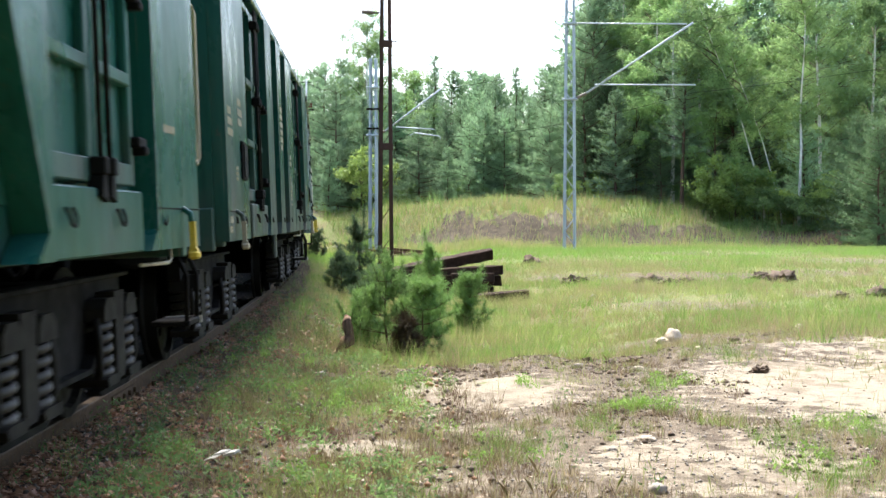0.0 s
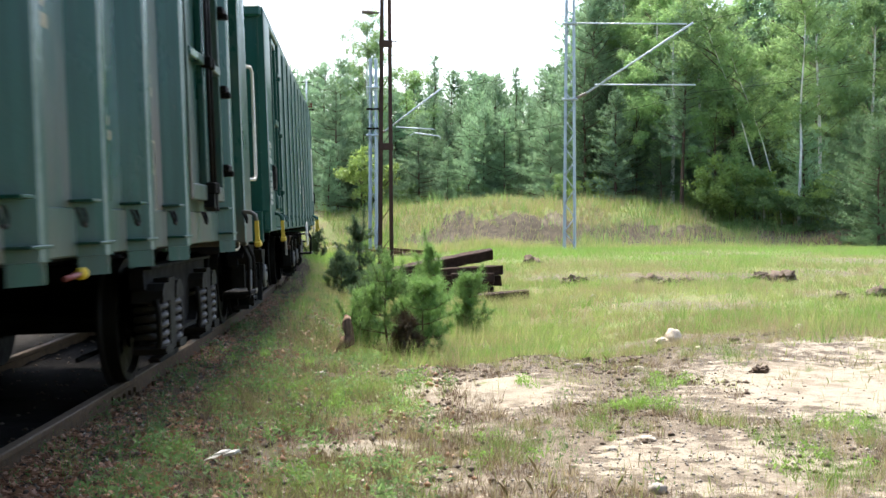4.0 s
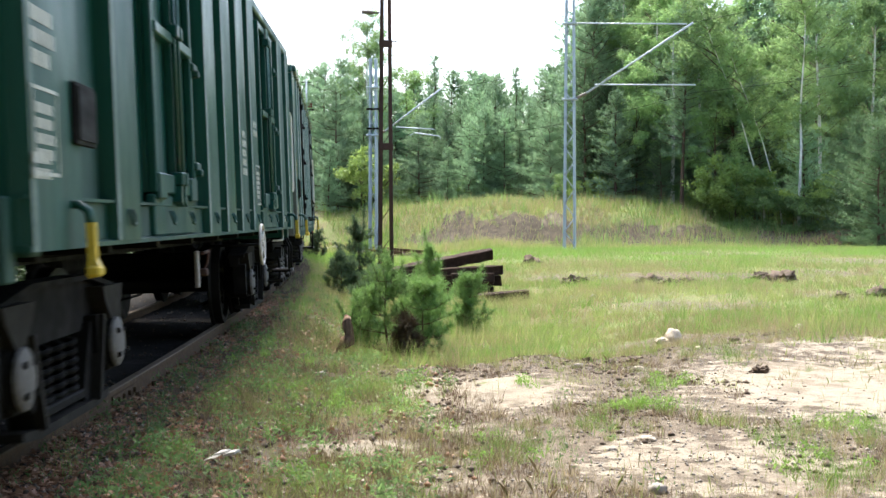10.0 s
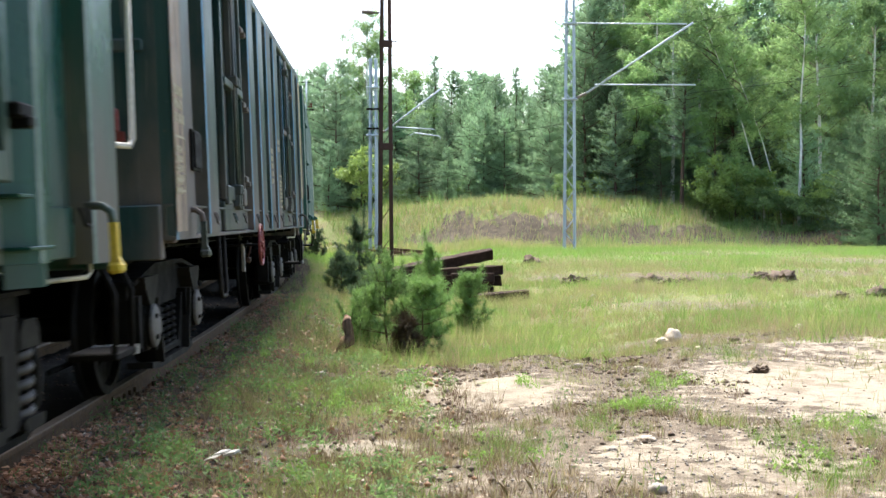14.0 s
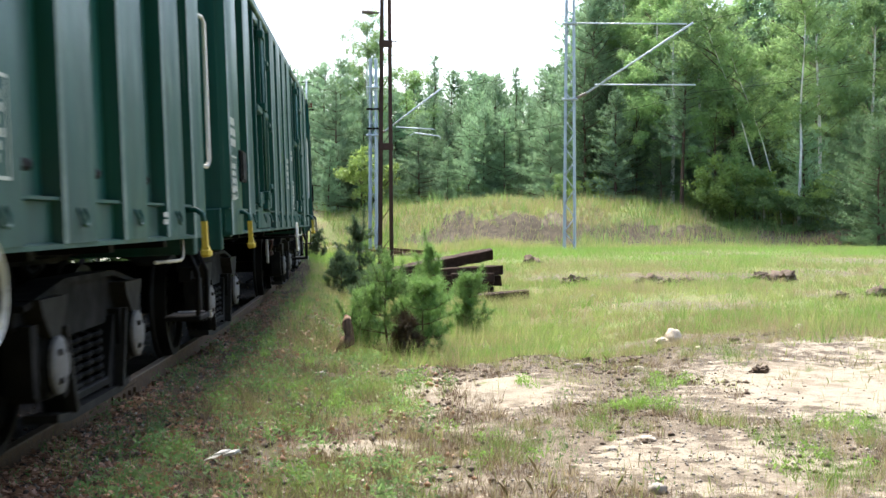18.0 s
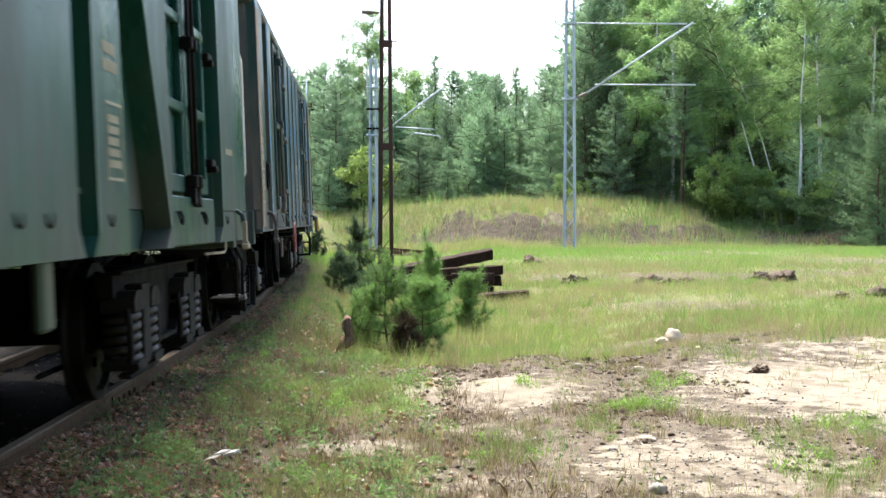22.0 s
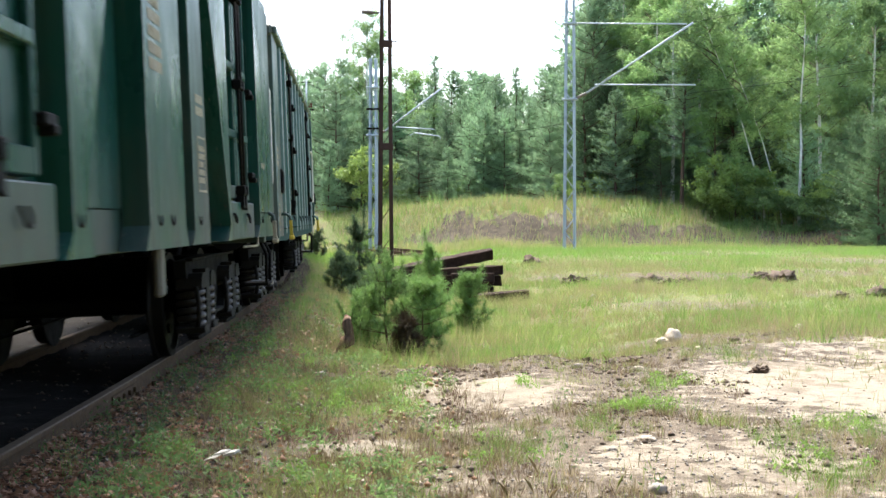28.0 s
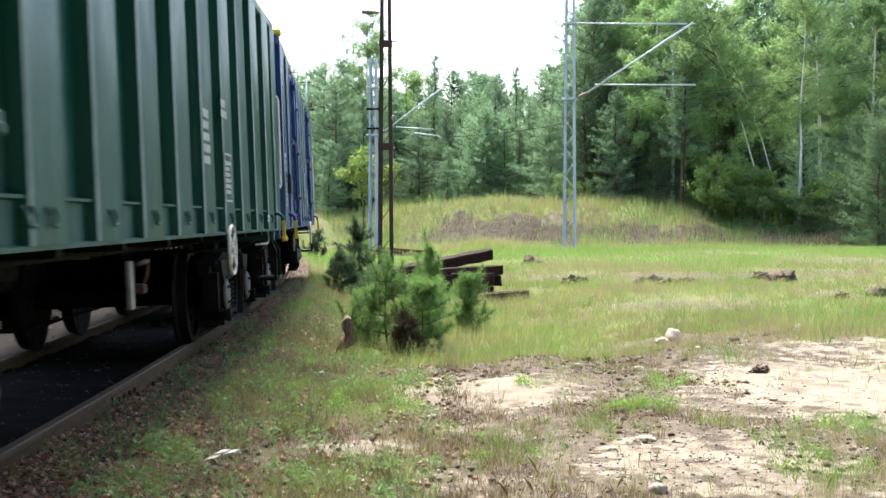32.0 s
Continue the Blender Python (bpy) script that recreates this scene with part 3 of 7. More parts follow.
def frame_heavy():
    """Box-section side frames that dip between the axles, with open spring pockets beside each axlebox."""
    y0, y1 = 0.93, 1.03
    out = [("side_frame", prism(B(), [(-1.38, 0.70), (-1.38, 0.84), (-0.6, 0.86), (0.6, 0.86), (1.38, 0.84), (1.38, 0.70), (1.2, 0.66), (0.62, 0.66), (0.47, 0.40), (0.36, 0.33), (-0.36, 0.33), (-0.47, 0.40), (-0.62, 0.66), (-1.2, 0.66)], "y", y0, y1)),
           ("frame_flange", prism(B(), [(-0.62, 0.655), (-0.47, 0.39), (-0.36, 0.32), (0.36, 0.32), (0.47, 0.39), (0.62, 0.655), (0.59, 0.67), (0.44, 0.42), (0.34, 0.35), (-0.34, 0.35), (-0.44, 0.42), (-0.59, 0.67)], "y", y1, 1.10)),
           ("frame_flange", box(B(), -1.38, 1.38, y1, 1.09, 0.835, 0.86, 0.004))]
    for c in (-0.9, 0.9):
        out.append(("guide_casting", prism(B(), [(c - 0.12, 0.30), (c - 0.07, 0.24), (c + 0.07, 0.24), (c + 0.12, 0.30), (c + 0.10, 0.62), (c + 0.13, 0.76), (c - 0.13, 0.76), (c - 0.10, 0.62)], "y", 1.0, 1.14)))
        for d in (-0.27, 0.27):
            # a cast pocket that wraps the spring: cap, lip and outer leg
            q = c + d
            out.append(("spring_cap", prism(B(), [(q - 0.15, 0.60), (q + 0.15, 0.60), (q + 0.14, 0.68), (q + 0.08, 0.73), (q - 0.08, 0.73), (q - 0.14, 0.68)], "y", 0.93, 1.15)))
            out.append(("spring_seat", prism(B(), [(q - 0.16, 0.27), (q - 0.13, 0.225), (q + 0.13, 0.225), (q + 0.16, 0.27), (q + 0.13, 0.285), (q - 0.13, 0.285)], "y", 0.92, 1.16)))
            e = q + math.copysign(0.15, d)
            out.append(("spring_guard", tube(B(), [(e, 1.1, 0.62), (e + math.copysign(0.02, d), 1.12, 0.5), (e + math.copysign(0.02, d), 1.12, 0.34), (e - math.copysign(0.02, d), 1.1, 0.27)], 0.022, 6)))
        out.append(("tie_bar", prism(B(), [(c - 0.42, 0.20), (c + 0.42, 0.20), (c + 0.34, 0.165), (c - 0.34, 0.165)], "y", 1.02, 1.10)))
    pale = ("guide_casting", "spring_cap", "spring_seat", "spring_guard")
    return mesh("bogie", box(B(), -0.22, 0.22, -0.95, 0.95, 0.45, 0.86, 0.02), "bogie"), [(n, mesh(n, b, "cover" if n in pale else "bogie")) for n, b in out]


def frame_light():
    """Cast side frames: slanting webs down to a low tie bar, a yoke over each axlebox, springs in the middle."""
    y0, y1 = 0.93, 1.03
    out = [("side_frame", prism(B(), [(-1.26, 0.66), (-1.26, 0.76), (-0.55, 0.86), (0.55, 0.86), (1.26, 0.76), (1.26, 0.66), (0.66, 0.62), (0.50, 0.56), (-0.50, 0.56), (-0.66, 0.62)], "y", y0, y1)),
           ("frame_flange", prism(B(), [(-1.26, 0.75), (-0.55, 0.85), (0.55, 0.85), (1.26, 0.75), (1.26, 0.78), (0.55, 0.88), (-0.55, 0.88), (-1.26, 0.78)], "y", y0 - 0.02, 1.09)),
           ("tie_bar", prism(B(), [(-0.82, 0.155), (-0.55, 0.13), (0.55, 0.13), (0.82, 0.155), (0.82, 0.20), (0.55, 0.175), (-0.55, 0.175), (-0.82, 0.20)], "y", 0.92, 1.10)),
           ("spring_plank", box(B(), -0.36, 0.36, 0.92, 1.08, 0.2, 0.25, 0.01))]
    for q in (-1, 1):
        out.append(("web", prism(B(), [(q * 0.70, 0.64), (q * 0.56, 0.60), (q * 0.36, 0.22), (q * 0.42, 0.16), (q * 0.55, 0.16)], "y", 0.95, 1.07)))
        out.append(("web_rib", prism(B(), [(q * 0.70, 0.64), (q * 0.66, 0.64), (q * 0.50, 0.17), (q * 0.55, 0.17)], "y", 1.07, 1.13)))
        out.append(("horn", prism(B(), [(q * 0.60, 0.64), (q * 0.72, 0.64), (q * 0.70, 0.30), (q * 0.64, 0.26), (q * 0.58, 0.32)], "y", 0.96, 1.10)))
        out.append(("horn", prism(B(), [(q * 1.10, 0.68), (q * 1.22, 0.68), (q * 1.20, 0.34), (q * 1.12, 0.30)], "y", 0.96, 1.10)))
        c = 0.9 * q
        out.append(("yoke", prism(B(), [(c - 0.24, 0.80), (c + 0.24, 0.80), (c + 0.20, 0.72), (c + 0.07, 0.60), (c - 0.07, 0.60), (c - 0.20, 0.72)], "y", 1.0, 1.13)))
        out.append(("brake_hanger", tube(B(), [(q * 0.36, 0.80, 0.84), (q * 0.40, 0.80, 0.5), (q * 0.42, 0.80, 0.28)], 0.022, 6)))
    pale = ("yoke", "web_rib", "tie_bar")
    return mesh("bogie", box(B(), -0.24, 0.24, -0.92, 0.92, 0.4, 0.82, 0.02), "bogie"), [(n, mesh(n, b, "cover" if n in pale else "bogie")) for n, b in out]


FRAMES = {"heavy": frame_heavy(), "light": frame_light()}


def axlebox_mesh(big):
    bm = B()
    if big:
        box(bm, -0.2, 0.2, 0.86, 1.0, 0.32, 0.62, 0.03)
        lathe(bm, [(1.0, 0.15), (1.08, 0.14), (1.11, 0.06)], "y", (0, 0, 0.46), 16)
    else:
        lathe(bm, [(0.84, 0.15), (0.90, 0.175), (1.06, 0.175), (1.10, 0.165), (1.10, 0.15), (1.13, 0.148)], "y", (0, 0, 0.46), 20)
        box(bm, -0.17, 0.17, 0.9, 1.05, 0.50, 0.63, 0.02)
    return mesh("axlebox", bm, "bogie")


BOXES = {"heavy": axlebox_mesh(True), "light": axlebox_mesh(False)}
cap_bm = lathe(B(), [(1.131, 0.15), (1.15, 0.145), (1.165, 0.11), (1.17, 0.05)], "y", (0, 0, 0.46), 18)
BOX_CAP = mesh("axlebox_cover", cap_bm, "cap")
BOLT = mesh("cover_bolt", lathe(B(), [(1.155, 0.018), (1.178, 0.018)], "y", (0, 0, 0), 6), "bogie")
SHOE = mesh("brake_shoe", prism(B(), [(0.50, 0.62), (0.58, 0.62), (0.62, 0.46), (0.58, 0.28), (0.50, 0.28), (0.535, 0.46)], "y", 0.70, 0.80), "bogie")
ROD = mesh("brake_rod", tube(tube(B(), [(-1.6, 0.6, 0.24), (1.6, 0.6, 0.24)], 0.018, 6), [(-0.62, 0.72, 0.9), (-0.62, 0.72, 0.24)], 0.02, 6), "iron")
HALF_TURN = Matrix.Rotation(math.pi, 4, "Z")


def bogie(parent, kind, x, turn):
    b = part("bogie", FRAMES[kind][0], "bogie", parent, "dusty dark brown four-wheel bogie frame" if kind == "light" else "grey-brown bogie frame with open coil springs", at=pose(x, 0, 0, 0, 0, turn))
    for c in (-0.9, 0.9):
        part("wheelset", WHEELSET, "tread", b, "worn dark steel wheelset", at=pose(c, 0, 0.457))
        for flip in (Matrix.Identity(4), HALF_TURN):
            at = pose(c, 0, 0) @ flip
            part("axlebox", BOXES[kind], "bogie", b, at=at)
            if kind == "heavy":
                for d in (-0.27, 0.27):
                    part("spring", COIL, "spring", b, at=at @ pose(d, 1.03, 0))
            else:
                part("axlebox_cover", BOX_CAP, "cap", b, "pale dusty axlebox cover", at=at)
                for k in range(4):
                    an = math.pi / 4 + k * math.pi / 2
                    part("cover_bolt", BOLT, "bogie", b, at=at @ pose(0.1 * math.cos(an), 0, 0.46 + 0.1 * math.sin(an)))
    for flip in (Matrix.Identity(4), HALF_TURN):
        if kind == "light":
            for d in (-0.24, 0.0, 0.24):
                part("spring", COIL_SMALL, "spring", b, at=flip @ pose(d, 1.0, 0))
        for name, me in FRAMES[kind][1]:
            part(name, me, "", b, at=flip)
        for c in (-0.9, 0.9):
            part("brake_shoe", SHOE, "bogie", b, at=flip @ pose(c - math.copysign(1.06, c) if c > 0 else c, 0, 0))
        part("brake_rod", ROD, "iron", b, at=flip)
    return b


# ---- goods wagons ----
def U(u):
    """From metres behind the front coupling to the wagon's own x."""
    return 6.65 - u


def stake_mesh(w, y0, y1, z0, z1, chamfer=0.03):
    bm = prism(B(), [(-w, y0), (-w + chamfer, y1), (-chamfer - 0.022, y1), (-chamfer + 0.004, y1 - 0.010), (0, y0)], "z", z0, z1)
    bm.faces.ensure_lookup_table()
    # the narrow edge face takes the painted highlight
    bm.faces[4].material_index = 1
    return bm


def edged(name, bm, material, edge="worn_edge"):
    """A mesh with a pale highlight strip painted along its worn leading edge."""
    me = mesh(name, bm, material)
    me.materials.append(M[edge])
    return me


def ring_mesh():
    return tube(B(), [(0.055, 1.452, 1.23), (0.055, 1.468, 1.19), (0.04, 1.472, 1.155), (0, 1.476, 1.145), (-0.04, 1.472, 1.155), (-0.055, 1.468, 1.19), (-0.055, 1.452, 1.23)], 0.009, 5)


def door_mesh(w, y0, z0, z1, bars):
    bm = box(B(), -w, 0, y0, y0 + 0.03, z0, z1)
    out = []
    e = 0.07
    for a, b, c, d in ((-w, -w + e, z0, z1), (-e, 0, z0, z1), (-w + e, -e, z0, z0 + 0.12), (-w + e, -e, z1 - e, z1)):
        out.append(("door_rail", box(B(), a, b, y0 + 0.03, y0 + 0.085, c, d, 0.008)))
    for z in bars:
        out.append(("door_bar", box(B(), -w + e, -e, y0 + 0.03, y0 + 0.10, z, z + 0.07, 0.008)))
    return bm, out


def lock_mesh(y, z0, z1):
    bm = tube(B(), [(0, y, z0), (0, y, z1)], 0.015, 6)
    for z in (z0 + 0.03, (z0 + z1) / 2, z1 - 0.2):
        box(bm, -0.035, 0.035, y - 0.05, y + 0.035, z, z + 0.09, 0.01)
    prism(bm, [(-0.05, z0 - 0.1), (0.05, z0 - 0.07), (0.03, z0 + 0.03), (-0.03, z0 + 0.03)], "y", y - 0.06, y + 0.02)
    return bm


def hinge_mesh(y):
    bm = box(B(), -0.09, 0.09, y - 0.02, y + 0.05, -0.03, 0.03, 0.01)
    box(bm, -0.03, 0.05, y - 0.02, y + 0.075, -0.07, -0.02, 0.01)
    return bm


def bars_mesh(rows, w, h, y, seed, framed=False):
    """Unreadable stencilled lines: short upright bars in rows."""
    r = random.Random(seed)
    bm = B()
    for k in range(rows):
        x, z = 0.0, -k * h * 1.45
        end = w * r.uniform(0.7, 1.0)
        while x < end:
            d = r.uniform(0.35, 0.8) * h
            box(bm, -x - d, -x, y, y + 0.003, z - h, z)
            x += d + 0.22 * h
    if framed:
        z1 = -(rows - 1) * h * 1.45 - h
        for a, b, c, d in ((-w - 0.04, 0.04, 0.05, 0.065), (-w - 0.04, 0.04, z1 - 0.065, z1 - 0.05), (0.03, 0.04, z1 - 0.05, 0.05), (-w - 0.04, -w - 0.03, z1 - 0.05, 0.05)):
            box(bm, a, b, y, y + 0.003, c, d)
    return bm


def hook_mesh():
    bm = tube(B(), [(0, 1.40, 1.24), (0, 1.48, 1.24), (0, 1.52, 1.21), (0, 1.53, 1.13)], 0.02, 6)
    return bm


def hook_tip_mesh():
    bm = prism(B(), [(1.512, 1.16), (1.548, 1.16), (1.55, 1.0), (1.565, 0.97), (1.56, 0.93), (1.52, 0.92), (1.505, 0.96), (1.515, 1.0)], "x", -0.025, 0.025)
    box(bm, -0.045, 0.045, 1.505, 1.57, 0.925, 0.975, 0.012)
    return bm


def handwheel_mesh(y):
    bm = B()
    lathe(bm, [(y + 0.014 * math.cos(k * math.pi / 4), 0.198 + 0.0105 * math.sin(k * math.pi / 4)) for k in range(8)], "y", (0, 0, 0.925), 28, True)
    lathe(bm, [(y - 0.03, 0.04), (y + 0.02, 0.035)], "y", (0, 0, 0.925), 10)
    for k in range(4):
        a = math.pi / 4 + k * math.pi / 2
        tube(bm, [(0, y, 0.925), (0.195 * math.cos(a), y, 0.925 + 0.195 * math.sin(a))], 0.01, 5)
    return bm


def end_wall_mesh():
    return box(B(), 6.21, 6.25, -1.36, 1.36, 1.07, 3.36)


def end_post_mesh():
    return prism(B(), [(6.25, 0.0), (6.33, 0.03), (6.33, 0.09), (6.25, 0.12)], "z", 1.28, 3.32)


def buffer_mesh():
    bm = B()
    lathe(bm, [(6.30, 0.15), (6.34, 0.15), (6.36, 0.11), (6.62, 0.10), (6.62, 0.075), (6.88, 0.07)], "x", (0, 0.875, 1.06), 16)
    return bm


def buffer_head_mesh():
    return lathe(B(), [(6.87, 0.08), (6.885, 0.2), (6.90, 0.225), (6.925, 0.22), (6.935, 0.1)], "x", (0, 0.875, 1.06), 20)


def coupler_mesh():
    bm = B()
    box(bm, 6.3, 6.62, -0.04, 0.04, 1.0, 1.1, 0.01)
    prism(bm, [(6.6, 1.0), (6.78, 1.0), (6.8, 1.1), (6.74, 1.16), (6.70, 1.10), (6.6, 1.1)], "y", -0.035, 0.035)
    tube(bm, [(6.66, 0.06, 1.05), (6.9, 0.06, 0.86), (6.94, 0.0, 0.8), (6.9, -0.06, 0.86), (6.66, -0.06, 1.05)], 0.02, 6)
    return bm


def hose_mesh():
    return tube(B(), [(6.34, 0.3, 1.0), (6.55, 0.3, 0.95), (6.7, 0.28, 0.75), (6.78, 0.22, 0.55), (6.88, 0.16, 0.55), (6.93, 0.1, 0.7)], 0.025, 7)


def step_mesh():
    bm = B()
    box(bm, -6.62, -6.22, 1.12, 1.38, 0.46, 0.50, 0.008)
    for x in (-6.60, -6.24):
        tube(bm, [(x, 1.36, 0.49), (x, 1.37, 0.8), (x + 0.03, 1.28, 1.02)], 0.016, 6)
    return bm


def underframe_mesh():
    bm = B()
    for y in (-0.42, 0.42):
        box(bm, -6.3, 6.3, y - 0.06, y + 0.06, 0.92, 1.24)
    for x in np.arange(-5.6, 5.7, 1.4):
        box(bm, x - 0.05, x + 0.05, -1.28, 1.28, 1.0, 1.22)
    tube(bm, [(-6.2, 0.55, 0.98), (6.2, 0.55, 0.98)], 0.025, 6)
    return bm


def tank_mesh():
    return lathe(B(), [(-0.55, 0.05), (-0.5, 0.17), (0.5, 0.17), (0.55, 0.05)], "x", (-0.9, -0.35, 0.82), 16)


def lever_plate_mesh():
    bm = box(B(), -0.03, 0.05, 1.30, 1.33, 0.66, 0.94, 0.005)
    return bm


def lever_mesh():
    bm = tube(B(), [(0.0, 1.36, 0.92), (-0.3, 1.36, 0.93)], 0.014, 6)
    tube(bm, [(-0.3, 1.36, 0.93), (-0.34, 1.34, 0.84), (-0.33, 1.3, 0.76)], 0.012, 6)
    box(bm, -0.2, -0.12, 1.28, 1.37, 0.74, 0.80, 0.01)
    return bm


def both(items, w):
    """The same parts on both long sides."""
    for name, me, u, label in items:
        for flip in (Matrix.Identity(4), HALF_TURN):
            part(name, me, "", w, label, at=flip @ pose(U(u), 0, 0))


def common(w, P):
    """What all the wagons share: floor, frame, ends, buffers, couplings, steps, rails."""
    body, bog = P["body"], P["bogie"]
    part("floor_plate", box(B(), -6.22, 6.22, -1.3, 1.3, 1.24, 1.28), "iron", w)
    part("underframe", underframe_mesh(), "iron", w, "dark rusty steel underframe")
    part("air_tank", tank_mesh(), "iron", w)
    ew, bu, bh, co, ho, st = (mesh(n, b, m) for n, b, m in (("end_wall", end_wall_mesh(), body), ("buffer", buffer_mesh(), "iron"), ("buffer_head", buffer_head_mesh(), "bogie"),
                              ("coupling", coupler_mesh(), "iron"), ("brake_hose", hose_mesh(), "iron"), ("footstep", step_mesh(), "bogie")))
    post, er = mesh("end_post", end_post_mesh(), body), mesh("end_rail", box(B(), 6.331, 6.36, -1.3, 1.3, 2.2, 2.28, 0.01), body)
    ec = mesh("end_cap", box(B(), 6.12, 6.32, -1.42, 1.42, 3.36, 3.48, 0.02), body)
    hs = mesh("headstock", box(box(B(), 6.2, 6.34, -1.36, 1.36, 0.93, 1.27, 0.01), 6.05, 6.2, 1.2, 1.42, P["sill"] - 0.04, 1.27, 0.01), body)
    tip = mesh("step_edge", box(B(), -6.64, -6.625, 1.14, 1.39, 0.455, 0.505), "white")
    rail = mesh("handrail", tube(B(), [(-6.24, 1.36, 2.64), (-6.44, 1.43, 2.64), (-6.48, 1.44, 2.60), (-6.48, 1.44, 1.60), (-6.44, 1.43, 1.56), (-6.24, 1.36, 1.56)], 0.016, 7), P["rail"])
    grab = mesh("grab_handle", tube(B(), [(-5.55, 1.22, 0.90), (-6.0, 1.30, 0.90), (-6.03, 1.31, 0.92), (-6.03, 1.31, 1.06)], 0.013, 6), "white")
    hk, ht = mesh("tow_hook", hook_mesh(), body), mesh("hook_tip", hook_tip_mesh(), P["hook"])
    lampb = mesh("lamp_bracket", box(box(B(), 6.33, 6.37, 1.0, 1.14, 1.72, 1.86, 0.01), 6.33, 6.345, 0.97, 1.17, 1.66, 1.72), "red")
    for flip in (Matrix.Identity(4), HALF_TURN):
        e = part("end_wall", ew, "", w, at=flip)
        for y in (-0.95, -0.35, 0.25, 0.85):
            part("end_post", post, "", e, at=pose(0, y, 0))
        part("end_rail", er, "", e)
        part("end_cap", ec, "", e)
        part("headstock", hs, "", w, at=flip)
        part("coupling", co, "", w, at=flip)
        part("brake_hose", ho, "", w, at=flip)
        for q in (0, -1.75):
            p = part("buffer", bu, "", w, at=flip @ pose(0, q, 0))
            part("buffer_head", bh, "", p, "greasy steel buffer disc")
        p = part("footstep", st, "", w, at=flip)
        part("step_edge", tip, "", p, "white painted edge")
        part("handrail", rail, "", w, "painted tubular handrail", at=flip)
        part("grab_handle", grab, "", w, "white grab handle", at=flip)
        part("lamp_bracket", lampb, "", w, "red lamp bracket", at=flip)
        for u in (0.98, 12.32):
            p = part("tow_hook", hk, "", w, at=flip @ pose(U(u), 0, 0))
            part("hook_tip", ht, "", p, P["hook"] + " painted hook tip" if P["hook"] == "yellow" else "")
    wh = mesh("handwheel", handwheel_mesh(1.5), P["wheel"])
    lp, lv = mesh("lever_plate", lever_plate_mesh(), "plate_dirty"), mesh("brake_lever", lever_mesh(), "rust")
    if P["has_wheel"]:
        both([("handwheel", wh, P.get("wheel_at", 8.22), P["wheel"] + " painted brake handwheel"), ("wheel_shaft", mesh("wheel_shaft", tube(B(), [(0, 1.47, 0.925), (0, 0.9, 0.925)], 0.014, 6), "iron"), P.get("wheel_at", 8.22), "")], w)
    if P["has_wheel"]:
        both([("lever_plate", lp, 5.2, "dirty white brake selector plate"), ("brake_lever", lv, 5.2, "rusty red-brown brake lever")], w)
    bogie(w, bog, 4.45, -math.degrees(4.45 / RAD))
    bogie(w, bog, -4.45, math.degrees(4.45 / RAD))
    if P.get("cap"):
        cap = mesh("corner_cap", box(B(), 6.05, 6.34, 1.18, 1.46, 3.482, 3.56, 0.02), P["cap"])
        for flip in (Matrix.Identity(4), HALF_TURN):
            part("corner_cap", cap, "", w, P["cap"] + " corner cap", at=flip)


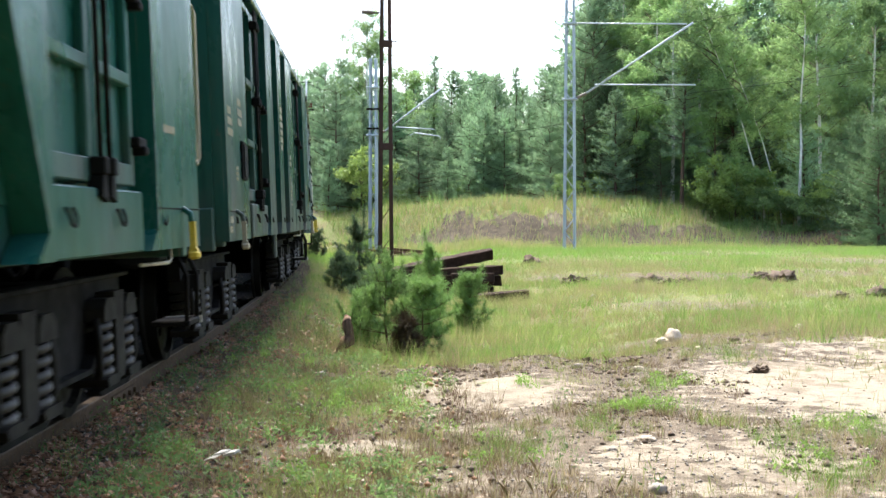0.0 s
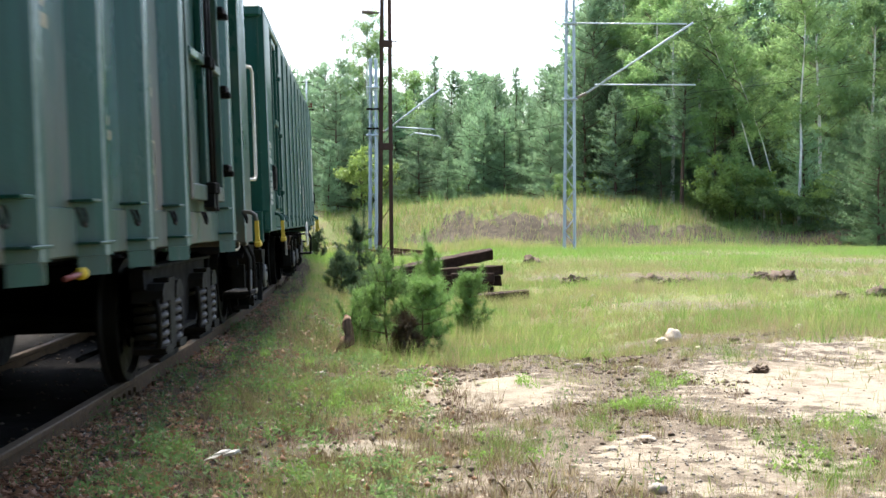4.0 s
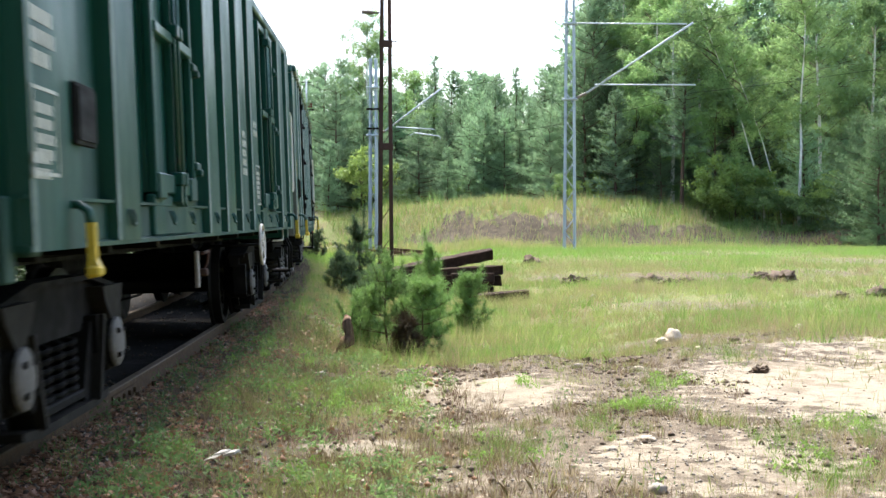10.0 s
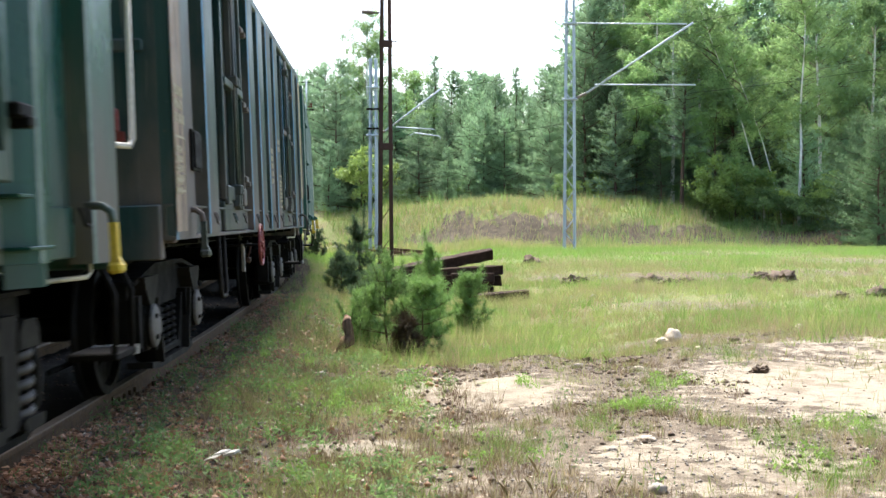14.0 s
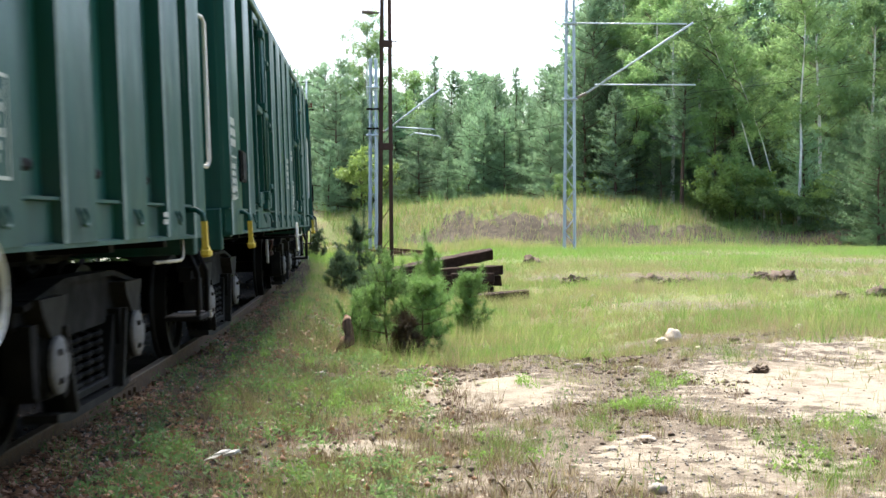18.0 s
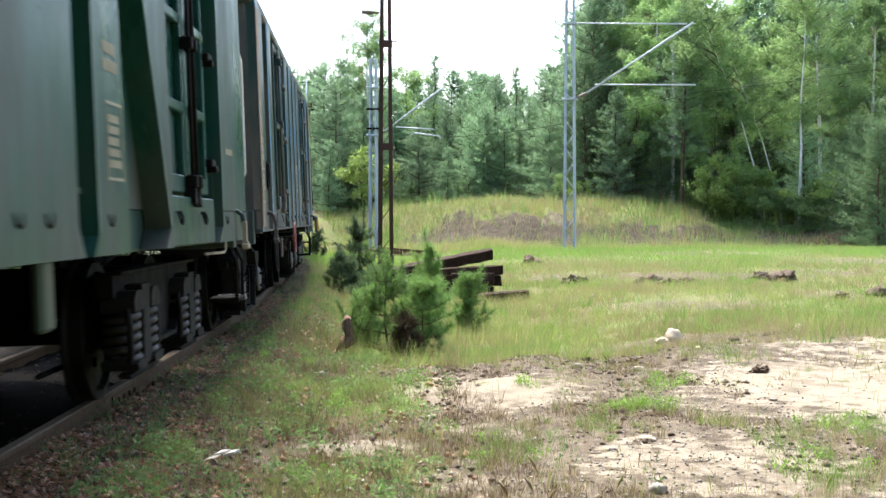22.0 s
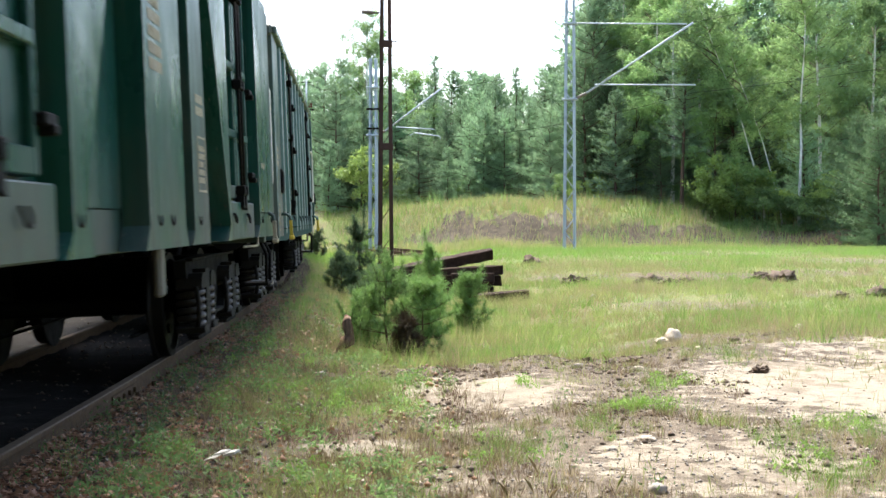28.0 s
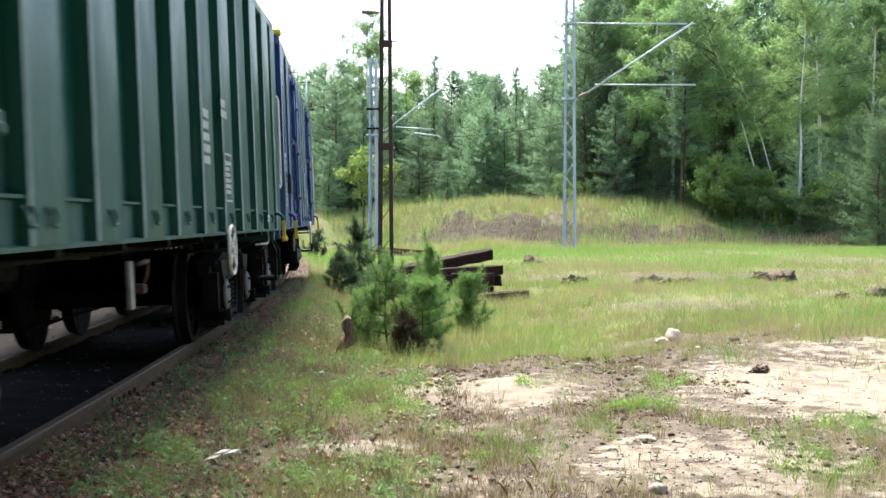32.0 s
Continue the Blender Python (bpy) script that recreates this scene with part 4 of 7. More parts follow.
def wagon_ribbed(P):
    """Smooth-silled open wagon with broad pressed stakes and double side doors."""
    w = new("open_wagon")
    body = P["body"]
    common(w, P)
    sill = prism(B(), [(1.24, 1.275), (1.24, 1.05), (1.44, 1.05), (1.44, 1.07), (1.385, 1.08), (1.385, 1.255), (1.425, 1.26), (1.425, 1.275)], "x", -6.25, 6.25)
    both([("side_sill", mesh("side_sill", sill, body), 6.65, ""),
          ("side_wall", mesh("side_wall", box(B(), -6.2, 6.2, 1.32, 1.35, 1.277, 3.38), body), 6.65, ""),
          ("top_rail", mesh("top_rail", box(B(), -6.2, 6.2, 1.29, 1.44, 3.38, 3.48, 0.015), body), 6.65, "")], w)
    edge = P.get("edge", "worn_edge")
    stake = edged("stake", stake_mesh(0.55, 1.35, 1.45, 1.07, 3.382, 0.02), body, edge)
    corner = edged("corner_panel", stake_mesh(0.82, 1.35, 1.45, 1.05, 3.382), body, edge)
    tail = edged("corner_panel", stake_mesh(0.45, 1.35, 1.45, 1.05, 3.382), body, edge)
    ring = mesh("lashing_ring", ring_mesh(), body)
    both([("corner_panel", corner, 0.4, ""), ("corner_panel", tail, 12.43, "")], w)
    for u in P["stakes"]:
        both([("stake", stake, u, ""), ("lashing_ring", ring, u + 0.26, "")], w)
    leaf, rails = door_mesh(0.72, 1.352, 1.34, 3.32, (2.3,))
    leaf, rails = mesh("door", leaf, body), [(n, mesh(n, b, body)) for n, b in rails]
    lock = mesh("lock_rod", lock_mesh(1.455, 1.36, 3.32), body)
    hinge = mesh("hinge", hinge_mesh(1.41), body)
    wide = 0.74 * P.get("leaves", 2)
    plate = mesh("door_plate", box(B(), -wide, 0, 1.36, 1.42, 1.08, 1.33, 0.01), body)
    foot = mesh("door_foot", box(B(), -0.24, 0, 1.41, 1.452, 1.30, 1.46, 0.01), body)
    for u in P["doors"]:
        for flip in (Matrix.Identity(4), HALF_TURN):
            part("door_plate", plate, "", w, at=flip @ pose(U(u), 0, 0))
            part("door_foot", foot, "", w, at=flip @ pose(U(u + 0.02), 0, 0))
            part("door_foot", foot, "", w, at=flip @ pose(U(u + wide - 0.28), 0, 0))
            for k in range(P.get("leaves", 2)):
                d = part("door", leaf, "", w, at=flip @ pose(U(u + 0.76 * k), 0, 0))
                for n, me in rails:
                    part(n, me, "", d)
                if k or P.get("leaves"):
                    for z in (1.55, 2.25, 2.95):
                        part("hinge", hinge, "", d, at=pose(-0.76, 0, z))
                else:
                    part("lock_rod", lock, "", d, at=pose(-0.66, 0, 0))
                    part("lock_rod", lock, "", d, at=pose(-0.80, 0, 0))
        both([("lashing_ring", ring, u + 0.35, ""), ("lashing_ring", ring, u + 1.1, "")], w)
    if P.get("vents"):
        vent = mesh("bump_stop", box(B(), -0.3, -0.05, 1.35, 1.40, 1.38, 1.43, 0.015), "iron")
        both([("bump_stop", vent, u + 0.55, "black rubber stop") for u in P["stakes"][2:-1]], w)
    holder = mesh("label_holder", box(box(B(), -0.26, 0, 1.452, 1.475, 0, 0.5, 0.01), -0.24, -0.02, 1.475, 1.485, 0.04, 0.46), "iron")
    for flip in (Matrix.Identity(4), HALF_TURN):
        part("label_holder", holder, "", w, "dark metal label holder", at=flip @ pose(U(P.get("holder", 1.02)), 0, 1.5) @ Matrix.Diagonal((1.4, 1, 0.56, 1)))
    return w


def wagon_braced(P):
    """Open wagon with slanting triangular braces between panelled side doors."""
    w = new("open_wagon")
    body = P["body"]
    common(w, P)
    both([("side_sill", mesh("side_sill", box(B(), -6.25, 6.25, 1.20, 1.30, 0.99, 1.24, 0.008), body), 6.65, ""),
          ("side_wall", mesh("side_wall", box(B(), -6.2, 6.2, 1.28, 1.31, 1.242, 3.38), body), 6.65, ""),
          ("top_rail", mesh("top_rail", box(B(), -6.2, 6.2, 1.29, 1.46, 3.38, 3.48, 0.015), body), 6.65, "")], w)

    def plate(outline, y1=1.47):
        return prism(B(), [(-a, z) for a, z in outline], "y", 1.31, y1)
    foot = 1.0
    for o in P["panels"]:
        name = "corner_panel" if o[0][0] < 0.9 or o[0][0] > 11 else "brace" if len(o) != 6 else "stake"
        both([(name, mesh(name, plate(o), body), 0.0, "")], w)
        # worn leading edge, with a pale strip painted as its highlight
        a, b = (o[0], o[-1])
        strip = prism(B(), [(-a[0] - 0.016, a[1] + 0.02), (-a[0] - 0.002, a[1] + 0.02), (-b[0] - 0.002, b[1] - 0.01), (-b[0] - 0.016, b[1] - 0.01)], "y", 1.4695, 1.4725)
        both([("worn_edge", mesh("worn_edge", strip, "worn_edge"), 0.0, "worn steel edge painted pale as a highlight")], w)
    shelf = mesh("ledge", box(B(), -0.8, 0, 1.31, 1.40, 1.30, 1.33), body)
    both([("ledge", shelf, u, "") for u in P["ledges"]], w)
    sill_plate = mesh("door_plate", box(B(), -1.75, 0, 1.302, 1.44, 1.0, 1.33, 0.01), body)
    both([("door_plate", sill_plate, u, "") for u in (2.75, 9.62)], w)
    leaf, rails = door_mesh(0.8, 1.315, 1.36, 3.32, (1.9, 2.5))
    leaf, rails = mesh("door", leaf, body), [(n, mesh(n, b, body)) for n, b in rails]
    lock = mesh("lock_rod", lock_mesh(1.45, 1.36, 3.32), "iron")
    hinge = mesh("hinge", hinge_mesh(1.40), "iron")
    for u in (2.78, 9.72):
        for flip in (Matrix.Identity(4), HALF_TURN):
            for k in range(2):
                d = part("door", leaf, "", w, at=flip @ pose(U(u + 0.85 * k), 0, 0))
                for n, me in rails:
                    part(n, me, "", d)
                if k:
                    for z in (1.6, 2.4):
                        part("hinge", hinge, "", d, at=pose(-0.83, 0, z))
                else:
                    part("lock_rod", lock, "", d, at=pose(-0.75, 0, 0))
                    part("lock_rod", lock, "", d, at=pose(-0.92, 0, 0))
    ring = mesh("lashing_ring", ring_mesh(), "iron")
    both([("lashing_ring", ring, u, "") for u in (1.05, 1.8, 3.1, 4.0, 4.78, 6.6, 7.0, 8.05, 9.9, 10.8, 11.8, 12.6)], w)
    crease = mesh("seam", box(B(), -1.25, -0.02, 1.47, 1.474, 1.235, 1.245), "iron")
    both([("seam", crease, 0.5, ""), ("seam", crease, 11.6, "")], w)
    holder = mesh("label_holder", box(box(B(), -0.28, 0, 1.472, 1.495, 0, 0.55, 0.01), -0.25, -0.03, 1.495, 1.505, 0.04, 0.5), "iron")
    for flip in (Matrix.Identity(4), HALF_TURN):
        part("label_holder", holder, "", w, "dark metal label holder", at=flip @ pose(U(1.5), 0, 1.52) @ Matrix.Diagonal((1.25, 1, 0.62, 1)))
        part("brake_cover", box(B(), -0.09, 0.09, 1.22, 1.28, 0.66, 1.0, 0.02), "green_grey", w, "grey painted cover plate under the sill", at=flip @ pose(U(7.6), 0, 0))
    return w


def wagon_fluted(P):
    """Open wagon with narrow deep stakes that hang below the sill."""
    w = new("open_wagon")
    body = P["body"]
    common(w, P)
    both([("side_sill", mesh("side_sill", box(B(), -6.25, 6.25, 1.24, 1.325, 1.0, 1.24, 0.008), body), 6.65, ""),
          ("side_wall", mesh("side_wall", box(B(), -6.2, 6.2, 1.28, 1.31, 1.242, 3.38), body), 6.65, ""),
          ("top_rail", mesh("top_rail", box(B(), -6.2, 6.2, 1.28, 1.47, 3.38, 3.48, 0.015), body), 6.65, "")], w)
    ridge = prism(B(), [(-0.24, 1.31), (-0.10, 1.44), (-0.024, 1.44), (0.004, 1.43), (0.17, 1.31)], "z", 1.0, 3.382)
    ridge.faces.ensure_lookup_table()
    # painted highlight on the ridge's narrow edge face
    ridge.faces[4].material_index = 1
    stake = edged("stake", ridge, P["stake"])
    foot = mesh("stake_foot", prism(B(), [(-0.09, 1.33), (-0.09, 1.425), (-0.01, 1.438), (0.15, 1.33)], "z", 0.905, 0.999), P["stake"])
    flange = mesh("stake_flange", box(B(), -0.14, 0.16, 1.33, 1.445, 1.055, 1.07, 0.003), P["stake"])
    shelf = mesh("ledge", box(B(), 0.05, 0.22, 1.31, 1.43, 1.262, 1.278, 0.003), P["stake"])
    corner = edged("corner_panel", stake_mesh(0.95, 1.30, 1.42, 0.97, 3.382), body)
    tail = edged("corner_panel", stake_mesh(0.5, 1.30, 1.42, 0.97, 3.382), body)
    ring = mesh("lashing_ring", ring_mesh(), "iron")
    both([("corner_panel", corner, 0.4, ""), ("corner_panel", tail, 12.38, "")], w)
    for u in (1.75, 2.88, 4.92, 6.05, 7.15, 8.22, 9.39, 11.55):
        both([("stake", stake, u, ""), ("stake_foot", foot, u, ""), ("stake_flange", flange, u, ""), ("ledge", shelf, u, ""), ("lashing_ring", ring, u + 0.55, "")], w)
    leaf, rails = door_mesh(0.74, 1.315, 1.32, 3.32, (2.35,))
    leaf, rails = mesh("door", leaf, body), [(n, mesh(n, b, body)) for n, b in rails]
    lock = mesh("lock_rod", lock_mesh(1.43, 1.34, 3.32), "iron")
    hinge = mesh("hinge", hinge_mesh(1.40), "iron")
    for u in (3.3, 9.82):
        for flip in (Matrix.Identity(4), HALF_TURN):
            for k in range(2):
                d = part("door", leaf, "", w, at=flip @ pose(U(u + 0.78 * k), 0, 0))
                for n, me in rails:
                    part(n, me, "", d)
                if k:
                    for z in (1.6, 2.25, 2.9):
                        part("hinge", hinge, "", d, at=pose(-0.80, 0, z))
                else:
                    part("lock_rod", lock, "", d, at=pose(-0.70, 0, 0))
                    part("lock_rod", lock, "", d, at=pose(-0.84, 0, 0))
    holder = mesh("label_holder", box(box(B(), -0.26, 0, 1.422, 1.445, 0, 0.5, 0.01), -0.24, -0.02, 1.445, 1.455, 0.04, 0.46), "iron")
    for flip in (Matrix.Identity(4), HALF_TURN):
        part("label_holder", holder, "", w, "dark metal label holder", at=flip @ pose(U(1.06), 0, 1.5) @ Matrix.Diagonal((1.2, 1, 0.6, 1)))
    for flip in (Matrix.Identity(4), HALF_TURN):
        part("lever_knob", lathe(B(), [(-0.035, 0.01), (-0.02, 0.03), (0.02, 0.03), (0.035, 0.01)], "x", (0, 1.37, 0.92), 12), "yellow", w, "yellow lever knob", at=flip @ pose(U(6.9), 0, 0))
        part("lever_rod", tube(B(), [(0, 1.37, 0.92), (0.26, 1.36, 0.905)], 0.014, 6), "red", w, "red painted lever", at=flip @ pose(U(6.9), 0, 0))
    return w


TRUSS = ([(0.42, 1.0), (2.08, 1.0), (2.08, 3.38), (0.42, 3.38)],
         [(4.66, 1.12), (4.52, 1.0), (5.0, 1.0), (4.9, 1.2), (5.95, 3.38), (4.66, 3.38), (4.66, 2.0)],
         [(6.3, 1.14), (6.18, 1.0), (7.55, 1.0), (7.45, 1.14), (7.45, 3.38), (6.3, 3.38)],
         [(7.8, 1.1), (7.7, 1.0), (8.45, 1.0), (8.3, 3.38), (7.8, 3.38)],
         [(9.55, 1.12), (9.38, 1.0), (9.62, 1.0), (9.62, 3.38), (8.55, 3.38)],
         [(11.6, 1.12), (11.42, 1.0), (12.88, 1.0), (12.88, 3.38), (11.6, 3.38)])
STAKED = ([(0.42, 1.0), (2.15, 1.0), (2.15, 3.38), (0.42, 3.38)],
          [(4.52, 1.14), (4.4, 1.0), (5.4, 1.0), (5.35, 1.14), (5.35, 3.38), (4.52, 3.38)],
          [(6.15, 1.14), (6.03, 1.0), (6.95, 1.0), (6.85, 1.14), (6.85, 3.38), (6.15, 3.38)],
          [(7.68, 1.14), (7.56, 1.0), (9.1, 1.0), (9.0, 1.14), (9.0, 3.38), (7.68, 3.38)],
          [(11.6, 1.12), (11.42, 1.0), (12.88, 1.0), (12.88, 3.38), (11.6, 3.38)])
GRID = [2.85 + 1.09 * k for k in range(9)]
DOORED = [1.92, 5.1, 6.12, 7.13, 8.1, 11.3]
LOOKS = {
    "green_two_doors": (wagon_ribbed, dict(body="green", bogie="light", sill=1.07, rail="white", hook="yellow", wheel="white", has_wheel=True, stakes=DOORED, doors=(3.05, 9.2)), "dark green open goods wagon with yellow hooks and white handwheel"),
    "green_one_door": (wagon_ribbed, dict(body="green", bogie="light", sill=1.07, rail="white", hook="yellow", wheel="white", has_wheel=True, stakes=GRID, doors=(1.69,), leaves=1, vents=True, holder=0.8), "dark green open goods wagon with close pressed stakes"),
    "brown": (wagon_ribbed, dict(body="brown", edge="worn_blue", bogie="light", sill=1.07, rail="brown", hook="brown", wheel="red", wheel_at=5.18, has_wheel=True, stakes=DOORED, doors=(3.05, 9.2), cap="yellow"), "dusty brown-grey open goods wagon with a red handwheel"),
    "blue": (wagon_ribbed, dict(body="blue", bogie="light", sill=1.07, rail="white", hook="yellow", wheel="white", has_wheel=True, stakes=DOORED, doors=(3.05, 9.2), cap="yellow"), "blue open goods wagon with a yellow corner cap"),
    "braced": (wagon_braced, dict(body="green_dim", bogie="heavy", sill=1.0, rail="white", hook="stencil_tan", wheel="white", has_wheel=False, panels=TRUSS, ledges=(7.45, 2.18)), "faded grey-green open goods wagon with slanting side braces"),
    "braced_pale": (wagon_braced, dict(body="green_old", bogie="heavy", sill=1.0, rail="cream", hook="yellow", wheel="white", has_wheel=False, panels=TRUSS, ledges=(7.45, 2.18)), "faded mid-green open goods wagon with slanting side braces"),
    "braced_staked": (wagon_braced, dict(body="green_dim", bogie="heavy", sill=1.0, rail="white", hook="stencil_tan", wheel="white", has_wheel=False, panels=STAKED, ledges=(5.35, 6.85, 2.22)), "faded green open goods wagon with broad upright stakes"),
    "fluted_green": (wagon_fluted, dict(body="green_grey", stake="green_stake", bogie="heavy", sill=1.0, rail="white", hook="yellow", wheel="white", has_wheel=False), "faded green open goods wagon with stakes hanging below the sill"),
    "fluted_grey": (wagon_fluted, dict(body="green_grey", stake="green_stake", bogie="heavy", sill=1.0, rail="white", hook="yellow", wheel="white", has_wheel=False), "dusty grey-green open goods wagon with stakes hanging below the sill"),
}
ORDER = ["braced_pale", "braced_staked", "fluted_green", "green_one_door", "green_two_doors", "green_two_doors", "fluted_grey", "brown", "green_one_door",
         "green_two_doors", "braced", "brown", "fluted_green", "braced", "fluted_grey", "green_one_door", "blue"]
# metres along the train from the start to each coupling
JOINTS = [-4.36, 9.49, 23.16, 37.23, 51.28, 65.1, 79.09, 92.9, 106.86, 120.68, 134.56, 148.66, 162.29, 176.27, 189.95, 203.94, 217.3, 231.2]


def wagon_pose(k, t):
    # the bogies follow the rails, so the middle of a wagon lies a little inside the bend
    return on_track(JOINTS[k] + 6.65 - travel(t)) @ Matrix.Translation((0, -0.035, 0))


WAGONS, built = [], {}
for k, look_name in enumerate(ORDER):
    make, P, label = LOOKS[look_name]
    if look_name not in built:
        built[look_name] = tagged(make(P), label, "goods wagon", "wagons of the goods train")
        w = built[look_name]
        w.matrix_basis = wagon_pose(k, 0)
    else:
        w = copy_thing(built[look_name], wagon_pose(k, 0))
    WAGONS.append(w)

# stencilled markings, wagon by wagon: rows, width, letter height, metres behind the front coupling, height, tan or white, framed
MARKS = {"ribbed": ((3, 0.42, 0.10, 0.46, 2.02, 0), (2, 0.36, 0.07, 0.48, 1.64, 1), (2, 0.34, 0.07, 0.42, 1.44, 0), (4, 0.36, 0.055, 8.36, 1.66, 1), (5, 0.36, 0.10, 7.26, 2.0, 0), (2, 0.40, 0.10, 8.22, 2.16, 0), (2, 0.2, 0.05, 11.42, 1.22, 0)),
         "braced": ((3, 0.42, 0.10, 0.6, 2.09, 0), (3, 0.45, 0.10, 1.38, 2.22, 0), (3, 0.25, 0.05, 1.1, 1.62, 0), (2, 0.25, 0.09, 0.52, 1.2, 0), (2, 0.4, 0.10, 8.0, 2.06, 0), (3, 0.32, 0.065, 8.06, 1.70, 1), (6, 0.5, 0.11, 6.45, 2.6, 0), (1, 0.5, 0.08, 11.85, 1.74, 0)),
         "fluted": ((3, 0.42, 0.10, 0.46, 2.05, 0), (2, 0.3, 0.06, 0.46, 1.3, 1), (3, 0.4, 0.10, 2.12, 2.14, 0), (3, 0.45, 0.10, 8.62, 2.2, 0), (4, 0.4, 0.065, 8.66, 1.62, 1), (7, 0.42, 0.11, 6.4, 2.7, 0), (2, 0.42, 0.09, 7.5, 1.75, 0))}
for k, w in enumerate(WAGONS):
    kind = "braced" if "braced" in ORDER[k] else "fluted" if "fluted" in ORDER[k] else "ribbed"
    y = {"braced": 1.4705, "fluted": 1.4205, "ribbed": 1.4505}[kind]
    for j, (rows, wide, high, u, z, framed) in enumerate(MARKS[kind]):
        yy = 1.3105 if kind == "fluted" and u > 1 else y
        part("marking", bars_mesh(rows + (2 if framed else 0), wide * 0.8, high * 0.6, yy, k * 31 + j, framed), "stencil_tan" if kind != "ribbed" or ORDER[k] == "brown" else "stencil", w, "worn unreadable stencilled marking", at=pose(U(u), 0, z))


# faded cream panel with a blue stripe on the tail of one brown wagon, a weathered poster on another wagon's end
for k, w in enumerate(WAGONS):
    if ORDER[k] == "brown":
        for u in (3.0,):
            part("stirrup", tube(B(), [(0.17, 1.38, 1.06), (0.17, 1.39, 0.6), (0.13, 1.39, 0.55), (-0.13, 1.39, 0.55), (-0.17, 1.39, 0.6), (-0.17, 1.38, 1.06)], 0.018, 6), "cover", w, "hanging dusty steel stirrup step", at=pose(U(u), 0, 0))
        part("corner_sheet", box(B(), -0.4, 0, 1.446, 1.4502, 1.1, 3.32), "tan_dust", w, "tan dust-covered corner sheet", at=pose(U(0.42), 0, 0))
        part("end_panel", box(B(), -0.5, 0, 1.4505, 1.4535, 1.5, 3.32), "cream", w, "faded cream painted panel", at=pose(U(12.46), 0, 0) @ Matrix.Diagonal((0.75, 1, 1, 1)))
        part("stripe", box(B(), -0.06, 0, 1.4505, 1.454, 1.55, 3.32), "worn_blue", w, "flaking light blue stripe", at=pose(U(9.21), 0, 0))


# ---- poles, siding, timber and stones ----
def ground_at(x, y):
    return height(x, y)


def at_view(px, d):
    """Sideways place of a line of sight at distance d."""
    return (px - 784) / 2246.5 * d


def lattice_mast(name, x, y, h, wide, deep, taper, turn, material, label, channel=0.09, lace=0.55, plates=()):
    """Two channel chords joined by zigzag lacing."""
    m = tagged(new(name), label, "mast")
    m.matrix_basis = pose(x, y, ground_at(x, y), 0, 0, turn)
    for q in (-1, 1):
        bm = B()
        a, b = q * wide / 2, q * wide / 2 * taper
        for y0, y1 in ((-deep / 2, -deep / 2 + 0.015), (deep / 2 - 0.015, deep / 2)):
            prism(bm, [(a - q * channel, -0.3), (a, -0.3), (b, h), (b - q * channel * 0.9, h)], "y", y0, y1)
        prism(bm, [(a - q * 0.012, -0.3), (a, -0.3), (b, h), (b - q * 0.012, h)], "y", -deep / 2 + 0.015, deep / 2 - 0.015)
        part("chord", bm, material, m)
    z, q = 0.2, 1
    while lace and z + lace < h - 0.1:
        k0, k1 = 1 - (1 - taper) * z / h, 1 - (1 - taper) * (z + lace) / h
        for y0 in (-deep / 2 - 0.012, deep / 2):
            part("lace_bar", tube(B(), [(q * (wide / 2 - 0.04) * k0, y0, z), (-q * (wide / 2 - 0.04) * k1, y0, z + lace)], 0.013, 4), material, m)
        z, q = z + lace, -q
    for z in plates:
        k = 1 - (1 - taper) * z / h
        bm = box(B(), -wide / 2 * k - 0.012, wide / 2 * k + 0.012, -deep / 2 - 0.014, deep / 2 + 0.014, z, z + 0.16, 0.006)
        part("batten_plate", bm, material, m)
    part("footing", box(B(), -wide * 0.8, wide * 0.8, -deep * 1.3, deep * 1.3, -0.5, 0.06, 0.03), "concrete", m, "grey concrete footing")
    return m


def insulator(parent, a, b):
    a, b = Vector(a), Vector(b)
    n, path, rad = 5, [], []
    for k in range(2 * n + 1):
        path.append(a + (b - a) * k / (2 * n))
        rad.append(0.035 if k % 2 == 0 else 0.075)
    part("insulator", tube(B(), path, rad, 10), "ceramic", parent, "ribbed ceramic insulator")


def cantilever(m, z0, reach, rise, k=1.0, registration=True):
    """A slanting tube with a top stay and a registration arm, on the side of +x."""
    x0 = 0.2
    insulator(m, (x0, 0, z0), (x0 + 0.45 * k, 0, z0 + 0.22 * k))
    part("cantilever_tube", tube(B(), [(x0 + 0.45 * k, 0, z0 + 0.22 * k), (reach, 0, z0 + rise)], 0.04, 8), "galv", m, "pale galvanised cantilever tube")
    if registration:
        part("top_stay", tube(B(), [(x0 - 0.05, 0, z0 + rise + 0.12), (reach - 0.25, 0, z0 + rise - 0.05)], 0.028, 6), "galv", m)
    zt = z0 + rise * 0.16
    if registration:
        part("registration_arm", tube(B(), [(x0 + reach * 0.16, 0, z0 + 0.55), (reach + 0.1, 0, z0 + 0.45)], 0.028, 6), "galv", m)
    else:
        part("registration_arm", tube(B(), [(x0 + 0.9, 0, z0 + 0.35), (reach - 0.35, 0, z0 + 0.22)], 0.03, 6), "galv", m)
        part("steady_arm", tube(B(), [(1.75, 0, z0 - 0.05), (1.95, 0, z0 + 0.08), (reach - 0.1, 0, z0 - 0.1), (reach - 0.05, 0, z0 - 0.22)], 0.026, 6), "galv", m)
    for z in (z0 - 0.04, z0 + rise + 0.06):
        part("bracket", box(B(), -0.3, 0.3, -0.22, 0.22, z, z + 0.07, 0.01), "galv", m)


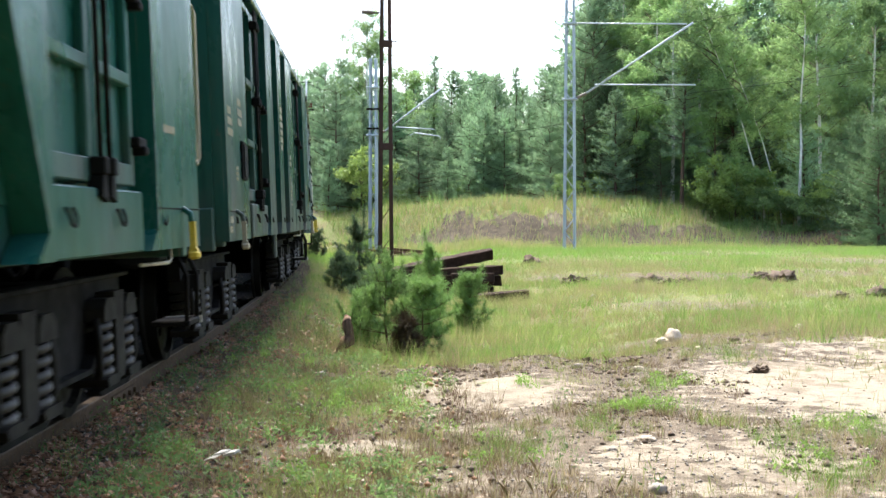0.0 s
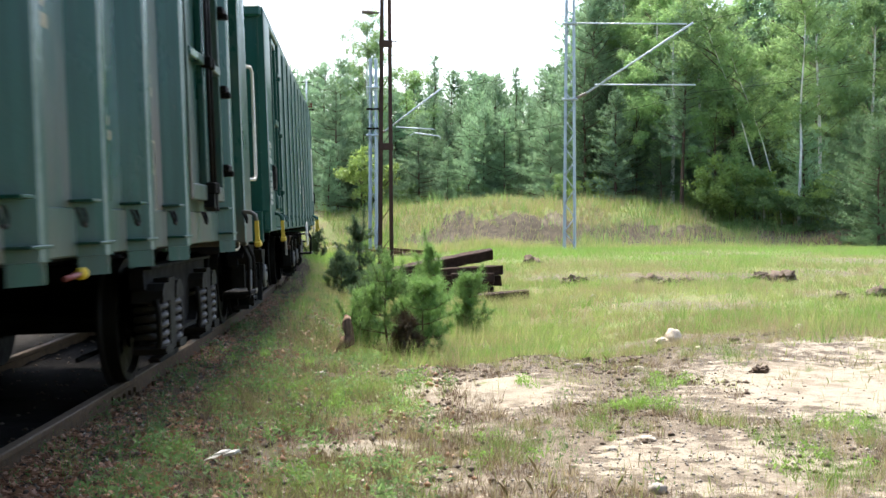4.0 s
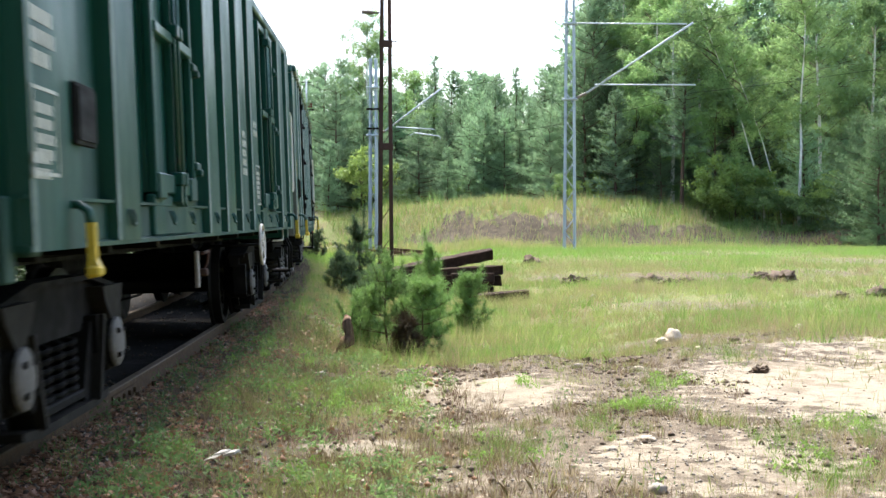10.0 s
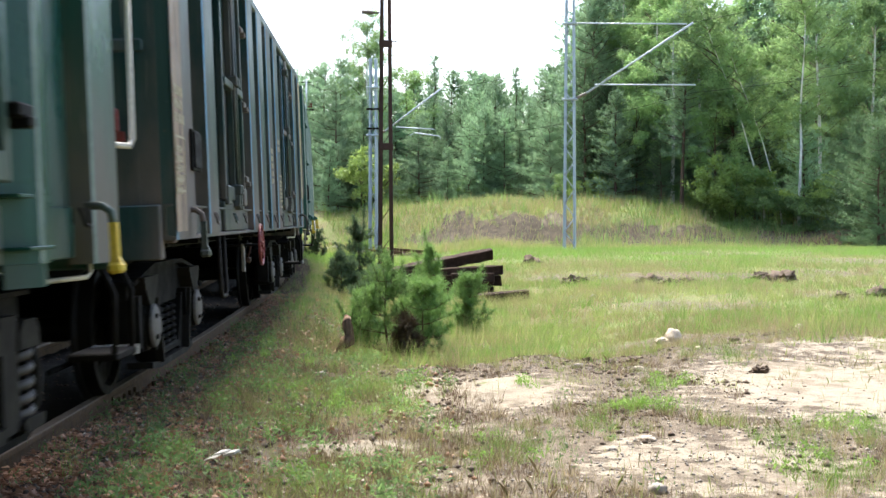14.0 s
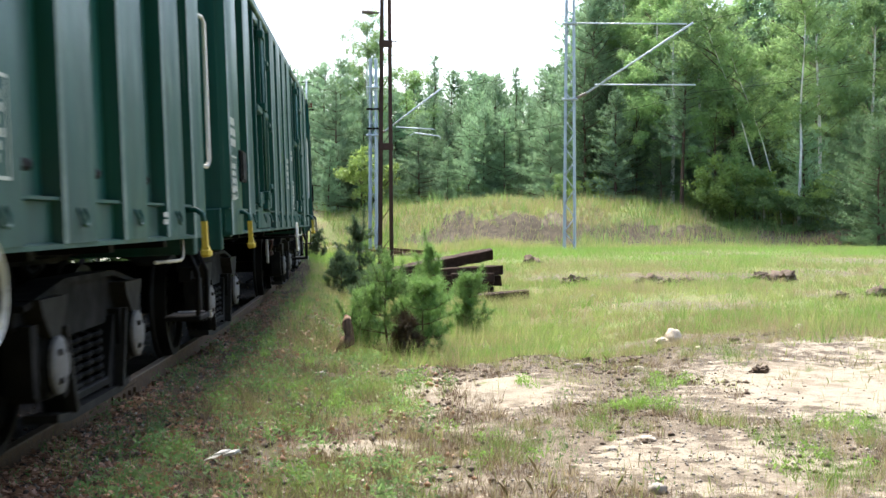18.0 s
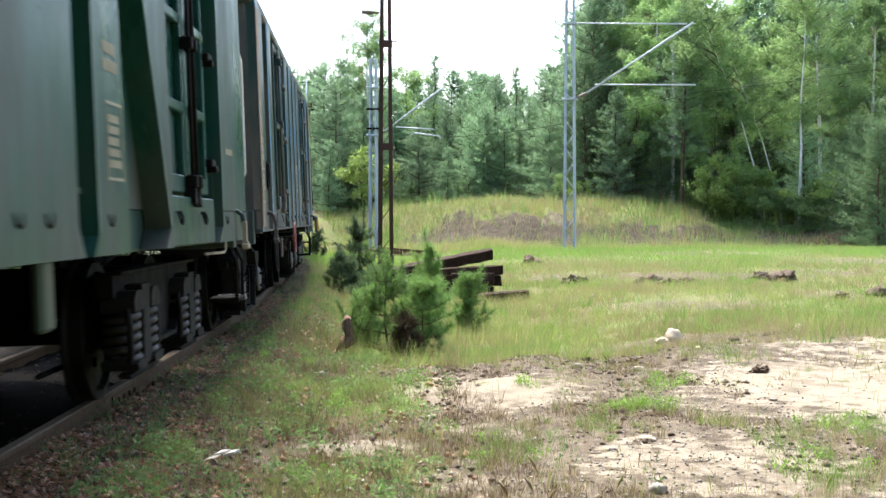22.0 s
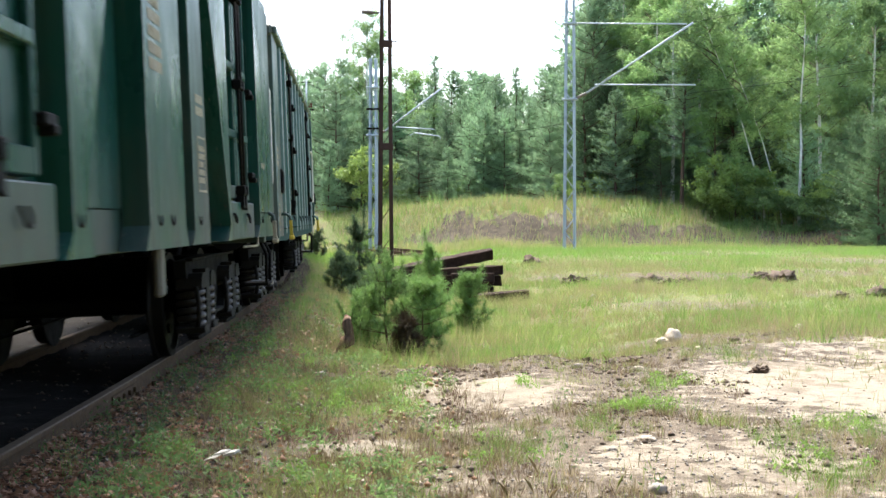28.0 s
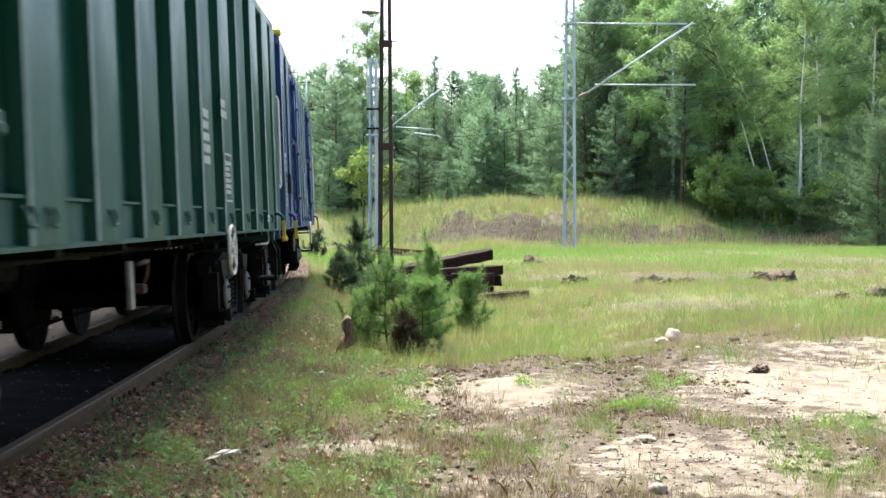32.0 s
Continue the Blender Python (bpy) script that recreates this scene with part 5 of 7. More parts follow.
x2, x1 = at_view(1008, 50), at_view(661, 59)
mast_b = lattice_mast("catenary_mast", x2, 50, 10.4, 0.5, 0.3, 0.72, -12, "galv", "galvanised lattice catenary mast with a slanting tubular cantilever")
cantilever(mast_b, 5.95, 4.75, 2.85, 1.0)
mast_a = lattice_mast("catenary_mast", x1, 59, 9.0, 0.42, 0.3, 0.8, -12, "galv", "galvanised lattice catenary mast standing at the grassy bank")
cantilever(mast_a, 5.45, 3.25, 2.1, 0.8, False)
part("switch_box", box(B(), 0.08, 0.32, -0.2, -0.02, 0.35, 1.05, 0.02), "galv", mast_a, "pale grey switch box")
for z in (5.7, 6.6):
    part("clamp", box(B(), -0.28, 0.28, -0.2, 0.2, z, z + 0.08, 0.01), "iron", mast_a)
xr = at_view(683, 31)
old = lattice_mast("rusty_mast", xr, 31, 8.4, 0.39, 0.16, 0.62, 0, "rust", "rust-brown riveted lattice mast behind the sleeper pile", channel=0.095, lace=0, plates=(3.27, 5.77))
for z in (0.15, 0.75, 1.5, 2.2, 3.3, 4.1, 4.7):
    k = 1 - 0.38 * z / 8.4
    part("lace_bar", tube(B(), [(-0.16 * k, -0.04, z), (0.16 * k, -0.04, z + 0.42)], 0.011, 4), "rust", old)
arm = part("insulator_arm", tube(B(), [(-0.15, 0, 6.6), (-0.32, 0, 6.6)], 0.02, 6), "rust", old)
insulator(old, (-0.30, 0, 6.6), (-0.58, 0, 6.62))
part("signal_bracket", tube(tube(B(), [(0.14, 0, 5.9), (0.28, 0, 5.9)], 0.012, 5), [(0.25, 0, 5.9), (0.25, 0, 5.78)], 0.012, 5), "rust", old)
part("earth_wire", tube(B(), [(-0.14, -0.1, 5.2), (-0.05, -0.1, 4.9), (-0.16, -0.1, 4.6), (-0.2, -0.1, 0.2)], 0.006, 4), "iron", old)


def wire(points, r, label, material="iron"):
    path = []
    for a, b in zip(points, points[1:]):
        a, b = Vector(a), Vector(b)
        for k in range(16):
            q = a.lerp(b, k / 16)
            q.z -= 0.35 * 4 * (k / 16) * (1 - k / 16)
            path.append(q)
    path.append(Vector(points[-1]))
    ob = new("overhead_wire", mesh("overhead_wire", tube(B(), path, r, 5), material))
    return tagged(ob, label, "wire")


tip_a, tip_b = mast_a.matrix_basis @ Vector((3.2, 0, 5.3)), mast_b.matrix_basis @ Vector((4.7, 0, 6.1))
on = tip_b + (tip_b - tip_a) * 1.6
wire([tip_a, tip_b, (on.x, on.y, on.z)], 0.008, "thin dark overhead contact wire between the masts")
up_a, up_b = mast_a.matrix_basis @ Vector((3.2, 0, 7.5)), mast_b.matrix_basis @ Vector((4.7, 0, 8.8))
wire([up_a, up_b, up_b + (up_b - up_a) * 1.6], 0.008, "thin dark overhead carrier wire between the masts")

# far signal post beside the bend
sx, sy = at_view(543, 86), 86
sig = tagged(new("signal_post"), "slim grey signal post with a red lamp head", "signal")
sig.matrix_basis = pose(sx, sy, ground_at(sx, sy))
hz = 1.2 + (388 - 140) / 2246.5 * 86 - ground_at(sx, sy)
part("pole", tube(B(), [(0, 0, -0.3), (0, 0, hz)], 0.06, 8), "galv", sig)
part("cross_arm", tube(B(), [(-0.35, 0, hz - 0.25), (0.3, 0, hz - 0.25)], 0.035, 6), "iron", sig)
part("lamp_head", box(B(), 0.12, 0.4, -0.12, 0.12, hz - 1.95, hz - 1.55, 0.03), "red", sig, "dull red lamp head")
part("platform", box(B(), -0.1, 0.6, -0.25, 0.25, hz - 2.15, hz - 2.08), "iron", sig)

# the overgrown siding beyond
siding = tagged(new("siding_track"), "rusty overgrown siding track at the foot of the bank", "railway track", kind="structure")
pa, pb = Vector((at_view(742, 52.5), 52.5, -0.30)), Vector((at_view(520, 78), 78, -0.27))
dirv = (pb - pa).normalized()
sm = Matrix.Translation(pa) @ Matrix.Rotation(math.atan2(dirv.y, dirv.x), 4, "Z")
long = (pb - pa).length
for c in (-0.75, 0.75):
    prof = rail_outline(c)
    part("rail", prism(B(), [(a, b) for a, b in prof], "x", 0, long), "rail_side", siding, "rust-brown steel rail", at=sm @ pose(0, 0, 0.17))
tie2 = mesh("sleeper", box(B(), -0.12, 0.12, -1.25, 1.25, -0.15, 0.0, 0.012), "tie")
for k in range(int(long / 0.7)):
    part("sleeper", tie2, "tie", siding, at=sm @ pose(0.3 + k * 0.7, 0, 0.0))
slab = mesh("slab", box(B(), -0.6, 0.6, -0.3, 0.3, -0.2, 0.12, 0.03), "concrete")
for px, d, turn in ((585, 61, 20), (652, 57.5, 5)):
    ob = tagged(new("concrete_slab", slab), "broken pale concrete slab beside the siding", "slab")
    ob.matrix_basis = pose(at_view(px, d), d, ground_at(at_view(px, d), d) + 0.06, 3, -4, turn)


# old sleepers in a heap
def old_sleeper(length, seed):
    r = random.Random(seed)
    bm = box(B(), -length / 2, length / 2, -0.13, 0.13, -0.095, 0.095)
    bmesh.ops.subdivide_edges(bm, edges=[e for e in bm.edges if abs(e.verts[0].co.x - e.verts[1].co.x) > 1], cuts=9)
    for v in bm.verts:
        v.co += Vector((r.uniform(-0.02, 0.02), r.uniform(-0.012, 0.012), r.uniform(-0.014, 0.014)))
    bmesh.ops.bevel(bm, geom=[e for e in bm.edges if len(e.link_faces) == 2 and e.calc_face_angle(0) > 1.0], offset=0.012, segments=1, affect="EDGES")
    me = mesh("old_sleeper", bm, "tie")
    return me


def lay(px, py, d, length, tilt, yaw, seed, roll=0):
    ob = tagged(new("old_sleeper", old_sleeper(length, seed)), "tarred dark brown old wooden sleeper in a heap", "sleeper", "heap of old sleepers")
    ob.matrix_basis = pose(at_view(px, d), d, 1.201 + (388.2 - py) / 2246.5 * d, roll, 0, 0) @ pose(0, 0, 0, 0, -tilt, yaw)
    return ob


lay(757, 471, 25.0, 2.6, 9.5, 8, 1, 12)
lay(777, 484, 24.8, 2.5, 3.2, -4, 2)
lay(760, 486, 25.15, 2.6, 3.0, 2, 7)
lay(770, 501, 24.85, 2.6, 2.0, 3, 3)
lay(745, 503, 25.2, 2.6, 2.0, -2, 4)
lay(740, 518, 25.2, 2.6, 0.8, -2, 5)
lay(760, 518, 24.8, 2.5, 0.8, 4, 6)
lay(752, 534, 25.0, 2.6, 0.4, 2, 12)
lay(735, 534, 25.3, 2.6, 0.4, 2, 13)
lay(890, 526, 24.0, 1.0, 5.0, 5, 8)
lay(800, 496, 24.7, 1.6, 1.0, -3, 21)
lay(836, 492, 24.6, 0.8, 2.0, 6, 22)
ring_r = random.Random(3)
stub = tube(B(), [(0.015 * k * ring_r.uniform(-1, 1), 0.012 * k * ring_r.uniform(-1, 1), -0.1 + 0.055 * k) for k in range(9)], [0.10, 0.085, 0.07, 0.085, 0.06, 0.075, 0.055, 0.06, 0.03], 14)
for v in stub.verts:
    v.co += 0.055 * Vector((noise.noise(v.co * 14), noise.noise(v.co * 14 + Vector((5, 0, 0))), 0.8 * noise.noise(v.co * 11 + Vector((0, 9, 0)))))
stump = tagged(new("tree_stump", mesh("tree_stump", stub, "rotten")), "rotten red-brown tree stump in the weeds", "stump")
stump.matrix_basis = pose(at_view(609, 14.0), 14.0, ground_at(at_view(609, 14.0), 14.0) + 0.01) @ Matrix.Diagonal((0.85, 0.85, 1.35, 1))


def rock(size, seed, material, squash=0.6, rough=0.35):
    bm = B()
    bmesh.ops.create_icosphere(bm, subdivisions=3, radius=1)
    for v in bm.verts:
        k = 1 + rough * noise.noise(v.co * 1.3 + Vector((seed * 7.3, 0, 0))) + 0.16 * noise.noise(v.co * 3.5 + Vector((0, seed * 3.1, 0)))
        v.co = Vector((v.co.x * size * k, v.co.y * size * 0.8 * k, v.co.z * size * squash * k))
    for f in bm.faces:
        f.smooth = seed % 2 == 0
    return mesh("stone", bm, material)


def set_rock(name, px, py, size, seed, material, label, squash=0.6, sink=0.25, category="stone", heap=False):
    d = 10.0
    for _ in range(12):
        z = ground_at(at_view(px, d), d)
        d = (1.201 - z) * 2246.5 / (py - 388.2)
    me = rock(size, seed, material, squash)
    if heap:
        # a crumbling, uneven outline
        bm = B()
        bm.from_mesh(me)
        for v in bm.verts:
            v.co *= 0.8 + 0.7 * noise.noise(v.co / size * 4.5 + Vector((seed, 0, 0)))
        bm.to_mesh(me)
        bm.free()
    ob = tagged(new(name, me), label, category)
    ob.matrix_basis = pose(at_view(px, d), d, ground_at(at_view(px, d), d) + size * squash * (1 - 2 * sink) * 0.5, 0, 0, seed * 47)
    return ob


set_rock("boulder", 1192, 604, 0.13, 2, "stone_pale", "pale cream rounded boulder in the grass", 0.95)
set_rock("stone", 1172, 607, 0.10, 5, "stone_pale", "pale cream stone beside the boulder", 0.5)
for i, (px, py, s) in enumerate(((1150, 782, 0.05), (1025, 650, 0.05), (855, 712, 0.02), (590, 830, 0.03), (1085, 800, 0.03), (915, 745, 0.02), (1415, 580, 0.06), (550, 605, 0.06), (568, 665, 0.05), (1235, 618, 0.03),
                                  (1050, 530, 0.07), (1370, 710, 0.03), (1130, 655, 0.05), (820, 752, 0.015), (660, 735, 0.025), (1258, 645, 0.03), (1545, 740, 0.035), (1165, 872, 0.06))):
    set_rock("stone", px, py, s, i + 11, "stone_grey" if i % 3 else "stone_pale", "small weathered stone on the sand")
for i, (px, py, s) in enumerate(((1015, 503, 0.33), (1000, 505, 0.2), (1035, 500, 0.18), (1150, 503, 0.42), (1185, 507, 0.35), (1215, 502, 0.3), (1130, 506, 0.25), (1385, 497, 0.5), (1345, 500, 0.3), (1555, 525, 0.35), (1490, 530, 0.25), (940, 462, 0.5), (1345, 660, 0.12), (1300, 605, 0.1), (1080, 645, 0.09), (1120, 642, 0.1), (1040, 640, 0.08))):
    set_rock("earth_clod", px, py, s * 0.8, i + 41, "soil", "dark crumbling clod of dug-up earth in the grass", 0.5, 0.12, category="earth clod", heap=True)
litter = B()
for k, (dx, dz) in enumerate(((0, 0.02), (0.07, 0.035), (0.13, 0.02))):
    prism(litter, [(dx, 0.0), (dx + 0.07, 0.01), (dx + 0.08, 0.05), (dx + 0.01, 0.06)], "z", dz, dz + 0.004 + 0.004 * k)
lt = tagged(new("plastic_scrap", mesh("plastic_scrap", litter, "white")), "crumpled white scrap of plastic in the grass", "litter")
lx = at_view(362, 6.75)
lt.matrix_basis = pose(lx, 6.75, ground_at(lx, 6.75) + 0.02, 12, -14, -28)


# ---- plants ----
def fast_mesh(name, co, sizes, idx, material):
    """Mesh from arrays: points, corners per face, corner indices."""
    me = bpy.data.meshes.new(name)
    me.vertices.add(len(co))
    me.vertices.foreach_set("co", np.asarray(co, np.float32).ravel())
    me.loops.add(len(idx))
    me.loops.foreach_set("vertex_index", np.asarray(idx, np.int32).ravel())
    me.polygons.add(len(sizes))
    starts = np.concatenate(([0], np.cumsum(sizes)[:-1]))
    me.polygons.foreach_set("loop_start", starts.astype(np.int32))
    me.update(calc_edges=True)
    me.materials.append(M[material])
    return me


def leaves(name, centres, spread_r, per, size, aspect, material, rng, flat=0.5, tall=0.7):
    """Small pointed leaves scattered round clump centres."""
    c = np.repeat(np.asarray(centres, float), per, axis=0)
    rr = np.repeat(np.asarray(spread_r, float), per)
    n = len(c)
    d = rng.normal(size=(n, 3))
    d /= np.linalg.norm(d, axis=1)[:, None]
    p = c + d * (rr * rng.uniform(0.2, 1.0, n) ** 0.6)[:, None] * np.array([1, 1, tall])
    a = rng.normal(size=(n, 3))
    a[:, 2] *= flat
    a /= np.linalg.norm(a, axis=1)[:, None]
    b = np.cross(a, rng.normal(size=(n, 3)))
    b /= np.linalg.norm(b, axis=1)[:, None] + 1e-9
    s = size * rng.uniform(0.55, 1.35, n)[:, None]
    co = np.stack((p - a * s, p + b * s * aspect * 1.5, p + a * s), axis=1).reshape(-1, 3)
    return fast_mesh(name, co, np.full(n, 3), np.arange(3 * n), material)


def trunk_mesh(h, r, bark, rng, lean=0.0, limbs=(), top=0.98):
    bm = B()
    k = 9
    wob = rng.uniform(-1, 1, (k + 1, 2)).cumsum(axis=0) * 0.012 * h
    path = [(wob[i, 0] * i / k + lean * h * (i / k) ** 1.4, wob[i, 1] * i / k, h * top * i / k - 0.25) for i in range(k + 1)]
    tube(bm, path, [r * (1.25 if i == 0 else 1) * (1 - 0.9 * i / k) for i in range(k + 1)], 9)
    for a, b, c, rad in limbs:
        tube(bm, [a, b, c], [rad, rad * 0.6, rad * 0.2], 5)
    return bm, path


def along(path, f):
    i = min(len(path) - 2, int(f * (len(path) - 1)))
    return Vector(path[i]).lerp(Vector(path[i + 1]), f * (len(path) - 1) - i)


def conifer(h, seed, width, low, density=1.0, material="needle", point=1.0, leaf=0.1, bark="bark_pine", rad=None):
    """A pine or spruce: whorls of rising limbs set with needled shoots, ragged outline."""
    rng = np.random.default_rng(seed)
    bm, path = trunk_mesh(h, rad or 0.012 * h, bark, rng)
    start, way = [], []
    n = int(h * 2.4)
    for i in range(n):
        f = low + (0.985 - low) * (i / n) ** 0.95
        base = along(path, f)
        reach = width * (1 - f) ** point * rng.uniform(0.7, 1.15) + 0.22
        if f < low + 0.1:
            reach *= 0.8
        for k in range(int(rng.integers(5, 8))):
            a = rng.uniform(0, 2 * math.pi)
            rr = reach * rng.uniform(0.5, 1.15)
            rise = rng.uniform(-0.12, 0.25) + 0.55 * f
            tip = base + Vector((math.cos(a) * rr, math.sin(a) * rr, rr * rise))
            if k < 3:
                tube(bm, [base, base.lerp(tip, 0.5) - Vector((0, 0, 0.05 * rr)), tip], [0.012 + 0.01 * rr, 0.01 + 0.006 * rr, 0.005], 4, False)
            for g in np.linspace(0.12, 1.0, max(3, int(rr * 9.5 * density))):
                q = base.lerp(tip, float(g))
                d = (tip - base).normalized() * 0.5 + Vector((rng.normal() * 0.55, rng.normal() * 0.55, 0.45 + 0.3 * rng.normal()))
                start.append((q.x + rng.normal() * 0.06, q.y + rng.normal() * 0.06, q.z + rng.normal() * 0.06))
                way.append(d.normalized() * rng.uniform(0.22, 0.42))
    start.append(tuple(along(path, 0.97)))
    way.append(Vector((0, 0, 0.5)))
    per = 26
    p, w = np.repeat(np.array(start), per, axis=0), np.repeat(np.array(way), per, axis=0)
    m = len(p)
    p = p + w * rng.random(m)[:, None]
    d = rng.normal(size=(m, 3))
    d = d / np.linalg.norm(d, axis=1)[:, None] * 0.9 + w * 2.2
    d /= np.linalg.norm(d, axis=1)[:, None]
    side = np.cross(d, rng.normal(size=(m, 3)))
    side /= np.linalg.norm(side, axis=1)[:, None] + 1e-9
    size = (leaf * rng.uniform(0.6, 1.5, m))[:, None]
    co = np.stack((p - side * size * 0.16, p + side * size * 0.16, p + d * size), axis=1).reshape(-1, 3)
    return mesh("trunk", bm, bark), fast_mesh("crown", co, np.full(m, 3), np.arange(3 * m), material)


def broadleaf(h, seed, width, low, density=1.5, material="leaf_birch", bark="bark_birch", leaf=0.1, lean=0.0, droop=0.3, rad=None):
    """A birch or shrub: rising limbs with hanging leaf clumps and gaps."""
    rng = np.random.default_rng(seed)
    bm, path = trunk_mesh(h, rad or 0.009 * h, bark, rng, lean)
    own = len(bm.faces)
    centres, radii = [], []
    for i in range(int(h * 2.9)):
        f = low + (0.97 - low) * rng.random() ** 0.9
        base = along(path, f)
        reach = width * math.sin(math.pi * min(1, (f - low) / (1 - low) * 0.85 + 0.14)) * rng.uniform(0.5, 1.2) + 0.2
        a = rng.uniform(0, 2 * math.pi)
        tip = base + Vector((math.cos(a) * reach, math.sin(a) * reach, reach * rng.uniform(0.1, 0.7)))
        mid = base.lerp(tip, 0.55) + Vector((0, 0, 0.12 * reach))
        tube(bm, [base, mid, tip], [0.01 + 0.006 * reach, 0.008 + 0.003 * reach, 0.004], 4, False)
        for g in np.linspace(0.4, 1.0, max(2, int(reach * 2.4))):
            q = base.lerp(tip, float(g))
            for _ in range(2):
                centres.append((q.x + rng.normal() * 0.22, q.y + rng.normal() * 0.22, q.z - droop * rng.random() * reach * 0.5))
                radii.append(rng.uniform(0.2, 0.48))
    crown = leaves("crown", centres, radii, max(3, int(40 * density)), leaf * 0.8, 0.6, material, rng, 0.8, 1.15)
    bm.faces.ensure_lookup_table()
    for f in bm.faces[own:]:
        f.material_index = 1
    me = mesh("trunk", bm, bark)
    me.materials.append(M["bark_pine"])
    return me, crown


def plant(name, meshes, label, category, group=""):
    ob = tagged(new(name), label, category, group)
    for n, me in zip(("trunk", "crown"), meshes):
        part(n, me, "", ob)
    ob.hide_render = False
    return ob


KINDS = {
    "pine_a": ("pine_tree", conifer(10.5, 1, 3.4, 0.03, point=0.8), "bushy dark green pine with low branches", "pine tree"),
    "birch_d": ("birch_tree", broadleaf(15.0, 12, 1.9, 0.42, 1.3, leaf=0.085, rad=0.10), "birch with a bare white trunk at the wood's edge", "birch tree"),
    "pine_b": ("pine_tree", conifer(9.0, 2, 3.5, 0.03, point=0.75), "broad blue-green young pine", "pine tree"),
    "pine_c": ("pine_tree", conifer(11.5, 3, 3.2, 0.05, point=0.8), "dark green pine with a ragged crown", "pine tree"),
    "pine_tall": ("pine_tree", conifer(17.0, 4, 2.7, 0.25, 0.8, point=0.55, rad=0.15), "tall pine with a reddish trunk", "pine tree"),
    "spruce": ("spruce_tree", conifer(12.0, 5, 1.6, 0.03, point=1.1), "slim pointed dark spruce", "spruce tree"),
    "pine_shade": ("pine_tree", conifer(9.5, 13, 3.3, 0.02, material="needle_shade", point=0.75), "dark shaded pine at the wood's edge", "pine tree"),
    "birch_a": ("birch_tree", broadleaf(15.5, 6, 2.7, 0.3, 1.9, leaf=0.085), "birch with a white trunk and light green leaves", "birch tree"),
    "birch_b": ("birch_tree", broadleaf(13.0, 7, 2.2, 0.45, 1.2, lean=-0.3, rad=0.06), "leaning slender birch with a pale trunk", "birch tree"),
    "birch_c": ("birch_tree", broadleaf(17.0, 8, 3.0, 0.25, 1.9, leaf=0.085), "tall full birch with light green leaves", "birch tree"),
    "oak": ("leafy_tree", broadleaf(11.0, 9, 3.0, 0.12, 2.0, "leaf_birch", "bark_pine", 0.085), "leafy green tree at the wood's edge", "tree"),
    "shrub": ("shrub", broadleaf(4.2, 10, 1.8, 0.05, 1.5, "leaf_bush", "bark_pine", 0.12, droop=0.1), "yellow-green leafy shrub at the wood edge", "shrub"),
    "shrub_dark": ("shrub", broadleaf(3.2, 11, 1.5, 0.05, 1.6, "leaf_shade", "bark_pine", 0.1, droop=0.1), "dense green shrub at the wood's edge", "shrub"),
}
KINDS["far_pine_a"] = ("pine_tree", conifer(10.5, 31, 3.3, 0.03, 0.55, leaf=0.16, point=0.75), "dense dark green pine deep in the wood", "pine tree")
KINDS["far_pine_b"] = ("pine_tree", conifer(12.0, 32, 3.2, 0.05, 0.55, leaf=0.16, point=0.75), "tall dark pine deep in the wood", "pine tree")
KINDS["far_birch"] = ("birch_tree", broadleaf(16.0, 33, 3.0, 0.2, 0.55, leaf=0.17), "light green birch deep in the wood", "birch tree")
made = {}


def tree(kind, x, y, k=1.0, turn=0.0):
    name, meshes, label, cat = KINDS[kind]
    m = pose(x, y, ground_at(x, y) - 0.05, 0, 0, turn) @ Matrix.Scale(k, 4)
    if kind not in made:
        made[kind] = plant(name, meshes, label, cat, "trees of the wood")
        made[kind].matrix_basis = m
        return made[kind]
    made[kind].scale = (1, 1, 1)
    return copy_thing(made[kind], m)


HEIGHTS = {"pine_a": 10.5, "pine_b": 9.0, "pine_c": 11.5, "pine_tall": 17.0, "spruce": 12.0, "pine_shade": 9.5, "birch_a": 15.5, "birch_d": 15.0, "birch_b": 13.0, "birch_c": 17.0, "oak": 11.0, "shrub": 4.2, "shrub_dark": 3.2, "far_pine_a": 10.5, "far_pine_b": 12.0, "far_birch": 16.0}


def tree_to(kind, px, d, top, turn=0.0):
    """A tree at distance d whose tip stands at the given height of the view."""
    x = at_view(px, d)
    z = 1.201 + (388.2 - top) / 2246.5 * d
    return tree(kind, x, d, (z - ground_at(x, d)) / HEIGHTS[kind], turn)


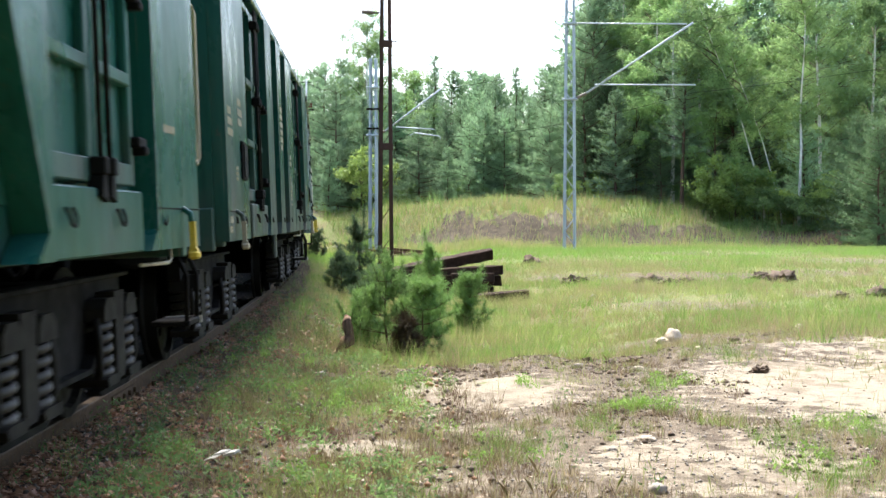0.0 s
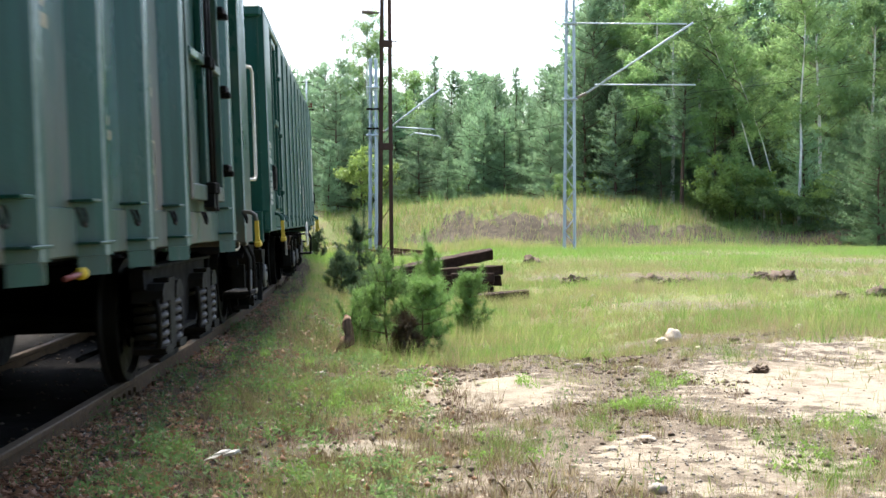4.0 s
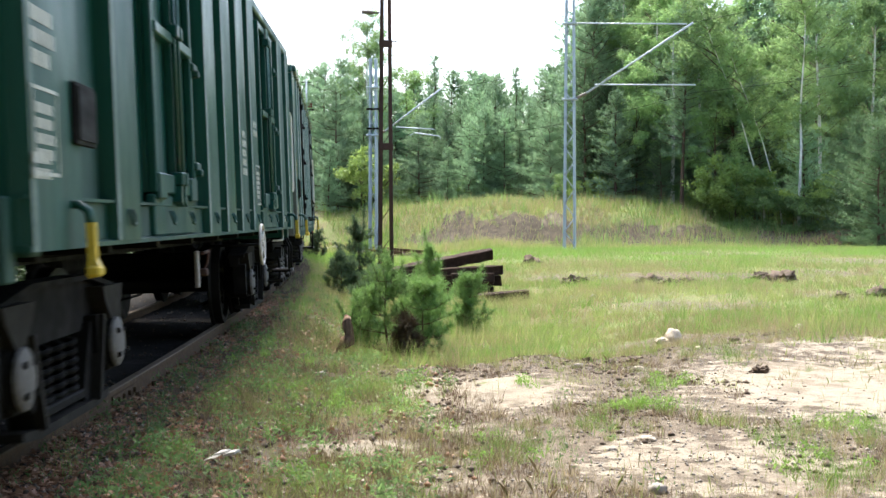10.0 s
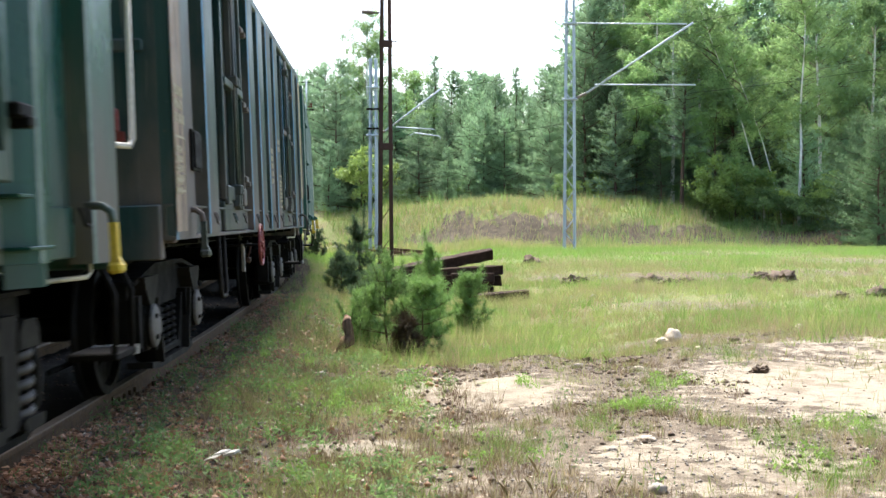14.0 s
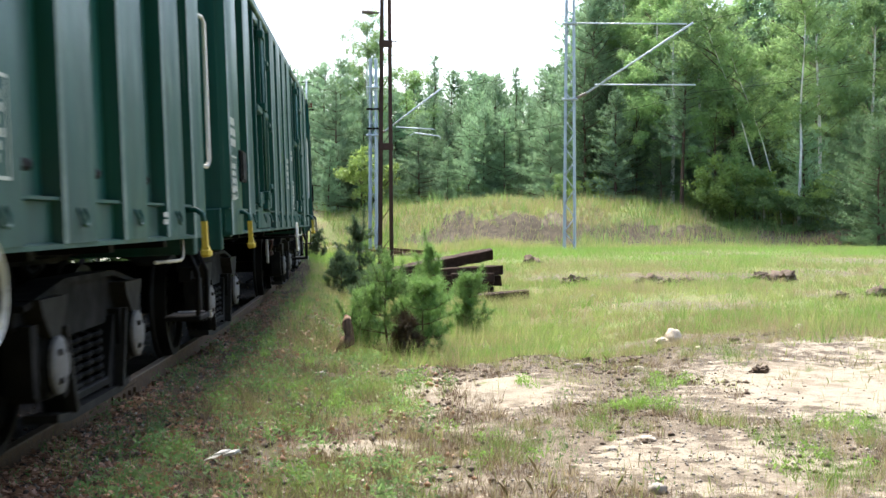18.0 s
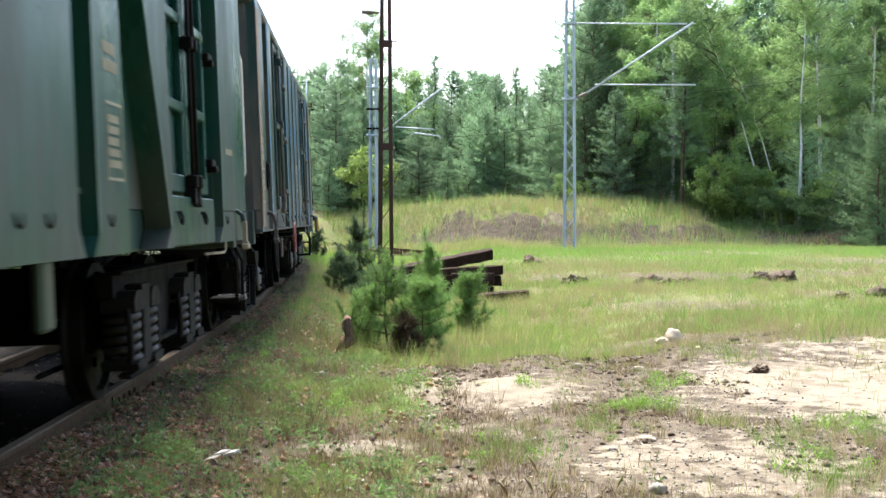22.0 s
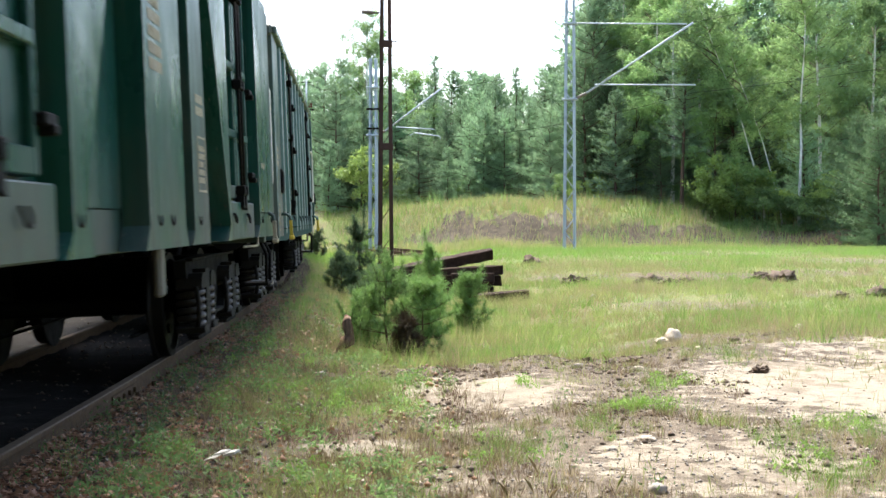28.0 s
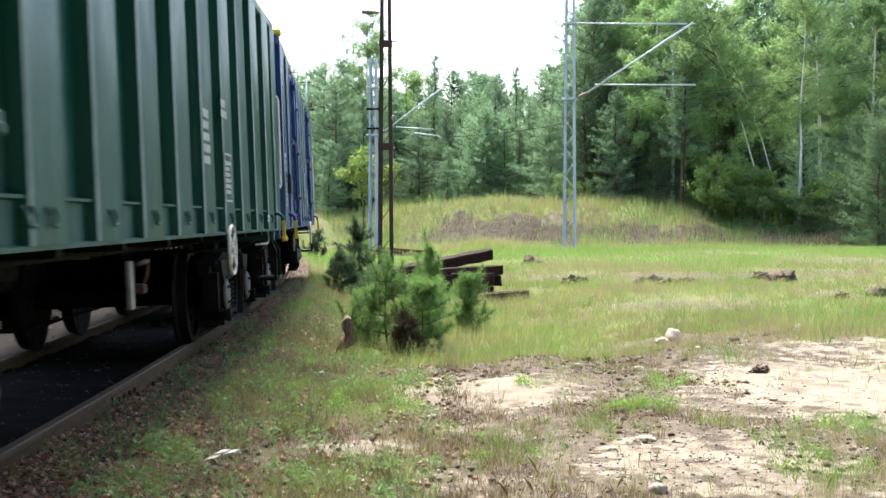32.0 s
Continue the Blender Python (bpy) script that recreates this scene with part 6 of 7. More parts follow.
first_scale = random.Random(5)
for kind, px, d, top in (
        ("pine_a", 572, 86, 150), ("pine_b", 598, 82, 190), ("pine_c", 606, 90, 128), ("birch_a", 650, 92, 84), ("shrub", 640, 79, 250), ("pine_b", 668, 84, 205),
        ("pine_a", 700, 88, 150), ("oak", 722, 93, 128), ("spruce", 770, 92, 98), ("pine_b", 742, 83, 195), ("pine_a", 790, 86, 175), ("pine_c", 815, 92, 165),
        ("pine_b", 830, 82, 200), ("pine_a", 850, 88, 150), ("pine_c", 876, 91, 122), ("pine_b", 893, 81, 190), ("spruce", 915, 89, 104), ("pine_a", 938, 83, 165),
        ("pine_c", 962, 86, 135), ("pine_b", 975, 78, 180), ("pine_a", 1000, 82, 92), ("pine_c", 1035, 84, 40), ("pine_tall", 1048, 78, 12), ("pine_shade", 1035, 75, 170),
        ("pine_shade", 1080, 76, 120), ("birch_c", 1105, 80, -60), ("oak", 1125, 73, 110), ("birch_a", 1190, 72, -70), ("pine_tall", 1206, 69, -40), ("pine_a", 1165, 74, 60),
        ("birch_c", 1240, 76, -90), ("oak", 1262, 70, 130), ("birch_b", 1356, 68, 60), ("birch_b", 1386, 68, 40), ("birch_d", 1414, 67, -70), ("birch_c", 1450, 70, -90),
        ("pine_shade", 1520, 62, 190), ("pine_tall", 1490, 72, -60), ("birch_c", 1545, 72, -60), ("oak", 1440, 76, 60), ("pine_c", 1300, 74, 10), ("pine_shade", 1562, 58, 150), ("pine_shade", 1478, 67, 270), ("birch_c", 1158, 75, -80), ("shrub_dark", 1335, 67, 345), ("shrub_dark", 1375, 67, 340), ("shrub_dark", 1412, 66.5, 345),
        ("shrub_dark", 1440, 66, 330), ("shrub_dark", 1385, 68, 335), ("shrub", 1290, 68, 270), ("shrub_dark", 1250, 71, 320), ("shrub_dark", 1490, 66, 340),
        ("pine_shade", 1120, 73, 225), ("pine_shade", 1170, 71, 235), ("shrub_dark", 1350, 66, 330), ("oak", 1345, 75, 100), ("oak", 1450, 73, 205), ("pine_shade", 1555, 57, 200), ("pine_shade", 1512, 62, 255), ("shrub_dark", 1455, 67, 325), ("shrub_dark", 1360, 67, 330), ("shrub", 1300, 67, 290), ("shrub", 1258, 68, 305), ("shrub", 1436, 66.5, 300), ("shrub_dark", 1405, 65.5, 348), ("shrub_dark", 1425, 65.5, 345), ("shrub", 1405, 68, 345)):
    tree_to(kind, px, d, top, 0 if kind == "birch_b" else first_scale.uniform(0, 360))
fill = random.Random(21)
kinds_left, kinds_right = ("far_pine_a", "far_pine_b", "far_pine_a"), ("far_pine_b", "far_birch", "far_birch", "far_pine_b")
for row, (d0, lo, hi) in enumerate(((96, 480, 1010), (106, 470, 1040), (82, 1060, 1700), (92, 1030, 1720))):
    px = lo
    while px < hi:
        d = d0 + fill.uniform(-3, 3)
        x = at_view(px, d)
        right = px > 1030
        kind = fill.choice(kinds_right if right else kinds_left)
        tall = fill.uniform(16, 19) if right else fill.uniform(7.2, 10.6) * (1 + 0.012 * (d - 90))
        tree(kind, x, d, tall / HEIGHTS[kind], fill.uniform(0, 360))
        px += fill.uniform(24, 40) * 88 / d
# undergrowth that closes the wood's edge
for i in range(46):
    px = 1000 + 14 * i + fill.uniform(-6, 6)
    d = fill.uniform(70, 84) if px < 1280 else fill.uniform(67, 80)
    tree(fill.choice(("shrub_dark", "shrub_dark", "far_pine_a", "shrub")), at_view(px, d), d, fill.uniform(0.3, 0.5) if i % 3 else fill.uniform(0.5, 0.8), fill.uniform(0, 360))
for i in range(22):
    d = fill.uniform(79, 90)
    tree(fill.choice(("far_pine_a", "far_pine_b", "shrub_dark")), at_view(560 + 21 * i, d), d, fill.uniform(0.4, 0.65), fill.uniform(0, 360))
# trees added out of view, left beyond the train, to take light from that side
for i in range(26):
    y = fill.uniform(95, 130)
    tree(fill.choice(kinds_left), fill.uniform(-60, -17), y, fill.uniform(0.9, 1.25), fill.uniform(0, 360))


# unseen wood added behind the camera to block light from that side
rng = np.random.default_rng(77)
cs, rs = [], []
while len(cs) < 2600:
    a, r = rng.uniform(math.radians(195), math.radians(345)), rng.uniform(9, 20)
    x, y, z = r * math.cos(a), r * math.sin(a), 21 * rng.random() ** 1.1
    if abs(lateral(x, y)[0]) > 4.5:
        cs.append((x, y, z))
        rs.append(rng.uniform(0.8, 1.8))
tagged(new("woodland", leaves("woodland", cs, rs, 14, 0.6, 0.55, "needle_dark", rng)), "unseen dark wood added behind the camera to block light", "woodland", kind="stuff")
# bushes added on the hidden far side, to keep the gaps under the wagons dark
cs, rs = [], []
for i in range(1300):
    s, lat = rng.uniform(-10, 70), -rng.uniform(2.5, 5.0)
    a = PSI + s / RAD
    x, y = CX + (RAD + lat) * math.cos(a), CY + (RAD + lat) * math.sin(a)
    cs.append((x, y, height(x, y) + rng.uniform(0.1, 0.9)))
    rs.append(rng.uniform(0.3, 0.6))
tagged(new("bushes", leaves("bushes", cs, rs, 34, 0.13, 0.5, "needle_dark", rng)), "dark bushes added beyond the train to darken the view under it", "bushes", kind="stuff")


# small pines in the grass
def seedling(h, width, seed, material, dense=1.0):
    """Young pine: open whorls of upturned shoots, long needles towards their ends, bare wood inside."""
    rng = np.random.default_rng(seed)
    bm = B()
    bend = rng.normal() * 0.06 * h
    tube(bm, [(0, 0, -0.05), (bend, 0.01, 0.5 * h), (0.5 * bend, 0, h)], [0.016 * h + 0.004, 0.011 * h, 0.003], 7)
    co = []
    shoots = [(Vector((bend * 0.8, 0, 0.72 * h)), Vector((0.5 * bend, 0, 1.04 * h)))]
    for i in range(5):
        f = 0.12 + 0.19 * i
        p0 = Vector((bend * min(1, 2 * f), 0, f * h))
        for k in range(int(rng.integers(4, 7))):
            a = rng.uniform(0, 2 * math.pi)
            r = width * (1.05 - f) ** 0.7 * rng.uniform(0.4, 1.1)
            p1 = p0 + Vector((math.cos(a) * r * 0.65, math.sin(a) * r * 0.65, r * 0.12))
            p2 = p0 + Vector((math.cos(a) * r, math.sin(a) * r, r * rng.uniform(0.35, 0.95)))
            tube(bm, [p0, p1, p2], [0.007, 0.005, 0.002], 4, False)
            shoots += [(p0.lerp(p1, 0.75), p2)]
            for _ in range(int(rng.integers(3, 6))):
                q = p1.lerp(p2, rng.uniform(-0.3, 0.7))
                e = q + Vector((rng.normal() * 0.1, rng.normal() * 0.1, 0.05 + abs(rng.normal()) * 0.13)) * h
                tube(bm, [q, e], [0.004, 0.002], 4, False)
                shoots.append((q.lerp(e, 0.25), e))
    for p, q in shoots:
        d = (q - p)
        for _ in range(max(10, int(d.length * 480 * dense))):
            b = p + d * rng.random() ** 0.7
            n = Vector(rng.normal(size=3)).normalized() + d.normalized() * 0.6
            n = n.normalized() * rng.uniform(0.06, 0.14)
            s = n.cross(Vector(rng.normal(size=3))).normalized() * 0.0029
            co += [b - s, b + s, b + n]
    n = len(co) // 3
    return mesh("stem", bm, "bark_pine"), fast_mesh("needles", co, np.full(n, 3), np.arange(3 * n), material)


for i, (px, d, h, wd, mat, label) in enumerate((
        (690, 14.6, 1.05, 0.62, "needle_young", "bushy bright green pine sapling in the grass"), (752, 14.3, 0.85, 0.5, "needle_young", "low bright green pine sapling in the grass"),
        (722, 14.0, 0.45, 0.2, "needle_dead", "withered dark brown pine sapling with dead needles"), (650, 15.4, 0.72, 0.36, "needle_young", "small bright green pine sapling"),
        (762, 19.5, 1.22, 0.34, "needle_young", "slim green pine sapling before the sleeper heap"), (838, 18.6, 0.80, 0.36, "needle_young", "small green pine sapling beside the sleeper heap"),
        (632, 25.0, 1.32, 0.40, "needle_blue", "dark blue-green pine sapling beside the heap"), (606, 24, 0.75, 0.45, "needle_blue", "low dark pine sapling"), (655, 23, 0.62, 0.5, "needle_blue", "spreading dark pine sapling"), (560, 44, 0.9, 0.5, "needle_blue", "far low pine sapling"))):
    st, nd = seedling(h, wd, 60 + i, mat, 1.2 if mat == "needle_dead" else 1.5 if d > 20 else 1.1)
    ob = tagged(new("pine_sapling"), label, "pine sapling", "young pines in the grass")
    x = at_view(px, d)
    ob.matrix_basis = pose(x, d, ground_at(x, d) - 0.04 * h)
    part("stem", st, "", ob)
    part("needles", nd, "", ob)

# ---- grass, weeds and gravel ----
GX, GY = np.array(xs), np.array(ys)
GZ = np.array([v[2] for v in gv]).reshape(len(ys), len(xs))
GS, GE = np.array(gs).reshape(GZ.shape), np.array(ge).reshape(GZ.shape)


def sample(grid, x, y):
    i, j = np.clip(np.searchsorted(GX, x) - 1, 0, len(GX) - 2), np.clip(np.searchsorted(GY, y) - 1, 0, len(GY) - 2)
    u, v = (x - GX[i]) / (GX[i + 1] - GX[i]), (y - GY[j]) / (GY[j + 1] - GY[j])
    return (grid[j, i] * (1 - u) + grid[j, i + 1] * u) * (1 - v) + (grid[j + 1, i] * (1 - u) + grid[j + 1, i + 1] * u) * v


def clumpy(x, y, scale, seed):
    """Cheap value noise, 0 to 1."""
    out, rng = 0, np.random.default_rng(seed)
    for k in range(3):
        t = rng.random((64, 64))
        a, b = (x * scale * 2 ** k) % 63, (y * scale * 2 ** k) % 63
        i, j = a.astype(int), b.astype(int)
        u, v = a - i, b - j
        u, v = u * u * (3 - 2 * u), v * v * (3 - 2 * v)
        out = out + 0.5 ** (k + 1) * ((t[i, j] * (1 - u) + t[i + 1, j] * u) * (1 - v) + (t[i, j + 1] * (1 - u) + t[i + 1, j + 1] * u) * v)
    return out / 0.875


def track_side(x, y):
    return np.hypot(x - CX, y - CY) - RAD


def turf(name, n, y0, y1, tall, wide, material, label, seed, keep, power=1.0, bend=0.5):
    """Grass blades in the seen wedge between two distances."""
    rng = np.random.default_rng(seed)
    y = (y0 ** power + (y1 ** power - y0 ** power) * rng.random(n)) ** (1 / power)
    x = rng.uniform(-0.40, 0.40, n) * y + rng.uniform(-0.4, 0.4, n)
    off = np.abs((x - pa.x) * dirv.y - (y - pa.y) * dirv.x)
    ok = (rng.random(n) < keep(x, y)) & (track_side(x, y) > 0.83) & ((off > 1.5) | (y < 50) | (rng.random(n) < 0.08))
    x, y = x[ok], y[ok]
    n = len(x)
    z = sample(GZ, x, y)
    h = tall * (0.35 + 1.1 * rng.random(n) ** 1.6) * (0.35 + 1.3 * clumpy(x, y, 0.7, seed + 1))
    a = rng.uniform(0, 2 * math.pi, n)
    w = wide * rng.uniform(0.6, 1.3, n)
    lean = bend * h * rng.uniform(0.1, 1.0, n)
    b = rng.uniform(0, 2 * math.pi, n)
    p = np.stack((x, y, z - 0.01), 1)
    s = np.stack((np.cos(a) * w, np.sin(a) * w, 0 * w), 1)
    mid = p + np.stack((np.cos(b) * lean * 0.3, np.sin(b) * lean * 0.3, h * 0.6), 1)
    tip = p + np.stack((np.cos(b) * lean, np.sin(b) * lean, h), 1)
    if y0 > 12:
        co, corners = np.stack((p - s, p + s, tip), 1).reshape(-1, 3), 3
    else:
        co, corners = np.stack((p - s, p + s, mid + s * 0.75, tip, mid - s * 0.75), 1).reshape(-1, 3), 5
    ob = new(name, fast_mesh(name, co, np.full(n, corners), np.arange(corners * n), material))
    return tagged(ob, label, "grass", kind="stuff")


def open_soil(x, y):
    return np.maximum(sample(GS, x, y) * 1.25, sample(GE, x, y))


def keep_green(x, y):
    c = clumpy(x, y, 0.8, 3)
    lat = track_side(x, y)
    k = np.clip((c - 0.36) * 4, 0.03, 1) * np.clip(1.02 - open_soil(x, y) * 1.2, 0.02, 1)
    verge = np.exp(-((lat - 1.05) / 0.16) ** 2) * 0.6 + np.clip((lat - 1.5) / 0.6, 0, 1)
    return k * np.clip(verge, 0.1, 1) * np.clip(0.1 + (lat - 1.7) * 0.4, 0.08, 1)


def keep_dry(x, y):
    c = clumpy(x, y, 1.3, 9)
    return np.clip((c - 0.38) * 4, 0.04, 0.9) * np.clip(1.1 - sample(GS, x, y) * 1.2 - 0.8 * sample(GE, x, y), 0.03, 1) * np.clip((track_side(x, y) - 1.0) / 0.8, 0.15, 1)


turf("grass", 150000, 6.0, 21, 0.085, 0.0019, "grass", "short green grass blades on sandy ground", 101, lambda x, y: keep_green(x, y) * np.clip((23 - y) / 6, 0, 1), 1.6)
turf("dry_grass", 130000, 6.0, 21, 0.085, 0.0018, "grass_dry", "dry yellow-brown grass wisps", 102, lambda x, y: keep_dry(x, y) * np.clip((23 - y) / 6, 0, 1), 1.6, 0.9)
turf("grass", 260000, 12.5, 54, 0.10, 0.0055, "grass", "mid-height yellow-green meadow grass", 103, lambda x, y: np.clip((y - 12.5) / 7, 0.1, 1) * np.clip((clumpy(x, y, 0.45, 4) - 0.34) * 5, 0.06, 1) * np.clip(1 - 0.9 * open_soil(x, y), 0.05, 1) * np.clip((track_side(x, y) - 0.95) / 0.35, 0.3, 1), 1.3, 0.9)
turf("dry_grass", 240000, 12.5, 54, 0.10, 0.005, "grass_dry", "dry straw-coloured meadow grass", 104, lambda x, y: np.clip((y - 12.5) / 7, 0.1, 1) * np.clip((48 - y) / 12, 0.2, 1) * np.clip((clumpy(x, y, 0.55, 5) - 0.36) * 4, 0.05, 0.9) * np.clip(1 - 0.8 * open_soil(x, y), 0.05, 1) * np.clip((track_side(x, y) - 0.95) / 0.35, 0.3, 1), 1.3, 0.9)
turf("weed_bunches", 9000, 60, 72, 0.6, 0.014, "weed", "green weed bunches on the bank", 115, lambda x, y: np.clip((clumpy(x, y, 0.9, 71) - 0.58) * 9, 0, 1), 1.0, 0.9)
turf("straw_bunches", 30000, 61, 74, 0.62, 0.013, "grass_dry", "straw-coloured grass bunches hanging over the bare slope", 116, lambda x, y: np.clip((clumpy(x, y, 0.55, 72) - 0.5) * 9, 0, 1) * np.clip((x + 4) / 2, 0, 1) * np.clip(1 - 0.95 * open_soil(x, y), 0.03, 1), 1.0, 1.1)
turf("weed_bunches", 26000, 60, 74, 0.66, 0.016, "leaf_shade", "dark olive weed bunches on the bank", 117, lambda x, y: np.clip((clumpy(x, y, 0.75, 73) - 0.56) * 10, 0, 1) * np.clip(1 - 0.85 * open_soil(x, y), 0.06, 1), 1.0, 0.9)
turf("weed_bunches", 26000, 60, 72, 0.7, 0.016, "weed", "bright green weeds at the end of the bank beside the line", 118, lambda x, y: np.clip((clumpy(x, y, 0.5, 74) - 0.36) * 7, 0, 1) * np.clip((-1.5 - x) / 2, 0, 1), 1.0, 0.9)
turf("grass", 150000, 54, 86, 0.34, 0.016, "grass", "tall grass on the bank", 105, lambda x, y: np.clip((clumpy(x, y, 0.3, 6) - 0.15) * 3, 0.2, 1) * np.clip(1 - 0.95 * open_soil(x, y), 0.03, 1), 1.0)
turf("dry_grass", 120000, 56, 86, 0.4, 0.013, "grass_dry", "dry tall grass on the bank", 106, lambda x, y: np.clip((clumpy(x, y, 0.3, 7) - 0.4) * 4, 0.05, 1) * np.clip(1 - 0.9 * open_soil(x, y), 0.05, 1), 1.0)
turf("grass", 20000, 64, 80, 0.75, 0.02, "weed", "tall green weeds on the crest of the bank", 107, lambda x, y: np.clip((clumpy(x, y, 0.5, 8) - 0.52 + 0.3 * np.clip(-x / 3, -0.3, 1) + 0.25 * np.clip((x - 7) / 3, 0, 1)) * 5, 0.0, 1) * np.clip(1 - open_soil(x, y), 0, 1), 1.0)


def tufts(name, n, per, tall, rad, wide, material, label, seed, keep, far=17):
    """Dense little tussocks of fine blades near the camera."""
    rng = np.random.default_rng(seed)
    y = (6.0 ** 1.5 + (far ** 1.5 - 6.0 ** 1.5) * rng.random(n)) ** (1 / 1.5)
    x = rng.uniform(-0.37, 0.37, n) * y
    ok = (rng.random(n) < keep(x, y)) & (track_side(x, y) > 0.86)
    x, y = x[ok], y[ok]
    size = rng.uniform(0.5, 1.35, len(x))
    cx, cy, sz = np.repeat(x, per), np.repeat(y, per), np.repeat(size, per)
    m = len(cx)
    a = rng.uniform(0, 2 * math.pi, m)
    r = rad * sz * rng.random(m) ** 0.7
    px, py = cx + np.cos(a) * r, cy + np.sin(a) * r
    p = np.stack((px, py, sample(GZ, px, py) - 0.004), 1)
    h = tall * sz * rng.uniform(0.4, 1.2, m)
    out = rng.uniform(0.1, 0.7, m) * h
    tip = p + np.stack((np.cos(a) * out + rng.normal(size=m) * 0.1 * h, np.sin(a) * out + rng.normal(size=m) * 0.1 * h, h), 1)
    b = rng.uniform(0, 2 * math.pi, m)
    s = np.stack((np.cos(b), np.sin(b), 0 * b), 1) * (wide * rng.uniform(0.6, 1.3, m))[:, None]
    co = np.stack((p - s, p + s, tip), 1).reshape(-1, 3)
    ob = new(name, fast_mesh(name, co, np.full(m, 3), np.arange(3 * m), material))
    return tagged(ob, label, "grass", kind="stuff")


tufts("grass_tufts", 3600, 36, 0.11, 0.07, 0.0021, "grass", "fresh green grass tussocks", 201, lambda x, y: np.clip((clumpy(x, y, 0.7, 31) - 0.34) * 3.5, 0.06, 1) * np.clip(1.05 - sample(GS, x, y) * 1.2 - 0.8 * sample(GE, x, y), 0.02, 1) * np.clip((track_side(x, y) - 1.0) / 0.5, 0.12, 1))
tufts("dry_tufts", 4200, 36, 0.085, 0.08, 0.0018, "tuft_brown", "reddish-brown withered grass tussocks", 202, lambda x, y: np.clip((clumpy(x, y, 0.9, 32) - 0.40) * 4, 0.04, 1) * np.clip(1.05 - sample(GS, x, y) * 1.2 - 0.5 * sample(GE, x, y), 0.02, 1) * np.clip((track_side(x, y) - 1.2) / 0.6, 0.1, 1) * np.clip((15.5 - y) / 4, 0.15, 1))
tufts("straw_tufts", 2600, 28, 0.12, 0.07, 0.0019, "grass_dry", "pale straw-coloured grass tussocks", 203, lambda x, y: np.clip((clumpy(x, y, 0.8, 33) - 0.42) * 4, 0.03, 1) * np.clip(1.05 - sample(GS, x, y) * 1.2 - 0.3 * sample(GE, x, y), 0.02, 1) * np.clip((track_side(x, y) - 1.2) / 0.6, 0.1, 1))
spots = [(at_view(px, d), d, r) for px, d, r in ((708, 14.2, 0.8), (655, 15.3, 0.6), (840, 18.4, 0.7), (790, 23.8, 1.5), (700, 24.0, 1.5), (880, 23.6, 0.8), (757, 19, 0.6))]


def near_spots(x, y):
    return np.clip(sum(np.exp(-((x - a) ** 2 + (y - b) ** 2) / r ** 2) for a, b, r in spots), 0, 1) * 0.9


tufts("tall_grass", 9000, 22, 0.26, 0.09, 0.0019, "grass", "tall grass round the saplings and the sleeper heap", 204, near_spots, 25)
tufts("tall_straw", 7000, 18, 0.28, 0.09, 0.0016, "grass_dry", "tall dry grass round the saplings and the sleeper heap", 205, near_spots, 25)
tufts("tall_grass", 700, 20, 0.2, 0.06, 0.0015, "weed", "tall fresh grass bunches on the verge", 206, lambda x, y: np.clip((clumpy(x, y, 0.8, 35) - 0.5) * 5, 0, 1) * np.clip((0.4 - x) / 1.0, 0, 1) * np.clip((track_side(x, y) - 1.1) / 0.5, 0.05, 1))
tufts("dark_weeds", 900, 26, 0.16, 0.08, 0.0022, "leaf_shade", "dark green leafy weeds on the verge", 208, lambda x, y: np.clip((clumpy(x, y, 1.1, 37) - 0.46) * 6, 0, 1) * np.clip((0.2 - x) / 1.0, 0, 1) * np.clip((track_side(x, y) - 1.0) / 0.5, 0.05, 1), 20)
turf("grass", 190000, 34, 60, 0.17, 0.007, "weed", "lush green grass before the bank", 108, lambda x, y: np.clip((clumpy(x, y, 0.25, 36) - 0.30) * 4, 0.05, 1) * np.clip((y - 34) / 9, 0, 1) * np.clip(1 - 0.8 * open_soil(x, y), 0.05, 1), 1.0, 0.8)
green_spots = [(at_view(px, 3190 / (py - 388.2)), 3190 / (py - 388.2), r) for px, py, r in ((1150, 735, 0.2), (1510, 775, 0.3), (1465, 850, 0.2), (1390, 800, 0.2), (900, 790, 0.3), (1060, 760, 0.12), (690, 690, 0.3), (1290, 640, 0.3), (560, 690, 0.4), (1180, 690, 0.2))]
tufts("tall_grass", 26000, 16, 0.15, 0.04, 0.0012, "weed", "fresh green grass bunches in the sand", 207, lambda x, y: 0.35 * np.clip(sum(np.exp(-((x - a) ** 2 + ((y - b) / 1.6) ** 2) / r ** 2) for a, b, r in green_spots), 0, 1))
for tuft_mat, tuft_name, tuft_label, tuft_seed in (("grass", "meadow_tufts", "knee-high yellow-green meadow tussocks", 221), ("grass_dry", "straw_tufts", "knee-high straw-coloured meadow tussocks", 222), ("weed", "meadow_tufts", "fresh green meadow tussocks", 223)):
    tufts(tuft_name, 9000, 13, 0.20, 0.10, 0.0048, tuft_mat, tuft_label, tuft_seed, lambda x, y, k=tuft_seed: np.clip((y - 12.0) / 2.0, 0, 1) * np.clip((clumpy(x, y, 0.6, k + 20) - 0.46) * 5, 0.03, 1) * np.clip(1.0 - 1.1 * open_soil(x, y), 0.0, 1) * np.clip((track_side(x, y) - 0.95) / 0.5, 0.1, 1), 36)
tufts("dark_weeds", 2600, 24, 0.22, 0.09, 0.0026, "leaf_shade", "tall dark green weeds against the rail", 231, lambda x, y: np.clip((clumpy(x, y, 0.9, 61) - 0.5) * 7, 0, 1) * np.exp(-((track_side(x, y) - 1.05) / 0.22) ** 2), 16)
